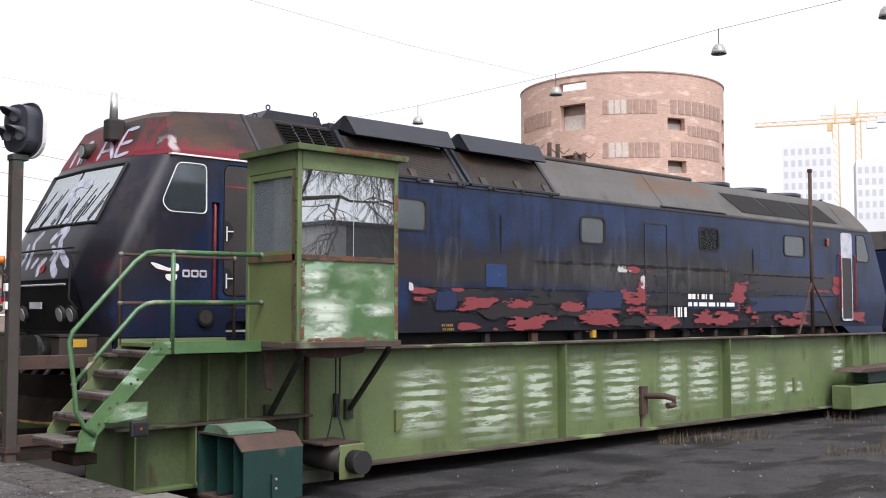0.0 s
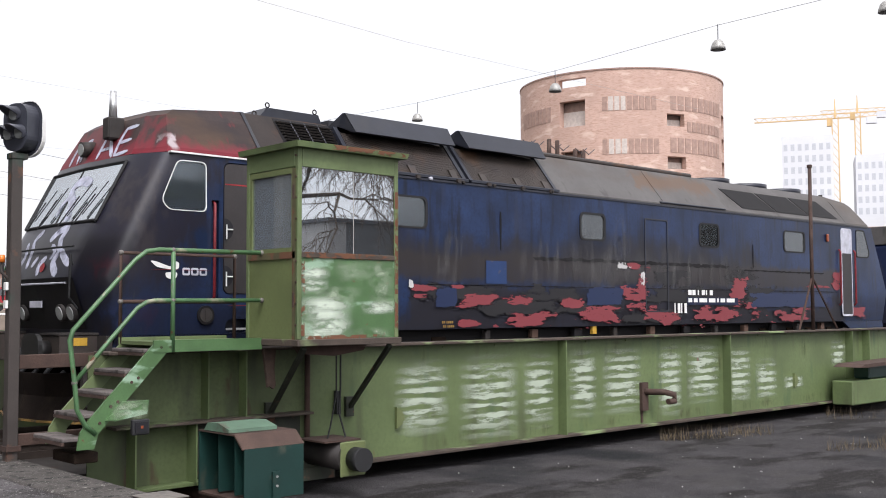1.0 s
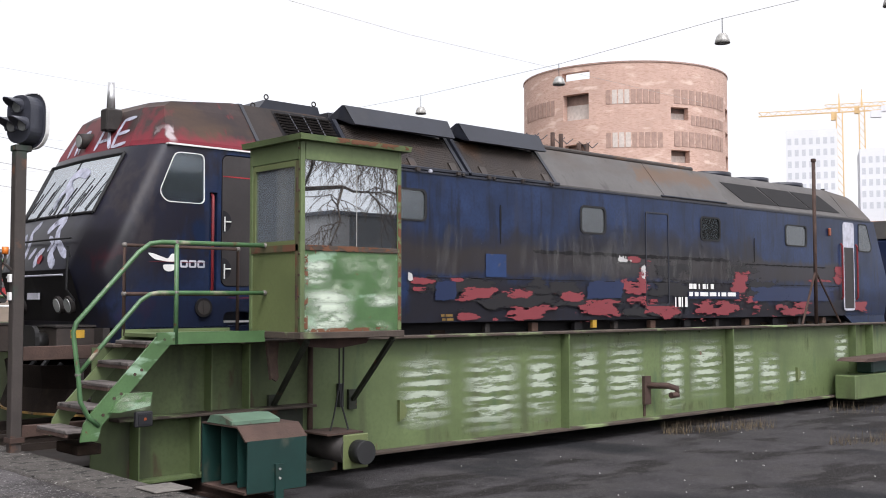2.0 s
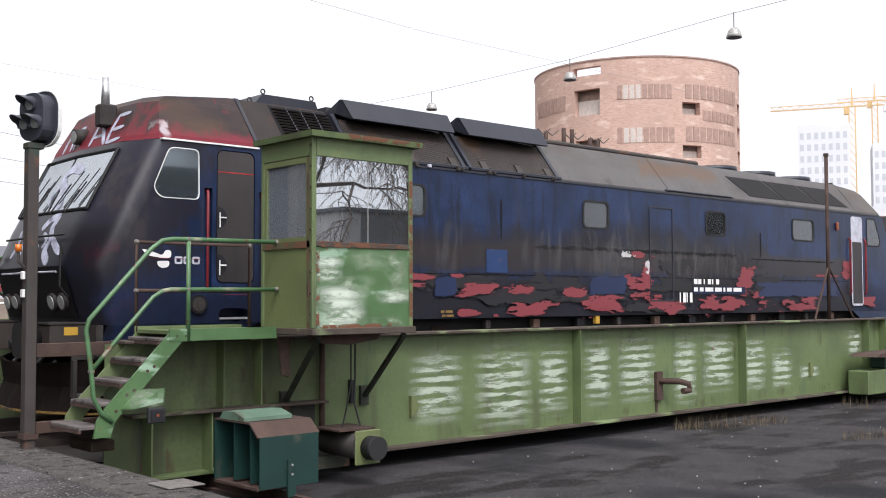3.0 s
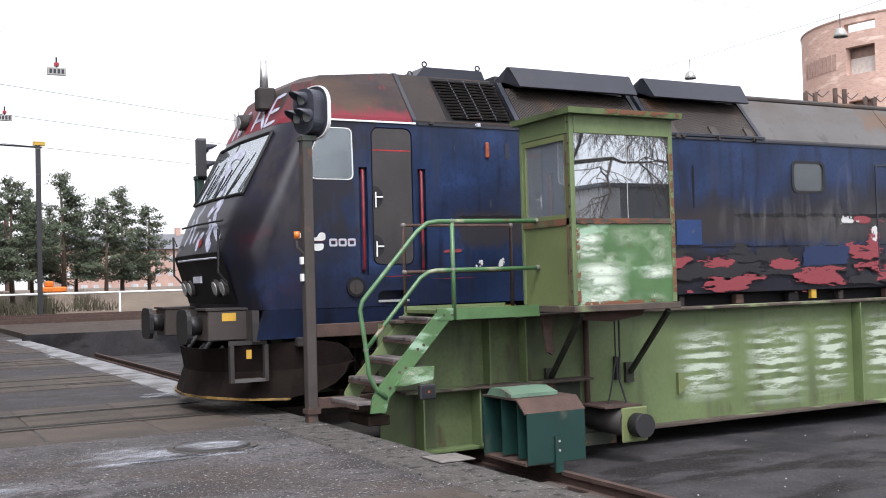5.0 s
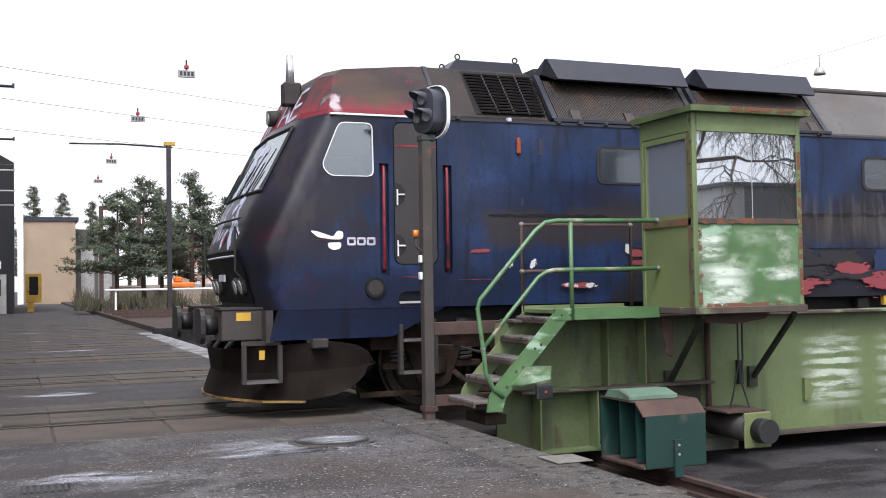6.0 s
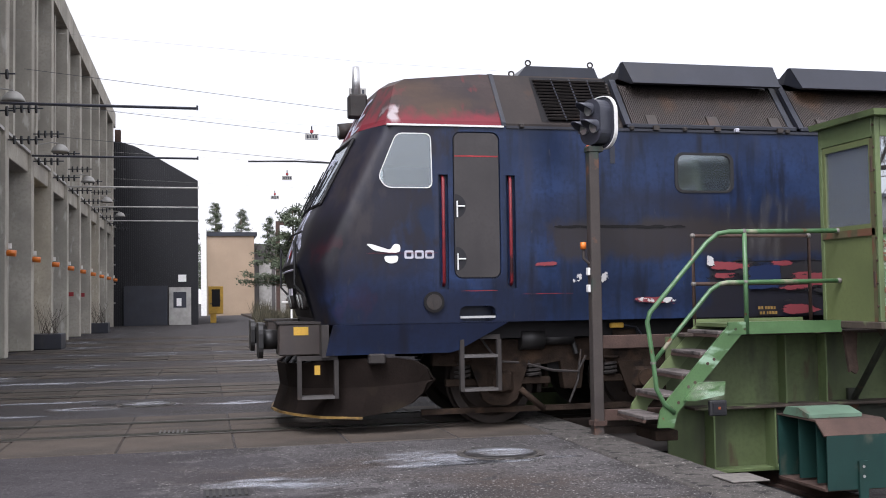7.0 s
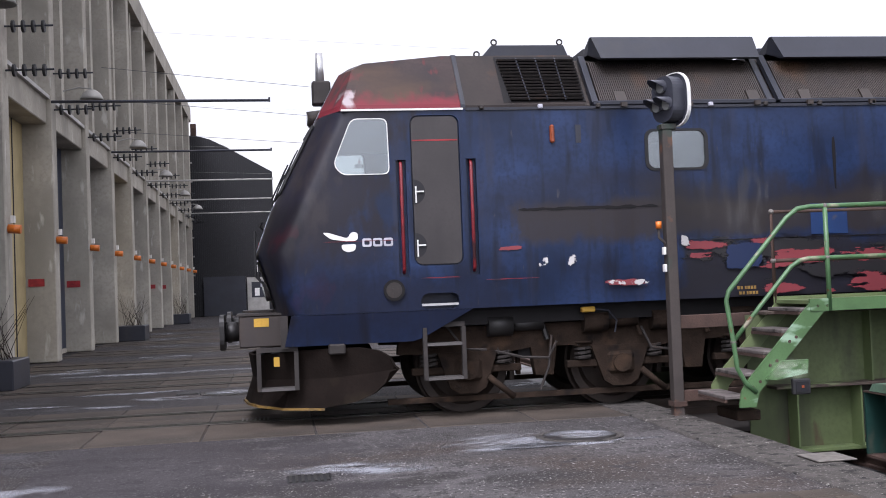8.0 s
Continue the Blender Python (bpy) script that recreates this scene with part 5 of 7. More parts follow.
tube(bm, [(4.30, 9.65, 0.80), (4.60, 9.65, 1.14), (4.93, 9.65, 1.50), (5.03, 9.65, 1.56), (5.12, 9.65, 1.575), (6.40, 9.65, 1.58)], 0.022, 8)
part("handrail", bm, M["pipe"], stair)
bm = B()
tube(bm, [(5.31, 9.645, 1.06), (5.31, 9.645, 2.08)], 0.024, 8)
part("rail_post", bm, M["pipe"], stair)
bm = B()
tube(bm, [(5.10, 10.36, 1.10), (5.10, 10.36, 2.08), (6.47, 10.36, 2.08), (6.47, 10.36, 1.10)], 0.022, 8)
part("handrail", bm, M["rust"], stair, "rusty tubular handrail")
bm = B()
tube(bm, [(5.10, 10.36, 1.57), (6.47, 10.36, 1.57)], 0.020, 8)
part("handrail", bm, M["rust"], stair)
for p in ((5.10, 10.36, 2.08), (6.47, 10.36, 2.08), (5.10, 10.36, 1.57), (5.31, 9.648, 2.08), (5.31, 9.648, 1.58), (4.30, 9.645, 0.80), (6.36, 9.65, 2.09), (6.36, 9.65, 1.58)):
    bm = B()
    bmesh.ops.create_icosphere(bm, subdivisions=2, radius=0.030, matrix=Matrix.Translation(p))
    part("fitting", bm, M["dullgalv"], stair)
lamp = part("step_lamp", box(B(), 4.86, 5.04, 9.58, 9.64, 0.27, 0.42, 0.01), M["signal"], stair, "small square lamp under the stairs")
part("lens", box(B(), 4.885, 5.015, 9.572, 9.579, 0.295, 0.395), M["recess"], lamp)
part("lamp_bulb", box(B(), 4.94, 4.965, 9.568, 9.5715, 0.335, 0.36), M["amber"], lamp)

# operator's cabin
M["flakeside"] = material("rusty_seam", (0.085, 0.075, 0.035), 0.8, vary=0.3, scale=6, spots=[(RUST, 7, 0.50, 0.06, (1, 1, 0.4))])
hut = thing("control_cabin", "small green operator cabin with large panes and rusty seams", "cabin")
X0, X1, Y0, Y1, Z0, Z1, ZS = 6.37, 7.74, 9.0, 9.97, 1.17, 3.16, 2.05
part("floor_frame", box(B(), X0 - 0.02, X1 + 0.02, Y0 - 0.03, Y1, Z0 - 0.07, Z0, 0.006), M["rustflange"], hut)
part("front_panel", box(B(), X0 + 0.06, X1 - 0.05, Y0 + 0.01, Y0 + 0.03, Z0 + 0.001, ZS - 0.03), M["greenfresh"], hut, "green front panel with white roller paint")
part("side_panel", box(B(), X0 + 0.01, X0 + 0.03, Y0 + 0.06, Y1 - 0.05, Z0 + 0.001, ZS - 0.03), M["olive"], hut)
part("side_panel", box(B(), X1 - 0.03, X1 - 0.01, Y0 + 0.06, Y1 - 0.05, Z0 + 0.001, ZS - 0.03), M["olive"], hut)
part("back_panel", box(B(), X0 + 0.06, X1 - 0.06, Y1 - 0.03, Y1 - 0.01, Z0 + 0.001, ZS - 0.03), M["olive"], hut)
for x in (X0, X1 - 0.055):
    for y in (Y0, Y1 - 0.055):
        part("corner_post", box(B(), x, x + 0.055, y, y + 0.055, Z0, Z1, 0.006), M["green"], hut)
for a, b, c, d in ((X0 + 0.056, X1 - 0.056, Y0 - 0.004, Y0 + 0.045), (X0 + 0.056, X1 - 0.056, Y1 - 0.045, Y1), (X0 - 0.004, X0 + 0.045, Y0 + 0.056, Y1 - 0.056), (X1 - 0.045, X1 + 0.004, Y0 + 0.056, Y1 - 0.056)):
    part("sill_rail", box(B(), a, b, c, d, ZS - 0.03, ZS + 0.025, 0.004), M["rustflange"], hut)
    part("head_rail", box(B(), a, b, c, d, 2.965, Z1, 0.004), M["green"], hut)
bm = B()
v = [bm.verts.new(p) for p in ((X0 - 0.06, Y0 - 0.08, Z1), (X1 + 0.07, Y0 - 0.08, Z1), (X1 + 0.07, Y1 + 0.06, Z1), (X0 - 0.06, Y1 + 0.06, Z1), (X0 - 0.07, Y0 - 0.09, Z1 + 0.06), (X1 + 0.08, Y0 - 0.09, Z1 + 0.06), (X1 + 0.08, Y1 + 0.07, Z1 + 0.06), (X0 - 0.07, Y1 + 0.07, Z1 + 0.06), ((X0 + X1) / 2, (Y0 + Y1) / 2, Z1 + 0.11))]
for f in ((3, 2, 1, 0), (0, 1, 5, 4), (1, 2, 6, 5), (2, 3, 7, 6), (3, 0, 4, 7), (4, 5, 8), (5, 6, 8), (6, 7, 8), (7, 4, 8)):
    bm.faces.new([v[i] for i in f])
roof = part("roof", bm, M["green"], hut, "green sheet roof with flaking rusty rim")
part("roof_rim", coat(X0 + 0.25, X1 + 0.07, Y0 - 0.0935, Z1 + 0.002, Z1 + 0.06), M["flake"], roof)
part("pane", box(B(), X0 + 0.06, X0 + 0.735, Y0 + 0.012, Y0 + 0.018, ZS + 0.026, 2.964), M["hutpane"], hut).visible_shadow = False
part("pane", box(B(), X0 + 0.745, X1 - 0.06, Y0 + 0.012, Y0 + 0.018, ZS + 0.026, 2.964), M["hutpane"], hut).visible_shadow = False
part("pane_joint", box(B(), X0 + 0.736, X0 + 0.744, Y0 + 0.010, Y0 + 0.020, ZS + 0.026, 2.964), M["galv"], hut)
part("pane", box(B(), X0 + 0.012, X0 + 0.018, Y0 + 0.10, Y1 - 0.10, ZS + 0.026, 2.90), M["clearpane"], hut).visible_shadow = False
part("pane", box(B(), X1 - 0.018, X1 - 0.012, Y0 + 0.06, Y1 - 0.06, ZS + 0.026, 2.964), M["clearpane"], hut).visible_shadow = False
part("pane", box(B(), X0 + 0.06, X1 - 0.06, Y1 - 0.018, Y1 - 0.012, ZS + 0.026, 2.964), M["clearpane"], hut).visible_shadow = False
part("door_frame", rim(B(), rrect(Y0 + 0.07, Y1 - 0.07, ZS + 0.03, 2.96, 0.02), rrect(Y0 + 0.115, Y1 - 0.115, ZS + 0.075, 2.90, 0.015), "x", X0 + 0.0, X0 + 0.03), M["olive"], hut)
part("control_desk", box(B(), X0 + 0.55, X1 - 0.08, Y0 + 0.10, Y0 + 0.55, Z0 + 0.01, 2.45, 0.02), M["signal"], hut)
part("heater_box", box(B(), X0 + 0.42, X0 + 0.9, Y1 - 0.28, Y1 - 0.06, 1.9, 2.55, 0.02), M["galv"], hut)
for k, (x0, x1, z0, z1, thin) in enumerate([(6.42, 6.74, 1.82, 1.90, 0), (6.43, 6.72, 1.66, 1.80, 0), (6.42, 7.06, 1.46, 1.60, 0), (6.44, 7.02, 1.38, 1.47, 0), (6.50, 7.06, 1.20, 1.40, 0), (6.46, 6.86, 1.16, 1.26, 0), (6.90, 7.20, 1.80, 1.98, 1),
                                        (7.22, 7.64, 1.80, 1.98, 1), (7.36, 7.64, 1.58, 1.84, 1), (7.26, 7.66, 1.45, 1.54, 0), (7.40, 7.68, 1.52, 1.60, 1), (7.18, 7.56, 1.17, 1.26, 1), (6.60, 7.20, 1.58, 1.70, 1)]):
    part("painted_out_patch", coat(x0 - 0.07, x1 + 0.07, Y0 + 0.008 - 0.0008 * k, z0 - 0.035, z1 + 0.035), M["thinsmear"] if thin else M["smear"], hut, "white roller paint")
part("white_edge", box(B(), X1 - 0.004, X1 + 0.006, Y0 + 0.02, Y0 + 0.05, 1.2, 1.8), M["white"], hut)
for x0, x1, z0, z1 in ((X0 + 0.05, X1 - 0.05, ZS - 0.035, ZS + 0.03), (X0 + 0.03, X1 - 0.03, Z0 - 0.01, Z0 + 0.04), (X0 + 0.04, X0 + 0.09, Z0, ZS), (X1 - 0.06, X1 - 0.01, Z0, 2.9)):
    part("rust_seam", coat(x0, x1, Y0 - 0.0065, z0, z1), M["flake"], hut, "rust breaking through along a seam")
for y0, z0, y1, z1 in ((Y0 + 0.04, ZS - 0.04, Y1 - 0.04, ZS + 0.03), (Y0 + 0.03, Z0, Y0 + 0.09, 2.95)):
    part("rust_seam", box(B(), X0 - 0.0065, X0 - 0.0055, y0, y1, z0, z1), M["flakeside"], hut, "rust breaking through along a seam")
for k in range(9):
    bm = B()
    z = Z0 + 0.15 + 0.22 * k
    tube(bm, [(X0 - 0.012, Y0 + 0.028, z), (X0, Y0 + 0.028, z)], 0.012, 6)
    part("bolt", bm, M["rust"], hut)
for x, z in ((X0 - 0.01, 2.62), (X0 - 0.01, 1.50)):
    part("hinge", box(B(), x, x + 0.03, Y0 + 0.05, Y0 + 0.09, z, z + 0.16, 0.006), M["rust"], hut)
for x in (6.44, 7.60):
    bm = B()
    tube(bm, [(x + 0.06, 9.06, 1.08), (x + 0.48, 10.30, 0.30)], 0.034, 4)
    box(bm, x + 0.42, x + 0.54, 10.30, 10.346, 0.18, 0.42)
    part("bracket", bm, M["strut"], hut, "dark diagonal support strut")
bm = B()
prism(bm, [(6.55, 1.095), (7.45, 1.095), (7.40, 1.03), (7.0, 0.98), (6.62, 1.01)], "y", 9.2, 9.35)
part("drip_tray", bm, M["rust"], hut)
bm = B()
prism(bm, [(6.44, 1.06), (6.60, 1.06), (6.58, 0.84), (6.60, 0.66), (6.57, 0.62), (6.51, 0.66), (6.50, 0.64), (6.47, 0.85)], "y", 9.72, 9.76)
tagged(part("hanging_rag", bm, M["cloth"]), "brown torn cloth hanging under the platform", "rag")

# drive: motor, cable, wheel guard
motor = thing("drive_motor", "black electric drive motor on a rusty mounting plate", "motor")
bm = B()
tube(bm, [(7.39, 9.18, -0.17), (7.39, 9.22, -0.17), (7.39, 9.34, -0.17)], 0.13, 20)
part("end_cap", bm, M["rubber"], motor)
part("mounting_plate", box(B(), 7.20, 7.55, 9.345, 9.37, -0.36, 0.02, 0.01), M["olive"], motor)
bm = B()
tube(bm, [(7.32, 9.37, -0.15), (7.25, 9.95, -0.12)], 0.16, 16)
part("motor_body", bm, M["steel"], motor)
bm = B()
box(bm, 7.0, 7.5, 9.85, 10.3, -0.44, -0.30)
part("mounting_frame", bm, M["strut"], motor)
part("cover_plate", box(B(), 7.02, 7.52, 9.40, 9.9, 0.02, 0.04), M["rust"], motor)
bm = B()
tube(bm, [(7.66, 9.95, 1.0), (7.62, 9.9, 0.55), (7.52, 9.8, 0.30), (7.46, 9.6, 0.05), (7.36, 9.55, 0.0)], 0.012, 6)
tube(bm, [(7.62, 9.98, 0.95), (7.56, 9.9, 0.5), (7.40, 9.8, 0.15), (7.2, 9.6, 0.02)], 0.010, 6)
part("cable", bm, M["rubber"], motor)
part("junction_plate", box(B(), 7.86, 7.92, 10.28, 10.345, 0.22, 0.50), M["signal"], motor)

guard = thing("wheel_guard", "dark teal steel wheel guard box beside the pit rail", "guard")
part("front_plate", box(B(), 5.62, 6.31, 8.80, 8.812, -0.36, 0.14), M["teal"], guard)
bm = B()
prism(bm, [(8.80, 0.141), (8.95, 0.27), (9.62, 0.27), (9.62, 0.255), (8.958, 0.255), (8.81, 0.128)], "x", 5.60, 6.32)
part("top_plate", bm, M["rust"], guard, "rusty folded top plate")
part("side_plate", prism(B(), [(8.813, -0.34), (8.813, 0.12), (8.96, 0.25), (9.6, 0.25), (9.6, -0.34)], "x", 6.295, 6.31), M["teal"], guard)
part("back_plate", box(B(), 5.60, 6.31, 9.60, 9.615, -0.34, 0.25), M["teal"], guard)
for y in (8.98, 9.28):
    part("rib", box(B(), 5.63, 5.95, y, y + 0.012, -0.32, 0.25), M["teal"], guard)
part("base_plate", box(B(), 5.60, 6.31, 8.813, 9.61, -0.37, -0.345), M["rust"], guard)
bm = B()
prism(bm, [(9.05, 0.275), (9.05, 0.31), (9.25, 0.36), (9.45, 0.35), (9.52, 0.275)], "x", 5.60, 6.16)
part("lid", bm, M["palegreen"], guard, "pale green loose lid")
part("rail_scraper", box(B(), 5.93, 6.02, 8.77, 8.798, -0.46, -0.10), M["teal"], guard)
for z in (-0.15, -0.24):
    bm = B()
    tube(bm, [(5.975, 8.762, z), (5.975, 8.77, z)], 0.014, 6)
    part("bolt", bm, M["galv"], guard)
bm = B()
tube(bm, [(6.05, 9.05, -0.20), (6.05, 9.45, -0.20)], 0.24, 20)
part("running_wheel", bm, M["tyre"], guard)

far_drive = thing("drive_motor", "green drive housing with a dark motor at the girder's end", "motor")
part("housing", box(B(), 20.05, 21.75, 9.75, 10.18, -0.42, 0.05, 0.02), M["green"], far_drive)
part("cover_plate", prism(B(), [(20.1, 0.32), (20.3, 0.38), (22.6, 0.42), (22.6, 0.36), (20.4, 0.31)], "y", 9.6, 10.17), M["rust"], far_drive)
part("gear_case", box(B(), 20.9, 22.5, 9.8, 10.15, 0.055, 0.35, 0.03), M["teal"], far_drive)
bm = B()
tube(bm, [(21.78, 9.95, -0.20), (22.5, 9.90, -0.20)], 0.22, 16)
part("motor_body", bm, M["rubber"], far_drive)

pole = thing("lamp_pole", "rusty steel pole with two braces on the girder", "pole")
bm = B()
tube(bm, [(19.59, 10.30, 1.056), (19.59, 10.30, 4.25)], 0.038, 8)
part("shaft", bm, M["rust"], pole)
for dx in (-0.55, 1.0):
    bm = B()
    tube(bm, [(19.59, 10.30, 2.1), (19.59 + dx, 10.30, 1.056)], 0.022, 6)
    part("brace", bm, M["rust"], pole)
part("pole_cap", box(B(), 19.545, 19.63, 10.26, 10.34, 4.251, 4.32, 0.01), M["rust"], pole)


def pill(hy, z0, z1, r):
    return rrect(-hy, hy, z0, z1, r, 6)


def signal_post(x, y, label, arms, turn=0, facing=0):
    s = thing("signal_post", label, "signal", "signals of the transfer table", at=pose(x, y, 0, 0, 0, turn))
    part("post", box(B(), -0.055, 0.055, -0.06, 0.06, -0.15 if arms else 0.0, 3.0, 0.008), M["post"] if arms else M["greenpost"], s)
    part("post_cap", box(B(), -0.065, 0.10, -0.07, 0.07, 2.99, 3.05, 0.006), M["post"] if arms else M["greenpost"], s)
    # the head turns on the post: casing, backboard with a pale edge, three hooded lamps
    shell = prism(B(), pill(0.17, 3.07, 3.55, 0.14), "x", -0.09, 0.06) if arms else prism(B(), pill(0.13, 3.01, 3.58, 0.04), "x", -0.09, 0.03)
    head = part("signal_head", shell, M["signalhead"] if arms else M["signal"], s, "grey cast signal head", at=pose(0.06 if arms else 0.0, 0, 0, 0, 0, facing))
    if arms:
        part("backboard", prism(B(), pill(0.225, 3.03, 3.59, 0.19), "x", 0.061, 0.085), M["signalhead"], head)
        part("rim", rim(B(), pill(0.232, 3.023, 3.597, 0.195), pill(0.222, 3.033, 3.587, 0.187), "x", 0.052, 0.095), M["white"], head, "pale edge of the backboard")
    for yy, z in ((0.0, 3.44), (-0.08, 3.25), (0.08, 3.25)) if arms else ((0.0, 3.44), (0.0, 3.20)):
        bm = B()
        seg = 14
        arc = [radians(-35 + 250 * k / seg) for k in range(seg + 1)]
        rows = []
        for rad, back, front in ((0.078, -0.088, -0.27), (0.070, -0.088, -0.27)):
            lo = [bm.verts.new((back, yy + rad * math.cos(a), z + rad * math.sin(a))) for a in arc]
            hi = [bm.verts.new((-0.13 + (front + 0.13) * max(0.0, math.sin(a)) ** 0.7, yy + rad * math.cos(a), z + rad * math.sin(a) - 0.012)) for a in arc]
            rows.append((lo, hi))
        for i in range(seg):
            for lo, hi in rows:
                f = bm.faces.new((lo[i], lo[i + 1], hi[i + 1], hi[i]))
                f.smooth = True
            bm.faces.new((rows[0][1][i], rows[0][1][i + 1], rows[1][1][i + 1], rows[1][1][i]))
        part("hood", bm, M["signalhead"], head)
        bm = B()
        tube(bm, [(-0.115, yy, z), (-0.088, yy, z)], 0.066, 16)
        part("lens", bm, M["lens"], head, "clouded glass signal lens")
    bm = B()
    tube(bm, [(-0.055, 0, 1.80), (-0.12, 0, 1.86), (-0.12, 0, 1.955)], 0.014, 6)
    beacon = part("beacon_bracket", bm, M["post"], s)
    bm = B()
    tube(bm, [(-0.12, 0, 1.956), (-0.12, 0, 2.03)], 0.032, 10)
    part("beacon", bm, M["orange"], beacon, "small orange beacon")
    for z in (1.68, 1.50):
        part("switch_box", box(B(), -0.086, -0.056, -0.03, 0.03, z, z + 0.08, 0.005), M["white"], s, "small white switch box")
    if arms:
        part("tie_beam", box(B(), 0.056, 1.0, -0.03, 0.03, 0.90, 1.04, 0.006), M["rust"], s)
        part("tie_beam", box(B(), 0.056, 1.0, -0.03, 0.03, 0.14, 0.26, 0.006), M["rust"], s)
        part("base_bracket", box(B(), -0.07, 0.075, -0.08, 0.08, 0.10, 0.15), M["rust"], s)
    return s


M["greenpost"] = material("dark_green_post", (0.014, 0.036, 0.026), 0.6, vary=0.25, scale=4, spots=[((0.03, 0.022, 0.018), 3, 0.6, 0.1, (1, 1, 0.5))])
signal_post(4.09, 10.62, "brown steel signal post with hooded lamps at the stairs", True, 0, 19)
signal_post(4.12, 14.9, "dark green signal post beyond the locomotive", False, 0, 172)
# stairs on the far girder
bm_st = copy_thing(stair, pose(0.0, 5.75, 0))
tagged(bm_st, "green steel stairs on the far side of the table", "stairs")


# ---------------------------------------------------------------- ground, pit, tracks
M["asphalt"] = material("old_asphalt", (0.042, 0.038, 0.041), 0.92, spec=0.15, bump=0.5, bump_scale=60, vary=0.3, scale=1.1, spots=[((0.030, 0.026, 0.026), 0.7, 0.52, 0.09, (0.6, 1, 1)), ((0.050, 0.036, 0.031), 0.9, 0.55, 0.14, (0.35, 1, 1)), ((0.036, 0.030, 0.029), 2.3, 0.54, 0.1, (0.7, 1, 1)), ((0.072, 0.070, 0.076), 1.9, 0.58, 0.15, (0.6, 1, 1)), ((0.19, 0.185, 0.18), 55, 0.58, 0.06, (1, 1, 1)), ((0.018, 0.017, 0.017), 22, 0.55, 0.08, (1, 1, 1)), ((0.14, 0.135, 0.13), 130, 0.60, 0.05, (1, 1, 1))])
M["pit"] = material("pit_asphalt", (0.041, 0.038, 0.040), 0.9, bump=0.7, bump_scale=40, vary=0.35, scale=1.6, spec=0.15, spots=[((0.042, 0.039, 0.039), 2.6, 0.52, 0.12, (0.4, 1, 1)), ((0.017, 0.015, 0.015), 1.7, 0.53, 0.07, (0.5, 1, 1)), ((0.075, 0.072, 0.07), 45, 0.60, 0.06, (1, 1, 1)), ((0.016, 0.016, 0.018), 0.5, 0.54, 0.1, (1, 0.5, 1)), ((0.16, 0.16, 0.16), 30, 0.70, 0.03, (1, 1, 1))])
M["kerb"] = material("pebbly_concrete", (0.074, 0.067, 0.062), 0.9, spec=0.2, bump=0.9, bump_scale=45, vary=0.3, scale=5, spots=[((0.105, 0.096, 0.088), 1.3, 0.54, 0.15, (1, 1, 1)), ((0.022, 0.021, 0.020), 9, 0.55, 0.1, (1, 1, 1)), ((0.24, 0.23, 0.21), 38, 0.62, 0.05, (1, 1, 1))])
M["slabs"] = material("concrete_slab", (0.076, 0.061, 0.050), 0.85, spec=0.2, bump=0.35, bump_scale=50, vary=0.2, scale=2.5, spots=[((0.036, 0.032, 0.029), 0.9, 0.50, 0.2, (0.5, 1, 1)), ((0.10, 0.092, 0.085), 40, 0.62, 0.06, (1, 1, 1))])
M["concrete"] = material("grey_concrete", (0.36, 0.335, 0.285), 0.85, bump=0.25, vary=0.25, scale=0.8, spots=[((0.26, 0.245, 0.21), 0.6, 0.56, 0.15, (1.5, 1.5, 0.35)), ((0.52, 0.50, 0.45), 3, 0.62, 0.1, (1.5, 1.5, 0.4))])
M["blueclad"] = material("dark_blue_panel", (0.022, 0.032, 0.06), 0.45, vary=0.15)
M["cream"] = material("cream_door", (0.42, 0.34, 0.18), 0.6, vary=0.12)
M["frost"] = worn_paint("dried_salt", (0.40, 0.41, 0.45), 0.0, 0.56, 0.8, 0.66, True, (1.2, 1.0, 2.6))
M["repair"] = material("worn_pale_asphalt", (0.078, 0.072, 0.073), 0.92, spec=0.15, bump=0.6, bump_scale=60, vary=0.35, scale=1.0, spots=[((0.040, 0.036, 0.036), 1.1, 0.54, 0.06, (0.6, 1, 1)), ((0.060, 0.048, 0.043), 0.9, 0.54, 0.15, (0.5, 1, 1)), ((0.045, 0.041, 0.042), 4.5, 0.58, 0.05, (0.7, 1, 1)),
    ((0.030, 0.028, 0.028), 26, 0.57, 0.06, (1, 1, 1)), ((0.27, 0.26, 0.25), 34, 0.635, 0.03, (1, 1, 1)), ((0.20, 0.195, 0.19), 80, 0.62, 0.04, (1, 1, 1))], zones=[((0.040, 0.036, 0.040), -9.0, -0.9, -9.0, 9.0, 0.8, 0.65)])
M["ballast"] = material("brown_ballast", (0.060, 0.048, 0.041), 0.95, spec=0.1, bump=0.8, bump_scale=20, vary=0.35, scale=1.5, spots=[((0.10, 0.085, 0.075), 6, 0.58, 0.1, (1, 1, 1))])
M["palekerb"] = material("salted_kerb", (0.20, 0.20, 0.205), 0.85, bump=0.5, bump_scale=45, vary=0.3, scale=2.0, spots=[((0.09, 0.085, 0.082), 1.2, 0.54, 0.1, (1, 1, 1))])
M["mossdirt"] = worn_paint("moss_and_dirt_line", (0.020, 0.019, 0.012), 0.0, 0.72, 0.95, 0.9, False, (0.5, 1.0, 3.0), 6.0, 2.0, 3.0)
M["iron"] = material("cast_iron", (0.032, 0.029, 0.028), 0.6, 0.3, bump=0.3, bump_scale=80)
M["grass"] = material("dry_grass", (0.105, 0.078, 0.045), 0.9, vary=0.3, scale=20)

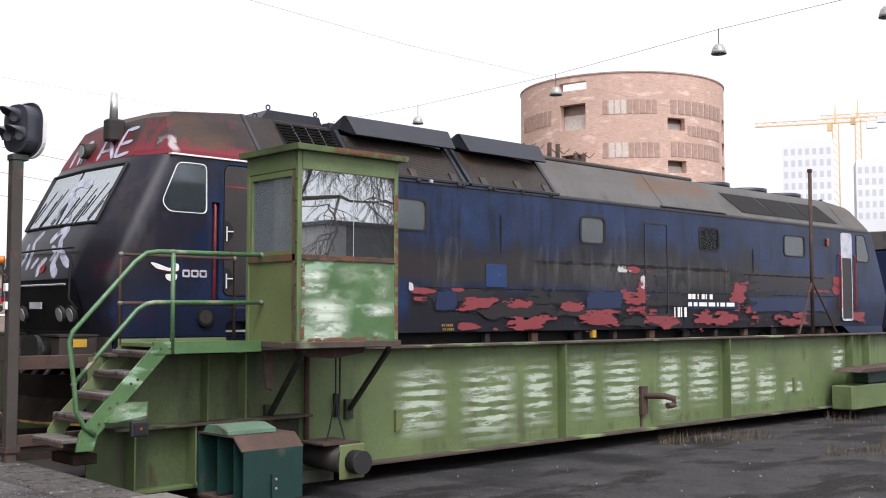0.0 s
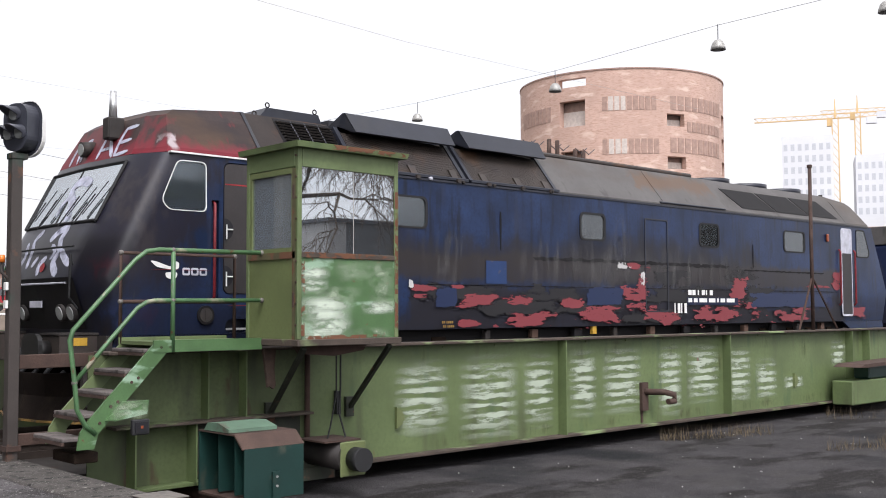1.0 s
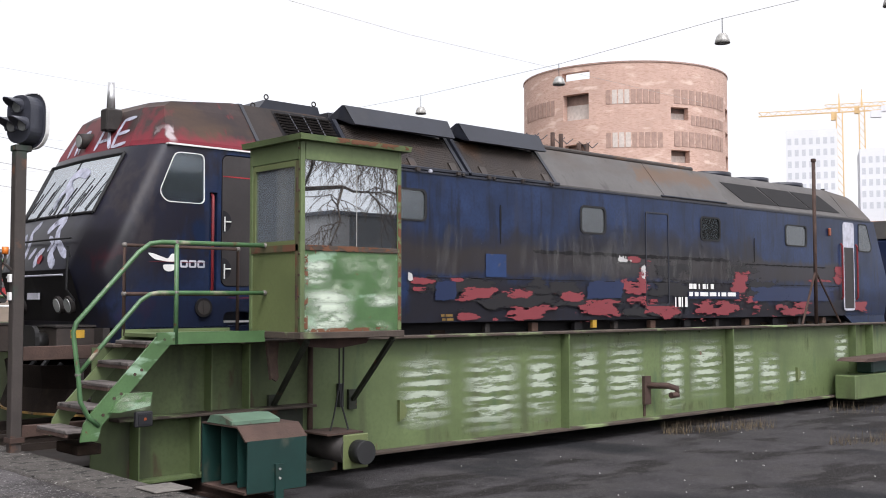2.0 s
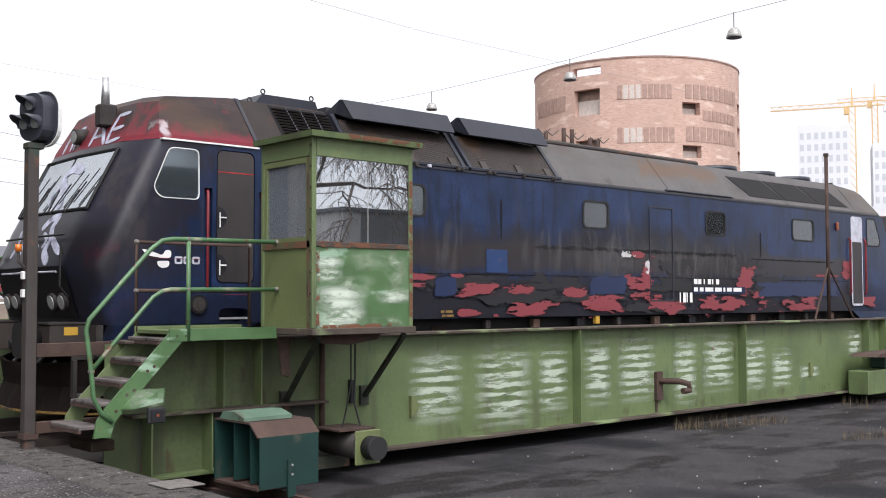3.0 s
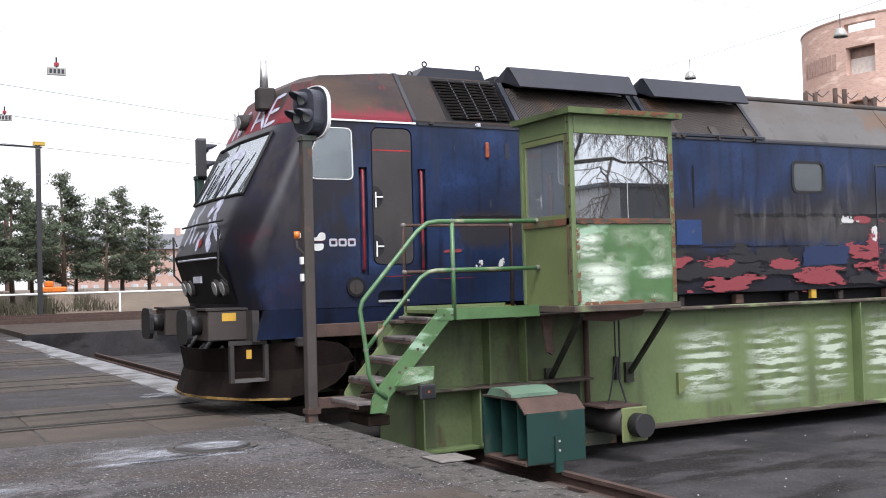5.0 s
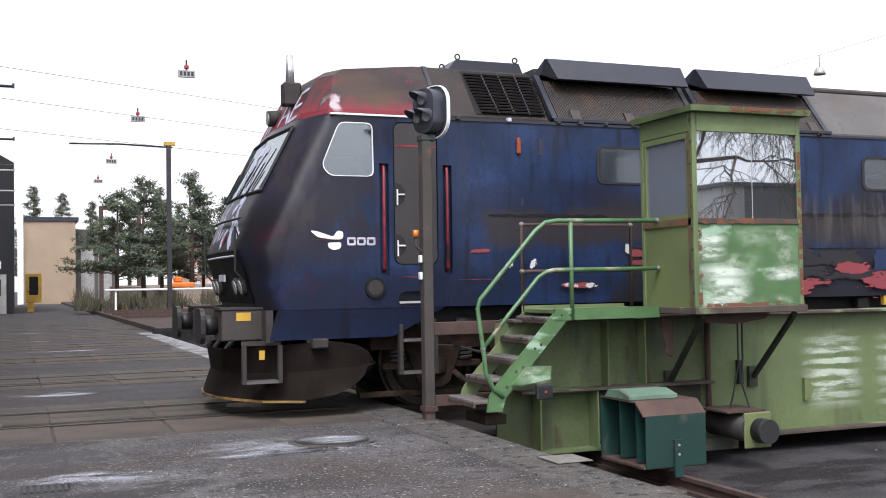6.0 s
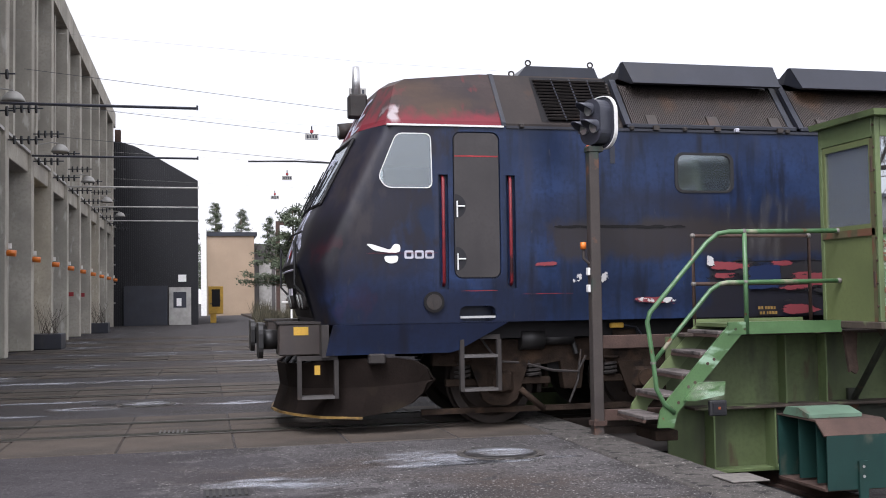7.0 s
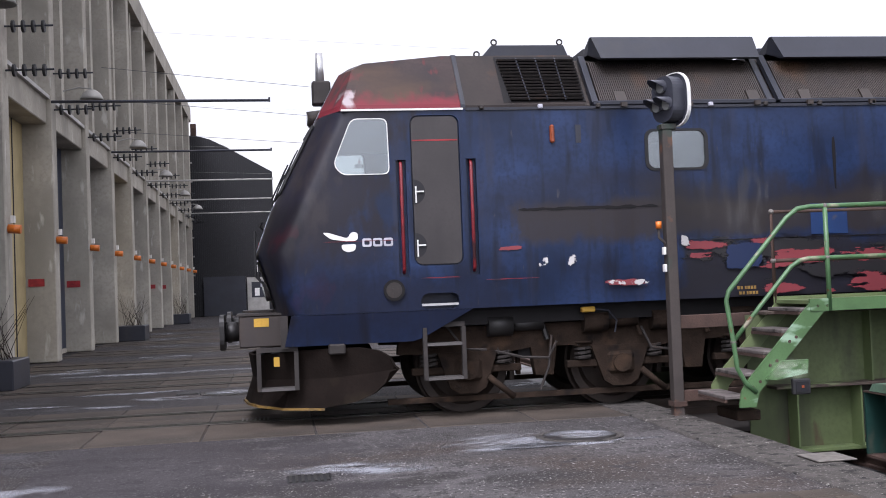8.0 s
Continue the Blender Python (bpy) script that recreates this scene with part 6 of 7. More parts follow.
PIT = -0.6
tagged(part("ground", box(B(), -260, 4.2, -160, 700, -0.9, -0.012), M["asphalt"]), "worn grey yard asphalt with darker repairs", "ground", "", "structure")
tagged(part("pit_floor", box(B(), 4.2, 26.9, -3, 34.2, -0.9, PIT), M["pit"]), "dark asphalt floor of the transfer pit", "ground", "", "structure")
tagged(part("ground", box(B(), 26.9, 500, -160, 700, -0.9, -0.02), M["asphalt"]), "grey yard ground beyond the pit", "ground", "", "structure")
tagged(part("ground", box(B(), 4.2, 26.9, 34.5, 700, -0.9, 0.16), M["ballast"]), "grey yard ground behind the pit's end", "ground", "", "structure")
tagged(part("ground", box(B(), 4.2, 26.9, -160, -3.0, -0.9, -0.02), M["asphalt"]), "grey yard ground before the pit", "ground", "", "structure")
tagged(part("pit_wall", box(B(), 4.0, 27.2, 34.2, 34.5, -0.9, 0.18), M["pit"]), "grey concrete wall closing the pit", "wall", "", "structure")
# kerb stones along the pit
kerb = thing("kerb", "pebbly concrete kerb along the edge of the pit", "kerb", kind="structure")
stone = mesh_of("kerb_stone", box(B(), -0.55, 0.0, 0.006, 1.794, -0.5, 0.0, 0.012), M["kerb"])
stone_pale = mesh_of("kerb_stone", box(B(), -0.55, 0.0, 0.006, 1.794, -0.5, 0.0, 0.012), M["palekerb"])
for k in range(22):
    o = new("kerb_stone", stone if k < 10 else stone_pale)
    o.parent, o.matrix_basis = kerb, pose(4.205, -4.0 + 1.8 * k, random.uniform(-0.004, 0.006), 0, 0, random.uniform(-0.15, 0.15))
o = part("kerb_stone", box(B(), 26.9, 27.3, -3, 34, -0.85, 0.0, 0.02), M["kerb"], kerb)
part("pit_face", box(B(), 4.19, 4.207, -3, 34.2, -0.6, -0.06), M["concrete"], kerb)
# pit rails, across the way of the locomotive
for x in (6.03, 24.5):
    bm = B()
    box(bm, x - 0.035, x + 0.035, -2.9, 34, PIT + 0.11, PIT + 0.15)
    box(bm, x - 0.01, x + 0.01, -2.9, 34, PIT + 0.03, PIT + 0.11)
    box(bm, x - 0.07, x + 0.07, -2.9, 34, PIT + 0.001, PIT + 0.03)
    tagged(part("pit_rail", bm, M["rust"]), "rusty running rail in the pit floor", "rail", "pit rails", "structure")

# yard tracks set in rows of slabs
tile = mesh_of("slab", box(B(), 0.008, 1.142, 0.008, 0.592, -0.09, 0.0, 0.008), M["slabs"])
tile_wide = mesh_of("slab", box(B(), 0.008, 1.142, 0.008, 1.262, -0.09, 0.0, 0.01), M["slabs"])
for n, yc in enumerate((12.88, 18.25, 23.6, 28.9, 34.2, 39.5, 44.8)):
    tr = thing("yard_track", "rails set flush between rows of concrete slabs", "track", "yard tracks", "structure")
    for y in (yc - 0.7175, yc + 0.7175):
        bm = B()
        box(bm, -6.0, 4.19, y - 0.036, y + 0.036, -0.06, 0.004)
        part("rail", bm, M["tyre"], tr)
        part("moss_line", box(B(), -5.1, 5.1, -0.001, 0.0, -0.17, 0.17), M["mossdirt"], tr, "dark moss and dirt along the rail", at=pose(-0.93, y + (0.10 if y < yc else -0.10), 0.0025, -90, 0, 0))
        part("flangeway", box(B(), -6.0, 4.19, y + (0.04 if y < yc else -0.09), y + (0.09 if y < yc else -0.04), -0.02, -0.008), M["rubber"], tr)
    for k in range(8):
        x = -5.4 + 1.15 * k
        for y, me in ((yc - 1.98, tile_wide if n == 0 else tile), (yc - 0.62, tile), (yc + 0.02, tile), (yc + 0.78, tile)):
            if y < yc - 1 and n:
                y = yc - 1.36
            o = new("slab", me)
            o.parent, o.matrix_basis = tr, pose(x, y, random.uniform(-0.007, 0.001), random.uniform(-0.2, 0.2), random.uniform(-0.15, 0.15), 0)

near = thing("yard_track", "rails set flush between rows of small concrete pavers", "track", "yard tracks", "structure")
for y in (4.18, 5.62):
    part("rail", box(B(), -3.0, 4.19, y - 0.036, y + 0.036, -0.06, 0.004), M["rust"], near)
paver = mesh_of("paver", box(B(), 0.006, 0.394, 0.006, 0.244, -0.09, 0.0, 0.010), M["slabs"])
for row, y in enumerate((4.24, 4.49, 4.74, 4.99, 5.24, 5.70, 5.95, 6.20, 6.45)):
    for k in range(13):
        o = new("paver", paver)
        o.parent, o.matrix_basis = near, pose(-1.1 + 0.4 * k + 0.2 * (row % 2), y, random.uniform(-0.010, 0.003), random.uniform(-0.8, 0.8), random.uniform(-0.6, 0.6), random.uniform(-0.8, 0.8))

# manholes, gratings, stains
def cover(x, y, r):
    m = thing("manhole_cover", "round cast iron manhole cover rimmed with dried salt", "manhole", "manhole covers", at=pose(x, y, 0))
    bm = B()
    tube(bm, [(0, 0, -0.06), (0, 0, 0.003)], r, 32)
    part("lid", bm, M["iron"], m)
    bm = B()
    for a, b in ((r + 0.012, r + 0.075),):
        rim(bm, [(b * math.cos(t), b * math.sin(t)) for t in [2 * math.pi * k / 32 for k in range(32)]], [(a * math.cos(t), a * math.sin(t)) for t in [2 * math.pi * k / 32 for k in range(32)]], "z", -0.06, 0.0)
    part("frame", bm, M["kerb"], m)
    bm = B()
    tube(bm, [(0, 0, 0.0035), (0, 0, 0.006)], r * 0.62, 24)
    part("concrete_infill", bm, M["kerb"], m)
    part("salt_crust", box(B(), -r, r, -0.001, 0.0, -r * 0.85, r * 0.85), M["frost"], m, "dried salt crust on the lid", at=pose(0, 0, 0.0085, -90, 0, 0))


cover(2.76, 9.71, 0.34)
cover(-0.75, 16.0, 0.34)


def grating(x, y):
    g = thing("drain_grating", "slotted iron drain grating in the asphalt", "grating", "drain gratings", at=pose(x, y, 0))
    part("frame", box(B(), -0.17, 0.17, -0.16, 0.16, -0.05, -0.006), M["rubber"], g)
    for k in range(7):
        part("bar", box(B(), -0.155 + 0.048 * k, -0.133 + 0.048 * k, -0.15, 0.15, -0.005, 0.004), M["iron"], g)


grating(0.20, 8.40)
grating(-0.29, 12.46)
grating(-1.35, 16.2)
for k, (x, y, w, d) in enumerate(((2.25, 9.65, 1.7, 1.0), (2.0, 9.5, 1.3, 0.8), (0.55, 8.75, 1.2, 0.6), (0.8, 8.6, 0.9, 0.5), (-2.2, 8.6, 1.2, 0.5), (-1.5, 15.6, 1.3, 0.6), (0.5, 15.8, 1.2, 0.7), (-3.4, 20.8, 1.6, 0.5), (-1.0, 20.9, 2.2, 0.5), (-4.2, 22.5, 1.6, 0.9), (-2.5, 26.2, 2.2, 0.5), (-3.2, 31.5, 2.0, 0.6), (-1.2, 32.0, 2.0, 0.5),
                                  (3.5, 14.9, 0.8, 0.6), (3.75, 19.0, 0.7, 3.0), (3.75, 25.0, 0.6, 4.0), (-3.6, 37.2, 1.8, 0.7), (-4.3, 42.0, 1.3, 1.0), (2.7, 9.3, 1.6, 0.3))):
    tagged(part("salt_stain", box(B(), -w / 2, w / 2, -0.002, 0.0, -d / 2, d / 2), M["frost"], at=pose(x, y, -0.008, -90, 0, 10 * math.sin(k * 2.1))), "pale dried salt stain on the asphalt", "stain", "stains", "structure")
tagged(part("asphalt_patch", box(B(), -3.6, 2.1, -0.0015, 0.0, -2.1, 2.1), M["repair"], at=pose(1.53, 8.79, -0.0105, -90, 0, 0)), "paler worn asphalt repair beside the kerb", "asphalt", "", "structure")
rnd = random.Random(31)
for k in range(34):
    y = 14.8 + 46 * (k / 34) ** 1.3
    w, d = rnd.uniform(0.8, 2.6), rnd.uniform(0.25, 0.7)
    tagged(part("salt_stain", box(B(), -w / 2, w / 2, -0.002, 0.0, -d / 2, d / 2), M["frost"], at=pose(rnd.uniform(-4.6, 1.2), y, -0.0075, -90, 0, rnd.uniform(-8, 8))), "pale dried salt stain on the asphalt", "stain", "stains", "structure")
tagged(part("steel_plate", box(B(), 4.0, 4.32, 7.55, 7.9, 0.004, 0.016, 0.004), M["dullgalv"], at=pose(0, 0, 0)), "loose thin steel plate on the kerb", "plate")


def crack(x, y, turn, length, seed, w=0.012):
    rr = random.Random(seed)
    pts = [Vector((x, y))]
    a = radians(turn)
    for _ in range(int(length / 0.12)):
        a += rr.gauss(0, 0.28)
        a += (radians(turn) - a) * 0.25
        pts.append(pts[-1] + Vector((math.cos(a), math.sin(a))) * 0.12)
    bm = ribbon([tuple(p) for p in pts], w * 0.6, lambda u, v, h: (u, v, -0.0115 + h * 0.6))
    tagged(part("crack", bm, M["rubber"]), "thin dark crack in the asphalt", "crack", "cracks in the asphalt", "structure")


for k, (x, y, a, l, w) in enumerate(((1.2, 10.5, -12, 2.4, 0.012), (0.2, 9.4, 30, 1.8, 0.010), (2.0, 8.4, 165, 2.6, 0.012), (3.62, 6.0, 91, 6.0, 0.02), (-1.0, 7.6, 8, 3.0, 0.012), (1.6, 9.2, 60, 1.4, 0.010), (-2.5, 9.9, -5, 3.4, 0.012),
                                     (-2.0, 15.5, 3, 4.5, 0.02), (-3.0, 20.9, -2, 5.0, 0.02), (0.6, 7.2, 80, 1.6, 0.012), (2.9, 8.0, 20, 0.8, 0.012), (3.3, 10.4, 100, 1.2, 0.012))):
    crack(x, y, a, l, 200 + k, w)


def blades(name, spots, label, seed, h=0.22):
    rnd = random.Random(seed)
    verts, faces = [], []
    for x, y, z, rad, n in spots:
        for _ in range(n):
            a, r = rnd.uniform(0, 6.28), rad * math.sqrt(rnd.random())
            px, py = x + r * math.cos(a), y + r * math.sin(a) * 0.6
            t, l, b = rnd.uniform(0, 6.28), h * rnd.uniform(0.4, 1.1), rnd.uniform(0.1, 0.9)
            dx, dy = math.cos(t), math.sin(t)
            i = len(verts)
            verts += [(px - dy * 0.004, py + dx * 0.004, z), (px + dy * 0.004, py - dx * 0.004, z), (px + dx * l * b, py + dy * l * b, z + l)]
            faces.append((i, i + 1, i + 2))
    me = bpy.data.meshes.new(name)
    me.from_pydata(verts, [], faces)
    me.materials.append(M["grass"])
    return tagged(new(name, me), label, "grass", "", "stuff")


blades("dry_grass", [(15.0, 9.75, PIT, 0.5, 110), (15.8, 9.5, PIT, 0.55, 130), (14.3, 9.9, PIT, 0.3, 80), (15.1, 7.5, PIT, 0.4, 60), (15.6, 7.1, PIT, 0.4, 60), (16.6, 7.3, PIT, 0.5, 80), (20.0, 9.6, PIT, 1.2, 110)], "tufts of dry brown grass in the pit", 3)
rnd = random.Random(8)
vs, fs = [], []
for k in range(170):
    x, y = rnd.uniform(4.6, 20), rnd.uniform(2.0, 10.0)
    s, i = rnd.uniform(0.005, 0.016), len(vs)
    vs += [(x - s, y - s, PIT), (x + s, y - s * 0.6, PIT), (x + s * 0.5, y + s, PIT), (x, y, PIT + s)]
    fs += [(i, i + 1, i + 3), (i + 1, i + 2, i + 3), (i + 2, i, i + 3)]
me = bpy.data.meshes.new("grit")
me.from_pydata(vs, [], fs)
me.materials.append(M["galv"])
tagged(new("grit", me), "loose pale grit on the pit floor", "grit", "", "stuff")

# ---------------------------------------------------------------- workshop hall with its row of doors
hall = thing("workshop_hall", "long grey concrete workshop hall with a row of tall doors", "building")
part("wall", box(B(), -22, -5.86, 6, 69.5, 0, 12.4), M["blueclad"], hall)
part("parapet", box(B(), -22, -5.1, 6, 69.6, 12.5, 13.4), M["concrete"], hall, "concrete parapet")
part("plinth", box(B(), -6.6, -5.76, 6, 69.5, 0.0, 0.12), M["concrete"], hall)
BAY = 4.6
for k in range(13):
    y = 12.2 + BAY * k
    part("pillar", box(B(), -5.88, -5.1, y, y + 0.50, 0.0, 12.49, 0.02), M["concrete"], hall, "rain-streaked concrete pillar")
    part("lintel", box(B(), -5.87, -5.22, y + 0.501, y + BAY - 0.001, 5.60, 6.28, 0.02), M["concrete"], hall)
    part("upper_fin", box(B(), -5.87, -5.30, y + 2.35, y + 2.72, 6.281, 12.49), M["concrete"], hall)
    door = part("door", box(B(), -5.855, -5.78, y + 0.505, y + BAY - 0.005, 0.13, 5.59), M["cream"] if k in (2, 5, 9) else M["blueclad"], hall, "tall folding workshop door, shut")
    for j in range(1, 4):
        part("door_joint", box(B(), -5.779, -5.76, y + 0.62 + j * 0.98, y + 0.66 + j * 0.98, 0.13, 5.59), M["slate"], door)
    for z in (7.2, 9.6):
        part("panel", box(B(), -5.855, -5.76, y + 0.7, y + 2.3, z, z + 2.0), M["concrete"] if (k + int(z)) % 3 == 0 else M["slate"], hall)
        part("panel", box(B(), -5.855, -5.76, y + 2.8, y + 4.5, z + 0.3, z + 2.1), M["slate"], hall)
    bm = B()
    tube(bm, [(-5.1, y + 0.2, 2.87), (-4.86, y + 0.2, 2.85)], 0.09, 10)
    beacon = part("beacon", bm, M["orange"], hall, "orange warning lamp on a pillar")
    part("beacon_box", box(B(), -5.14, -5.03, y + 0.4, y + 0.52, 3.0, 3.14), M["white"], hall)
    if k in (3, 4, 8, 9):
        part("warning_sign", box(B(), -5.72, -5.36, y - 0.015, y - 0.003, 1.78, 1.96), M["red"], hall, "small red warning sign")
    # insulators and lamp over the doors
    for z, x0 in ((6.85, -5.1), (5.98, -5.1)):
        rod = B()
        tube(rod, [(x0, y + 0.3, z), (x0 + 0.92, y + 0.3, z + 0.02)], 0.020, 6)
        bar = part("insulator", rod, M["slate"], hall)
        for j in range(4):
            bm = B()
            tube(bm, [(x0 + 0.14 + 0.19 * j, y + 0.3, z), (x0 + 0.19 + 0.19 * j, y + 0.3, z)], 0.12, 12)
            part("insulator_disc", bm, M["rubber"], bar)
    # a raking steel bracket over each lintel, and a bell lamp in every second bay
    part("lintel_rail", box(B(), -5.219, -5.13, y + 0.52, y + BAY - 0.02, 6.18, 6.27), M["galv"], hall, "pale steel rail along the lintel")
    if k % 2:
        bm = B()
        tube(bm, [(-5.2, y + 2.0, 6.75), (-4.8, y + 2.0, 6.84), (-4.5, y + 2.0, 6.80)], 0.02, 6)
        lamp = part("lamp_bracket", bm, M["galv"], hall)
        bm = B()
        prof = [(0.03, 0.22), (0.10, 0.21), (0.20, 0.14), (0.27, 0.03), (0.30, -0.05), (0.28, -0.05), (0.18, 0.08)]
        rows = [[bm.verts.new((-4.5 + r * math.cos(a), y + 2.0 + r * math.sin(a), 6.56 + h)) for r, h in prof] for a in [2 * math.pi * q / 18 for q in range(18)]]
        for i in range(18):
            for q in range(len(prof) - 1):
                bm.faces.new((rows[i][q], rows[i][q + 1], rows[(i + 1) % 18][q + 1], rows[(i + 1) % 18][q])).smooth = True
        part("wall_lamp", bm, M["galv"], lamp, "grey bell-shaped lamp shade on a bracket")
# contact bars over every second track
for k, y in enumerate((26.0, 35.2, 44.4, 53.6, 62.8)):
    bm = B()
    tube(bm, [(-5.1, y, 6.12), (0.0, y, 6.10)], 0.035, 6)
    box(bm, -0.05, 0.0, y - 0.03, y + 0.03, 6.06, 6.17)
    tagged(part("contact_bar", bm, M["galv"] if k > 1 else M["slate"]), "thin contact bar reaching out from the hall", "bar", "contact bars")
for k in range(5):
    bm = B()
    y = 14.0 + 9.2 * k
    tube(bm, [(-4.3, y, 7.2), (4, y + 1, 6.95), (14, y + 2, 6.9), (26, y + 3, 7.2)], 0.0035, 4)
    tagged(part("wire", bm, M["galv"]), "thin overhead wire across the yard", "wire", "overhead wires")
for k, (x, y) in enumerate(((-4.75, 18.9), (-4.8, 36.9), (-4.8, 55.0))):
    p = thing("planter", "dark planter box with bare shrubs by the hall", "planter", "planters by the hall", at=pose(x, y, -0.01))
    part("tub", box(B(), -0.45, 0.45, -0.6, 0.6, 0, 0.5, 0.02), M["slate"], p)
    bm = B()
    rr = random.Random(k)
    for j in range(26):
        a, b = (rr.uniform(-0.3, 0.3), rr.uniform(-0.45, 0.45)), (rr.uniform(-0.6, 0.6), rr.uniform(-0.8, 0.8))
        tube(bm, [(a[0], a[1], 0.45), ((a[0] + b[0]) / 2, (a[1] + b[1]) / 2, 0.9), (b[0], b[1], rr.uniform(1.1, 1.6))], 0.008, 3, 0.003)
    tagged(part("bare_shrub", bm, M["bogie"], p), kind="stuff")
for k, y in enumerate((37.9, 56.5)):
    p = thing("bench", "grey concrete bench by the hall wall", "bench", "benches by the hall", at=pose(-5.35, y, 0))
    part("seat", box(B(), -0.25, 0.25, -0.8, 0.8, 0.38, 0.45, 0.01), M["wood"], p)
    for s in (-0.6, 0.6):
        part("leg", box(B(), -0.2, 0.2, s - 0.06, s + 0.06, -0.012, 0.379), M["galv"], p)

# ---------------------------------------------------------------- black hall, kiosk door, shed
dark = thing("black_hall", "black corrugated hall with a sloping roof line", "building")
part("wall", prism(B(), [(-18, -0.01), (-18, 11.7), (-4.9, 11.7), (-4.0, 11.45), (-3.1, 11.0), (-0.05, 9.25), (-0.05, -0.01)], "y", 70, 95), M["black"], dark)
bm = B()
for k in range(44):
    x = -5.3 + 0.12 * k
    h = 11.6 if x < -4.6 else (11.5 + (x + 4.6) * -0.33 if x < -3.1 else 11.0 - (x + 3.1) * 0.575)
    box(bm, x, x + 0.05, 69.94, 70.001, 0.0, h)
part("corrugation", bm, M["black"], dark)
part("chimney", box(B(), -5.2, -4.85, 70.2, 70.8, 11.7, 12.5), M["rust"], dark)
bay = part("glazed_bay", box(B(), -4.6, -1.95, 69.3, 69.93, 0.0, 2.5), M["slate"], dark, "dark glazed entrance bay")
dr = part("door", box(B(), -1.88, -0.50, 69.80, 69.93, 0.0, 2.4), M["galv"], dark, "pale grey entrance door")
part("door_pane", box(B(), -1.6, -0.8, 69.78, 69.799, 1.1, 2.1), M["slate"], dr)
part("notice", box(B(), -1.4, -1.1, 69.77, 69.779, 1.2, 1.7), M["white"], dr)
part("notice_board", box(B(), -1.3, -0.8, 69.9, 69.93, 2.75, 3.2), M["white"], dark)
for k in range(8):
    part("ladder_rung", box(B(), -5.55, -5.1, 69.3, 69.4, 1.4 + 1.2 * k, 1.5 + 1.2 * k), M["galv"], dark)
booth = thing("ticket_post", "yellow post box with a dark opening", "post")
part("body", box(B(), 0.62, 1.62, 74.8, 75.2, 0.6, 2.5, 0.03), M["yellow"], booth)
part("opening", box(B(), 0.85, 1.40, 74.77, 74.799, 1.1, 2.3), M["grille"], booth)
part("leg", box(B(), 0.75, 1.15, 74.85, 75.15, -0.02, 0.599), M["yellow"], booth)
M["beige"] = material("beige_cladding", (0.36, 0.27, 0.19), 0.7, vary=0.1, scale=0.5)
shed = thing("corrugated_shed", "beige corrugated shed with a grey side wall", "building")
part("front_wall", box(B(), 0.8, 5.6, 112, 124, 0, 8.2), M["beige"], shed)
for k in range(24):
    part("rib", box(B(), 0.82 + 0.2 * k, 0.92 + 0.2 * k, 111.93, 111.999, 0.2, 8.1), M["beige"], shed)
part("side_wall", box(B(), 5.61, 9.6, 114, 126, 0, 7.5), M["roofgrey"], shed)
for k in range(2):
    part("door", box(B(), 6.2 + 1.7 * k, 7.5 + 1.7 * k, 113.9, 113.99, 0, 5.5), M["galv"], shed)
part("roof_edge", box(B(), 0.5, 5.9, 111.8, 124, 8.201, 8.6), M["slate"], shed)
part("downpipe", box(B(), 0.2, 0.75, 111.7, 112.2, 0, 9.2), M["white"], shed)
frame_gate = thing("gantry_frame", "rusty red steel portal beside the shed", "gantry")
for x in (7.9, 11.5):
    part("leg", box(B(), x - 0.2, x + 0.2, 109.8, 110.2, -0.02, 9.2), M["rust"], frame_gate)
part("beam", box(B(), 7.7, 11.7, 109.8, 110.2, 9.201, 9.6), M["rust"], frame_gate)

# ---------------------------------------------------------------- far side: embankment, barrier, works vehicles, houses
M["earth"] = material("brown_earth", (0.13, 0.10, 0.075), 0.95, vary=0.3, scale=0.3)
M["housebrick"] = material("pale_red_brick", (0.40, 0.26, 0.21), 0.85, vary=0.1, scale=0.5)
M["roofslate"] = material("slate_roof", (0.12, 0.12, 0.135), 0.7, vary=0.1)
bm = B()
prism(bm, [(62, 0.15), (66, 1.3), (90, 1.55), (150, 1.8), (150, 0.0), (62, 0.0)], "x", 9, 200)
tagged(part("embankment", bm, M["earth"]), "bare brown earth bank across the yard", "bank", "", "structure")
for y in (47, 52, 57):
    bm = B()
    box(bm, 4.3, 160, y, y + 0.08, 0.16, 0.30)
    box(bm, 4.3, 160, y + 1.43, y + 1.51, 0.16, 0.30)
    tagged(part("far_track", bm, M["rust"]), "rusty yard track beyond the pit", "track", "far tracks", "structure")
bm = B()
tube(bm, [(4.5, 60, 1.35), (60, 61, 1.35), (140, 62, 1.35)], 0.06, 8)
bar = tagged(part("barrier_pipe", bm, M["white"]), "long white pipe barrier across the yard", "barrier")
for k in range(18):
    part("support", box(B(), 5.0 + 7 * k, 5.1 + 7 * k, 60.05, 60.15, 0.1, 1.30), M["white"], bar)
cart = thing("works_trolley", "orange track trolley standing beyond the barrier", "trolley")
part("body", box(B(), 8.7, 10.2, 66, 67.2, 1.40, 1.75, 0.08), M["orange"], cart)
part("seat", box(B(), 9.0, 9.5, 66.2, 67.0, 1.751, 2.1, 0.08), M["orange"], cart)
for x in (8.95, 9.95):
    bm = B()
    tube(bm, [(x, 66.05, 1.42), (x, 67.15, 1.42)], 0.18, 12)
    part("wheel", bm, M["rubber"], cart)
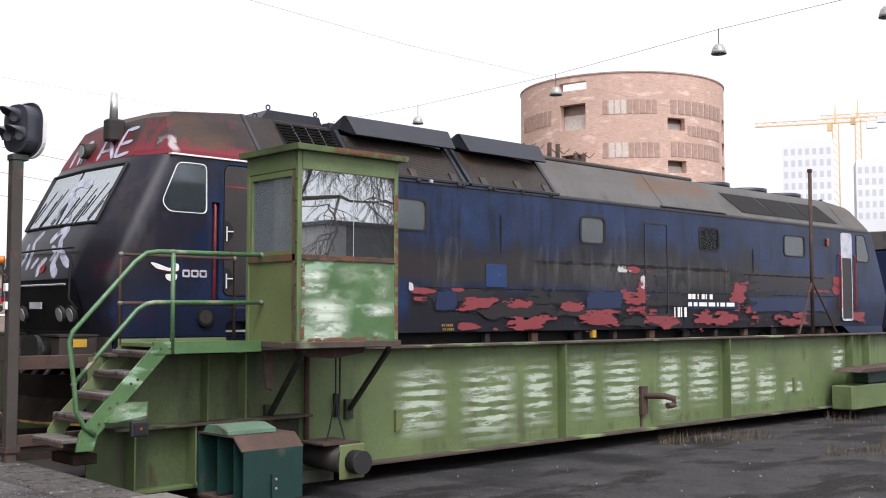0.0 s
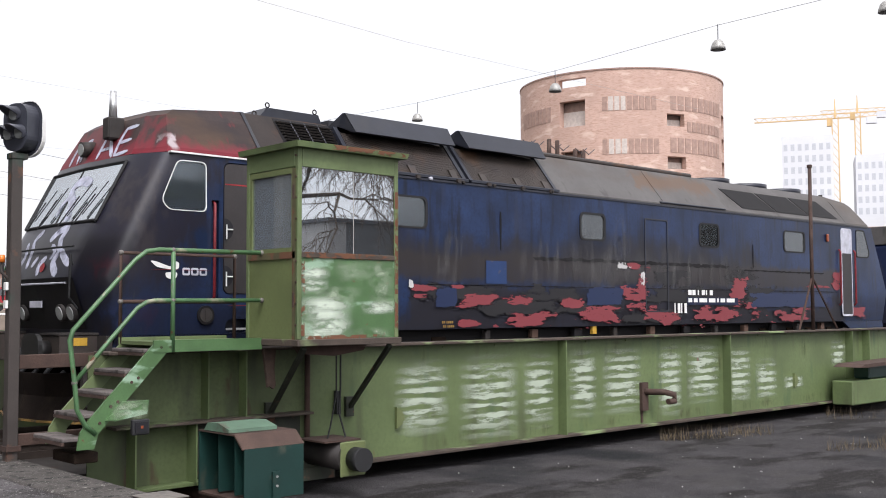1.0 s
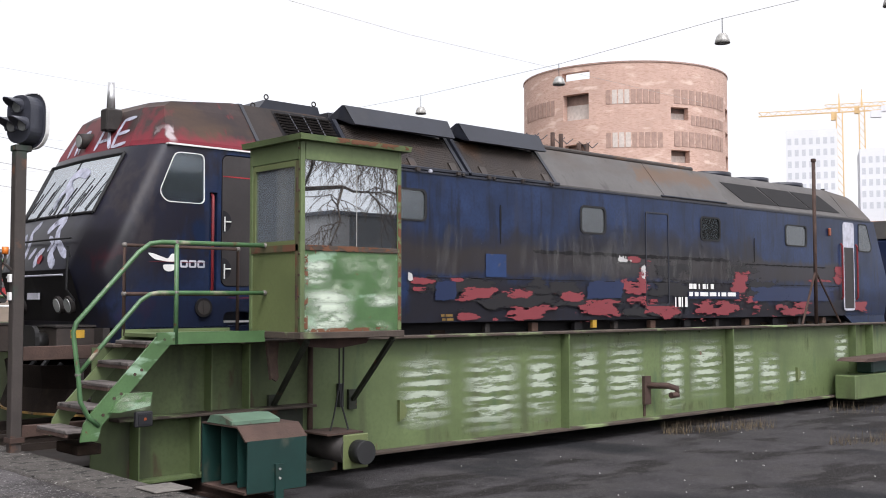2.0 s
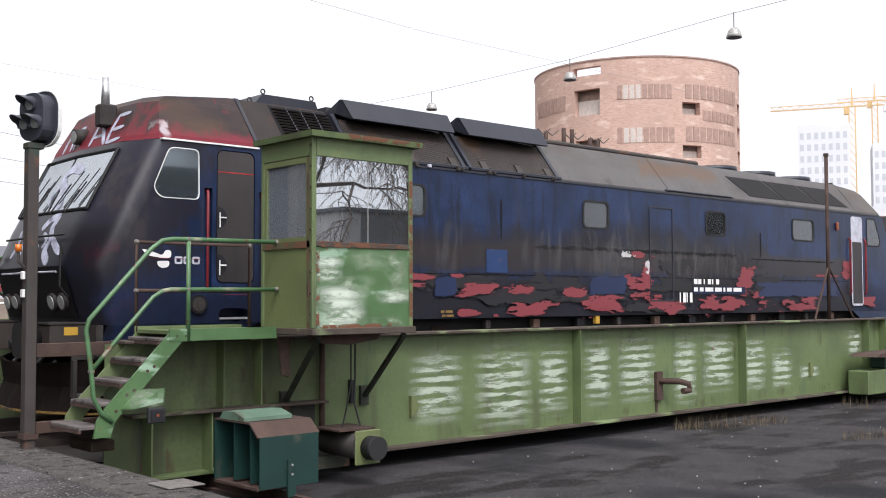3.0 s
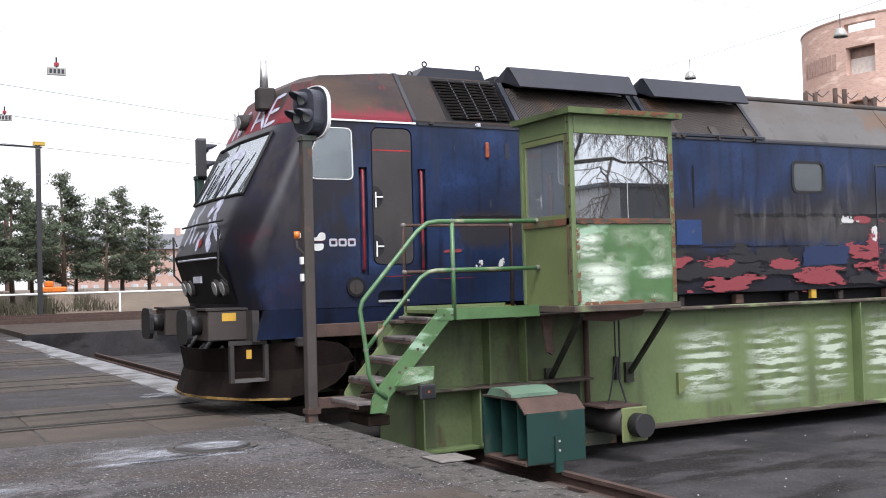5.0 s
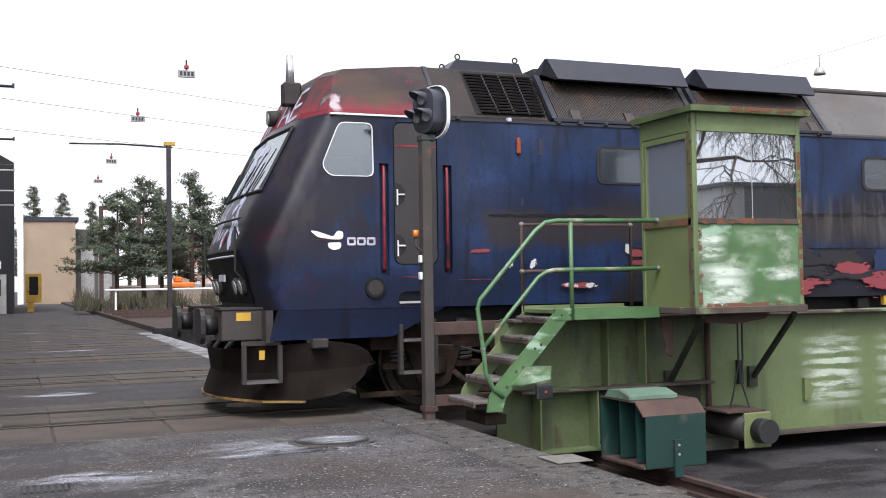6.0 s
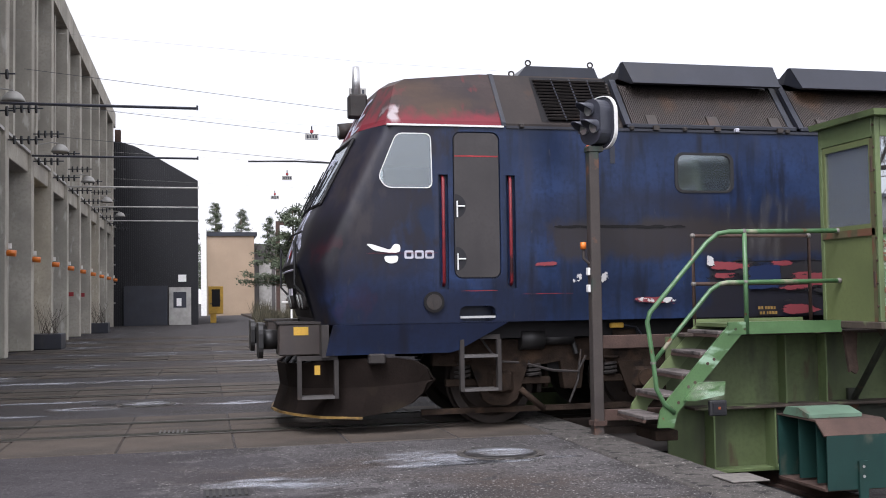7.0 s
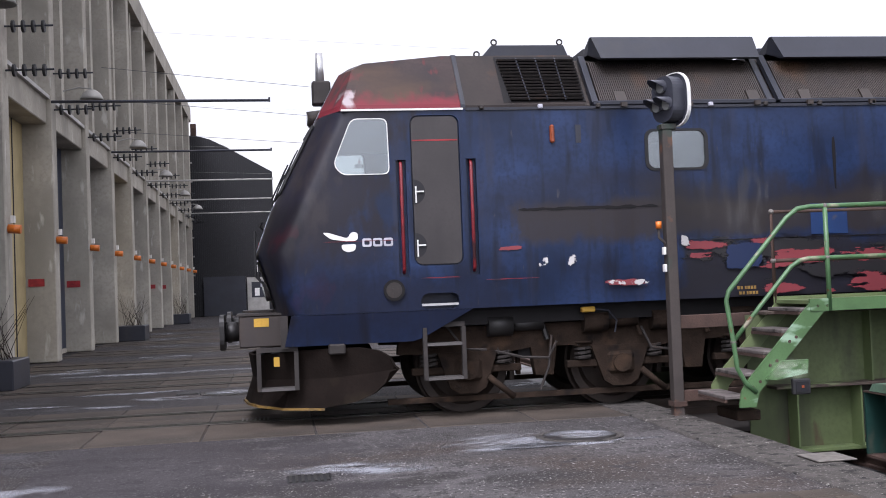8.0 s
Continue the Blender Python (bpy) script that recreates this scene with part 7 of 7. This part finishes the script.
for k, (x, y) in enumerate(((25.0, 95), (30.0, 96), (35, 97), (40, 98), (46, 99), (52, 100))):
    v = thing("red_truck", "small red works truck parked by the houses", "truck", "red trucks", at=pose(x, y, 1.55))
    part("cab", prism(B(), [(0, 0.5), (0, 1.3), (0.4, 2.1), (1.5, 2.2), (1.5, 0.5)], "y", -0.9, 0.9), M["red"], v)
    part("bed", box(B(), 1.55, 4.0, -0.9, 0.9, 0.7, 1.7, 0.05), M["red"], v, "red loading bed")
    part("window", box(B(), 0.6, 1.3, -0.915, -0.901, 1.4, 2.0), M["darkpane"], v)
    for xx in (0.8, 3.2):
        bm = B()
        tube(bm, [(xx, -0.95, 0.42), (xx, 0.95, 0.42)], 0.40, 12)
        part("wheel", bm, M["rubber"], v)
block = thing("apartment_block", "long pale brick apartment block with a grey slate roof", "building")
part("wall", box(B(), 30, 130, 200, 212, 0, 8.9), M["housebrick"], block)
part("roof", prism(B(), [(199.4, 8.9), (206, 12.0), (212.6, 8.9)], "x", 29, 131), M["roofslate"], block)
M["blockpane"] = material("pale_window_frame", (0.42, 0.42, 0.42), 0.5, vary=0.3, scale=1.0)
for i in range(44):
    for j in range(3):
        part("window", box(B(), 31.0 + 2.25 * i, 31.9 + 2.25 * i + (0.35 if i % 4 == 1 else 0), 199.93, 199.999, 1.3 + 2.6 * j, 2.5 + 2.6 * j), M["blockpane"], block)
for i in range(11):
    part("chimney", box(B(), 34 + 9 * i, 34.9 + 9 * i, 205.3, 206.5, 11.4, 13.2), M["housebrick"], block)

# ---------------------------------------------------------------- masts, lamps, wires
mast = thing("lattice_mast", "tall grey lattice floodlight mast", "mast", at=pose(19.2, 60, 0))
for sx in (-0.32, 0.32):
    for sy in (-0.32, 0.32):
        bm = B()
        tube(bm, [(sx, sy, 0.1), (sx, sy, 11.6)], 0.045, 4)
        part("leg", bm, M["galv"], mast)
for k in range(16):
    z = 0.3 + 0.7 * k
    bm = B()
    for sy in (-0.32, 0.32):
        tube(bm, [(-0.32, sy, z), (0.32, sy, z + 0.7)], 0.02, 4)
        tube(bm, [(-0.32, sy, z + 0.7), (0.32, sy, z)], 0.02, 4)
    part("lacing", bm, M["galv"], mast)
pole2 = thing("insulator_pole", "dark pole with crossarms and hanging insulators", "pole", at=pose(11.9, 40, 0))
bm = B()
tube(bm, [(0, 0, 0.1), (0, 0, 5.25)], 0.06, 6)
part("shaft", bm, M["rust"], pole2)
for z in (5.05, 4.3):
    part("crossarm", box(B(), -0.52, 0.52, -0.04, 0.04, z - 0.04, z + 0.04), M["rust"], pole2)
    for s in (-0.5, 0.5):
        bm = B()
        tube(bm, [(s, 0, z - 0.05), (s, 0, z - 0.3)], 0.09, 8)
        part("insulator", bm, M["slate"], pole2)
gantry = thing("catenary_mast", "slim steel catenary mast with a long arm", "mast", at=pose(7.9, 60, 0))
part("shaft", box(B(), -0.12, 0.12, -0.12, 0.12, 0.1, 9.3), M["signal"], gantry)
bm = B()
tube(bm, [(0.2, 0, 9.2), (-2.6, 0, 9.3), (-5.2, 0, 9.25)], 0.05, 6)
part("arm", bm, M["signal"], gantry)
part("arm_head", box(B(), -0.25, 0.35, -0.15, 0.15, 9.301, 9.5), M["yellow"], gantry)
for k, (x, y) in enumerate(((5.2, 35.0), (4.7, 45.0), (4.9, 60.5), (5.0, 72.0))):
    s = thing("hanging_sign", "small square lamp hanging on a wire over the yard", "lamp", "hanging lamps over the pit edge", at=pose(x, y, 8.4))
    part("box", box(B(), -0.28, 0.28, -0.05, 0.05, -0.12, 0.12, 0.01), M["galv"], s)
    part("red_cap", box(B(), -0.07, 0.07, -0.06, 0.06, 0.16, 0.28, 0.01), M["red"], s, "small red cap")
    for q in range(4):
        part("number_bar", box(B(), -0.22 + 0.12 * q, -0.14 + 0.12 * q, -0.056, -0.051, -0.07, 0.07), M["slate"], s)
    bm = B()
    tube(bm, [(0, 0, 0.12), (0, 0, 0.45)], 0.03, 5)
    part("hanger", bm, M["slate"], s)


def bell(x, y, z):
    s = thing("yard_lamp", "grey bell-shaped yard lamp hanging on a wire", "lamp", "bell lamps over the pit", at=pose(x, y, z))
    bm = B()
    prof = [(0.03, 0.20), (0.09, 0.19), (0.15, 0.12), (0.19, 0.01), (0.205, -0.07), (0.19, -0.07), (0.13, 0.06)]
    seg = 20
    rows = [[bm.verts.new((r * math.cos(a), r * math.sin(a), h)) for r, h in prof] for a in [2 * math.pi * k / seg for k in range(seg)]]
    for i in range(seg):
        for k in range(len(prof) - 1):
            f = bm.faces.new((rows[i][k], rows[i][k + 1], rows[(i + 1) % seg][k + 1], rows[(i + 1) % seg][k]))
            f.smooth = True
    part("shade", bm, M["galv"], s, "grey enamel bell shade")
    bm = B()
    tube(bm, [(0, 0, 0.20), (0, 0, 0.62)], 0.012, 6)
    part("hanger", bm, M["slate"], s)
    bm = B()
    bmesh.ops.create_icosphere(bm, subdivisions=2, radius=0.08, matrix=Matrix.Translation((0, 0, -0.01)))
    part("bulb", bm, M["lens"], s)


for x, y, z in ((24.3, 10.75, 8.45), (24.5, 15.4, 8.45), (25.4, 21.9, 8.45), (25.6, 28.7, 8.45)):
    bell(x, y, z)
bm = B()
tube(bm, [(23.4, -6, 9.7), (24.3, 10.75, 9.05), (24.5, 15.4, 9.05), (25.4, 21.9, 9.05), (25.6, 28.7, 9.05), (26.2, 50, 9.6)], 0.006, 4)
tagged(part("wire", bm, M["slate"]), "thin wire that carries the yard lamps", "wire", "overhead wires")
for z, y0, y1 in ((7.6, 34, 60), (6.9, 36, 62), (8.4, 33, 58)):
    bm = B()
    tube(bm, [(-5, y0, z), (20, (y0 + y1) / 2, z - 0.2), (60, y1, z + 0.3), (120, y1 + 25, z + 1)], 0.009, 4)
    tagged(part("wire", bm, M["slate"]), "thin overhead wire across the yard", "wire", "overhead wires")
gear = thing("switch_gear", "row of small insulators with looped leads on a beam", "insulators", at=pose(26.0, 22.4, 0))
part("beam", box(B(), -1.7, 1.9, -0.1, 0.1, 6.0, 6.15), M["rust"], gear)
part("column", box(B(), -0.1, 0.1, -0.1, 0.1, -0.02, 5.999), M["rust"], gear)
for k, x in enumerate((-1.6, -1.2, -0.35, 0.05, 0.95, 1.35)):
    bm = B()
    tube(bm, [(x, 0, 6.15), (x, 0, 6.95 if k in (2, 3) else 6.75)], 0.07, 8)
    part("insulator", bm, M["rust"], gear)
    bm = B()
    tube(bm, [(x, 0, 6.8), (x + 0.3, 0, 6.65), (x + 0.6, 0, 6.85)], 0.015, 4)
    part("lead", bm, M["slate"], gear)
# parked coach on the track beyond the pit
coach = thing("parked_coach", "dark blue railway coach with a grey roof, parked", "coach", at=pose(28.2, 12.88, 0))
part("body", box(B(), 0, 20, -1.45, 1.45, 1.0, 3.2, 0.08), M["navy"], coach)
bm = B()
prism(bm, [(-1.45, 3.201), (-1.2, 3.5), (-0.6, 3.68), (0.6, 3.68), (1.2, 3.5), (1.45, 3.201)], "x", 0, 20)
part("roof", bm, M["roofgrey"], coach)
for k in range(7):
    part("window", box(B(), 0.8 + 2.6 * k, 2.3 + 2.6 * k, -1.462, -1.451, 2.1, 2.9), M["darkpane"], coach)
part("stroke", torn(0.1, 1.6, 1.2, 2.0, -1.46, 77, 0.6), M["spray"], coach)
for x in (2.5, 5.0, 15, 17.5):
    bm = B()
    tube(bm, [(x, -0.75, 0.47), (x, 0.75, 0.47)], 0.46, 16)
    part("wheelset", bm, M["bogie"], coach)
part("underframe", box(B(), 0.3, 19.7, -1.2, 1.2, 0.7, 0.999), M["bogie"], coach)

# ---------------------------------------------------------------- round brick tower, far high-rises, cranes
M["brick"] = material("salmon_brick", (0.48, 0.325, 0.265), 0.85, vary=0.12, scale=0.25, bump=0.2, bump_scale=6, spots=[((0.39, 0.245, 0.19), 1.6, 0.5, 0.15, (1, 1, 6)), ((0.62, 0.47, 0.40), 0.4, 0.56, 0.15, (1, 1, 3))])
M["brickdark"] = material("brick_lattice", (0.33, 0.22, 0.18), 0.85, vary=0.2, scale=2)
M["stone"] = material("pale_frame", (0.5, 0.44, 0.40), 0.8)
TX, TY, TR, TH = 119.3, 90.9, 14.0, 32.2
tower = thing("round_tower", "round salmon brick tower with recessed openings and lattice bands", "building", at=pose(TX, TY, 0, 0, 0, -52.7))
# local frame: -y faces the yard
bm = B()
seg = 96
ring = [[bm.verts.new((r * math.sin(2 * math.pi * k / seg), -r * math.cos(2 * math.pi * k / seg), z)) for k in range(seg)] for r, z in ((TR, 0), (TR, TH), (TR - 0.9, TH), (TR - 0.9, 0))]
for a, b in ((0, 1), (1, 2), (2, 3), (3, 0)):
    for k in range(seg):
        bm.faces.new((ring[a][k], ring[a][(k + 1) % seg], ring[b][(k + 1) % seg], ring[b][k]))


def bay_box(s0, s1, z0, z1, deep):
    """A block that straddles the wall between two sideways places (-1 to 1 across the tower)."""
    a, b = math.asin(s0), math.asin(s1)
    c = B()
    lo, hi = TR - deep, TR + 0.6
    pts = [(lo * math.sin(a), -lo * math.cos(a)), (hi * math.sin(a), -hi * math.cos(a)), (hi * math.sin(b), -hi * math.cos(b)), (lo * math.sin(b), -lo * math.cos(b))]
    return prism(c, pts, "z", z0, z1)


OPEN = [(-0.56, -0.32, 25.2, 28.6), (-0.57, -0.31, 30.4, 31.5), (0.42, 0.58, 24.9, 26.5), (0.42, 0.59, 19.4, 21.0), (-0.55, -0.32, 18.9, 22.0)]
OPEN += [(0.955, 0.995, z, z + 1.8) for z in (25.8, 22.6, 19.4, 16.2)]
wall = new("wall", carve(mesh_of("wall", bm, M["brick"]), [bay_box(a, b, c, d, 1.6) for a, b, c, d in OPEN]))
wall.parent = tower
bm = B()
tube(bm, [(0, 0, 0), (0, 0, 29.9)], TR - 1.3, 64)
part("core", bm, M["brickdark"], tower)
part("roof_slab", prism(B(), [((TR - 1.0) * math.sin(2 * math.pi * k / 48), -(TR - 1.0) * math.cos(2 * math.pi * k / 48)) for k in range(48)], "z", 29.91, 30.2), M["stone"], tower)
bm = B()
rim(bm, [((TR + 0.1) * math.sin(2 * math.pi * k / 96), (TR + 0.1) * math.cos(2 * math.pi * k / 96)) for k in range(96)], [((TR - 1.0) * math.sin(2 * math.pi * k / 96), (TR - 1.0) * math.cos(2 * math.pi * k / 96)) for k in range(96)], "z", TH + 0.001, TH + 0.18)
part("coping", bm, M["brickdark"], tower)
for s0, s1, z0, z1 in ((-0.17, 0.33, 26.9, 28.7), (0.44, 0.93, 27.0, 28.8), (-0.94, -0.64, 26.2, 28.2), (-0.17, 0.35, 21.3, 23.2), (0.44, 0.92, 21.5, 23.4), (0.60, 0.92, 24.3, 25.6), (-0.94, -0.66, 20.6, 22.6), (-0.17, 0.35, 15.8, 17.6), (0.44, 0.92, 16.0, 17.8)):
    n = 9
    a0, a1 = math.asin(s0), math.asin(s1)
    for k in range(n):
        t0, t1 = a0 + (a1 - a0) * (k + 0.12) / n, a0 + (a1 - a0) * (k + 0.88) / n
        r0, r1 = TR - 0.05, TR + 0.06
        bm = prism(B(), [(r0 * math.sin(t0), -r0 * math.cos(t0)), (r1 * math.sin(t0), -r1 * math.cos(t0)), (r1 * math.sin(t1), -r1 * math.cos(t1)), (r0 * math.sin(t1), -r0 * math.cos(t1))], "z", z0, z1)
        part("lattice_panel", bm, M["stone"] if (1 <= k <= 3 and s0 == -0.17) else M["brickdark"], tower)
for a, b, c, d in OPEN[:5]:
    if (c, d) == (30.4, 31.5):
        continue
    am, w = math.asin((a + b) / 2), TR * (math.asin(b) - math.asin(a))
    part("window", box(B(), -w / 2, w / 2, -0.05, 0.05, c + 0.2, c + (d - c) * 0.62), M["stone"], tower, at=pose((TR - 1.15) * math.sin(am), -(TR - 1.15) * math.cos(am), 0, 0, 0, math.degrees(am)))

# Distance haze is mixed into these two pale colours.
M["hazewhite"] = material("hazed_concrete", (0.62, 0.62, 0.64), 0.8, vary=0.04, scale=0.1)
M["hazegrey"] = material("hazed_window", (0.46, 0.47, 0.50), 0.5, vary=0.1)
for k, (x, y, w, h) in enumerate(((281, 148.3, 13.5, 49.5), (296, 134.5, 13, 44.5))):
    t = thing("high_rise", "distant high-rise with window rows, coloured pale for haze", "building", "far high-rises", at=pose(x, y, 0, 0, 0, -62))
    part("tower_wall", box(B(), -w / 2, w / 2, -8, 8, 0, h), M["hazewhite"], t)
    for i in range(7):
        for j in range(13):
            part("window", box(B(), -w / 2 + 0.5 + i * w / 7.2, -w / 2 + 1.5 + i * w / 7.2, -8.06, -8.001, h - 4 - 3.2 * j, h - 2.2 - 3.2 * j), M["hazegrey"], t)
low = thing("office_block", "distant low block beside the high-rises, coloured pale for haze", "building", at=pose(262, 116, 0, 0, 0, -65))
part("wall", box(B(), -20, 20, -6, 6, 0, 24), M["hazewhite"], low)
for j in range(6):
    part("window_band", box(B(), -19.5, 19.5, -6.06, -6.001, 2.0 + 3.6 * j, 3.6 + 3.6 * j), M["housebrick"] if j in (3, 5) else M["hazegrey"], low)
M["crane"] = material("pale_crane_yellow", (0.62, 0.42, 0.20), 0.6)


def crane(x, y, h, jib, back, turn):
    c = thing("tower_crane", "distant pale yellow tower crane", "crane", "far cranes", at=pose(x, y, 0, 0, 0, turn))
    bm = B()
    for sx in (-0.9, 0.9):
        for sy in (-0.9, 0.9):
            box(bm, sx - 0.16, sx + 0.16, sy - 0.16, sy + 0.16, 0, h)
    for k in range(int(h / 2.5)):
        tube(bm, [(-0.9, -0.9, 2.5 * k), (0.9, -0.9, 2.5 * k + 2.5)], 0.13, 4)
    part("mast", bm, M["crane"], c)
    bm = B()
    for y0, z0 in ((-0.6, 0), (0.6, 0), (0, 1.3)):
        tube(bm, [(-back, y0, h + z0), (jib, y0, h + z0)], 0.14, 4)
    for k in range(int((jib + back) / 3)):
        tube(bm, [(-back + 3 * k, 0, h + 1.3), (-back + 3 * k + 1.5, -0.6, h)], 0.10, 4)
        tube(bm, [(-back + 3 * k + 1.5, -0.6, h), (-back + 3 * k + 3, 0, h + 1.3)], 0.10, 4)
    part("jib", bm, M["crane"], c)
    part("counterweight", box(B(), -back, -back + 3, -0.8, 0.8, h - 2.2, h - 0.1), M["hazewhite"], c)
    part("cab", box(B(), 0.9, 2.4, -0.8, 0.8, h - 2.4, h - 0.2), M["crane"], c)
    bm = B()
    tube(bm, [(0, 0, h), (0, 0, h + 6)], 0.5, 4, 0.15)
    part("peak", bm, M["crane"], c)


crane(312, 155.2, 60.5, 24, 12, 118)
crane(352, 167, 69, 12, 9, 118)

# ---------------------------------------------------------------- trees
M["needle"] = material("pine_needles", (0.058, 0.074, 0.042), 0.9, vary=0.4, scale=3, spots=[((0.060, 0.055, 0.026), 1.2, 0.58, 0.15, (1, 1, 1))])
M["bark"] = material("bark", (0.10, 0.07, 0.05), 0.95, bump=0.5, vary=0.3, scale=6)


def conifer(x, y, h, seed, label, wide=0.34, base=0.18, z=0.15):
    rr = random.Random(seed)
    t = thing("pine_tree", label, "tree", "pines beyond the yard", at=pose(x, y, z))
    bm = B()
    tube(bm, [(0, 0, 0), (rr.uniform(-0.1, 0.1), 0, h * 0.5), (rr.uniform(-0.2, 0.2), 0, h * 0.97)], h * 0.022, 8, 0.03)
    tips = []
    n = int(h * 6.5)
    for k in range(n):
        f = base + (1 - base) * k / n
        l = h * wide * (1 - f) ** 0.75 * rr.uniform(0.6, 1.12) + 0.25
        a = rr.uniform(0, 6.28)
        p0 = Vector((0, 0, h * f))
        p1 = p0 + Vector((math.cos(a) * l * 0.5, math.sin(a) * l * 0.5, l * rr.uniform(0.02, 0.25)))
        p2 = p0 + Vector((math.cos(a) * l, math.sin(a) * l, l * rr.uniform(0.0, 0.3)))
        tube(bm, [p0, p1, p2], 0.035 * (1.3 - f), 4, 0.008)
        tips.append((p0, p1, p2, l))
    part("trunk", bm, M["bark"], t)
    verts, faces = [], []
    for p0, p1, p2, l in tips:
        for _ in range(int(34 + 60 * l)):
            u = rr.uniform(0.25, 1.08)
            c = (p0.lerp(p1, u * 2) if u < 0.5 else p1.lerp(p2, u * 2 - 1)) + Vector((rr.gauss(0, 0.16), rr.gauss(0, 0.16), rr.gauss(0.05, 0.10)))
            d = Vector((rr.gauss(0, 1), rr.gauss(0, 1), rr.gauss(0.4, 0.6))).normalized() * rr.uniform(0.12, 0.30)
            e = d.orthogonal().normalized() * rr.uniform(0.03, 0.07)
            i = len(verts)
            verts += [c - e, c + e, c + d]
            faces.append((i, i + 1, i + 2))
    me = bpy.data.meshes.new("crown")
    me.from_pydata([tuple(v) for v in verts], [], faces)
    me.materials.append(M["needle"])
    cr = new("crown", me)
    cr.parent = t


for k, (x, y, h, w) in enumerate(((5.6, 66, 6.6, 0.50), (7.4, 68, 7.6, 0.46), (10.6, 70, 8.2, 0.38), (13.0, 69, 6.6, 0.36), (14.4, 71, 7.4, 0.34), (9.0, 72, 6.5, 0.46), (12.0, 74, 6.2, 0.44), (16.6, 73, 6.4, 0.36))):
    conifer(x, y, h, 20 + k, "dark green pine with an open ragged crown", w, 0.2, 0.6)
for k, (x, y, h) in enumerate(((2.2, 150, 15), (6.0, 155, 14.5), (9.5, 150, 13), (13.5, 140, 13), (17, 138, 14), (20, 142, 12), (-1, 160, 13))):
    conifer(x, y, h, 40 + k, "distant pine behind the shed", 0.22, 0.25, 0.0)
rr = random.Random(2)
verts, faces = [], []
for k in range(2600):
    x, y = rr.uniform(3.2, 12.5), rr.uniform(62.5, 66)
    h = rr.uniform(0.3, 1.6) * (0.5 + 0.5 * math.sin(x * 1.3) ** 2)
    i = len(verts)
    dx, dy = rr.gauss(0, 0.25), rr.gauss(0, 0.25)
    verts += [(x - 0.03, y, 0.2), (x + 0.03, y, 0.2), (x + dx, y + dy, 0.2 + h)]
    faces.append((i, i + 1, i + 2))
me = bpy.data.meshes.new("undergrowth")
me.from_pydata(verts, [], faces)
me.materials.append(material("brown_scrub", (0.065, 0.058, 0.036), 0.95, vary=0.4, scale=2))
tagged(new("undergrowth", me), "low brown scrub below the pines", "bushes", "", "stuff")


def bare_tree(x, y, h, seed):
    """A leafless broad tree with hanging twigs, behind the camera; it shows in the panes."""
    rr = random.Random(seed)
    t = thing("bare_tree", "leafless broad tree with fine drooping branches", "tree", "bare trees", at=pose(x, y, -0.03))
    bm = B()

    def grow(p, d, l, r, depth):
        q = p + d * l * 0.5 + Vector((rr.gauss(0, 0.06), rr.gauss(0, 0.06), rr.gauss(0, 0.04))) * l
        e = p + d * l
        tube(bm, [p, q, e], r, 5 if depth < 3 else 3, r * 0.65)
        if depth == 8:
            return
        for k in range(3):
            nd = (d + Vector((rr.gauss(0, 0.5), rr.gauss(0, 0.5), rr.gauss(0.05 if depth < 4 else -0.45, 0.3)))).normalized()
            grow(e if k < 2 else q, nd, l * rr.uniform(0.60, 0.84), max(r * 0.62, 0.010), depth + 1)
    tube(bm, [(0, 0, 0), (0.1, 0, h * 0.3), (-0.05, 0.1, h * 0.75)], h * 0.024, 10, h * 0.012)
    for k in range(7):
        a = k * 2.4 + 0.3
        z = h * (0.42 + 0.055 * k)
        grow(Vector((0, 0, z)), Vector((math.cos(a), math.sin(a), 0.16 + 0.06 * k)).normalized(), h * 0.2, h * 0.0085, 2)
    part("limbs", bm, M["bark"], t)


bare_tree(20.6, -12.6, 12.5, 5)
bare_tree(33.5, -20.0, 15, 9)
# workshop across the yard, behind the camera: it shows in the cabin's panes
M["gable"] = material("pale_gable", (0.30, 0.29, 0.28), 0.8, vary=0.15, scale=0.6)
M["shopwall"] = material("dark_workshop_wall", (0.085, 0.085, 0.088), 0.8, vary=0.2, scale=0.5)
shop = thing("workshop", "low grey workshop with a flat roof across the yard", "building", at=pose(43.6, -40, -0.02))
part("wall", box(B(), 1.5, 32, -18, 0, 0, 7.6), M["shopwall"], shop, "dark grey workshop wall")
part("gable", box(B(), 0, 1.499, -18, 0.05, 0, 7.6), M["gable"], shop, "pale end bay")
part("roof_edge", box(B(), -0.2, 32.2, -18.2, 0.25, 7.601, 7.85), M["slate"], shop)
for k in range(8):
    part("window", box(B(), 3 + 3.6 * k, 5.4 + 3.6 * k, 0.001, 0.06, 3.2, 5.4), M["darkpane"], shop)

# ---------------------------------------------------------------- what moves
TRAVEL = [(0.0, 0.0), (0.5, 0.0), (1.0, 0.001), (1.5, 0.02), (2.0, 0.075), (2.5, 0.170), (3.0, 0.303), (3.5, 0.498), (4.0, 0.804), (4.5, 1.192),
          (5.0, 1.731), (5.2, 1.960), (5.6, 2.445), (6.0, 2.935), (6.3, 3.299), (6.5, 3.540), (7.0, 4.180), (7.5, 4.765), (8.0, 5.437)]


def motions():
    walk(loco, [(t, pose(4.78 - s, 12.88, 0)) for t, s in TRAVEL])
    for w, wx in WHEELS:
        walk(w, [(t, pose(wx, 0, 0.505, 0, -math.degrees(s / 0.505), 0)) for t, s in TRAVEL])


motions()
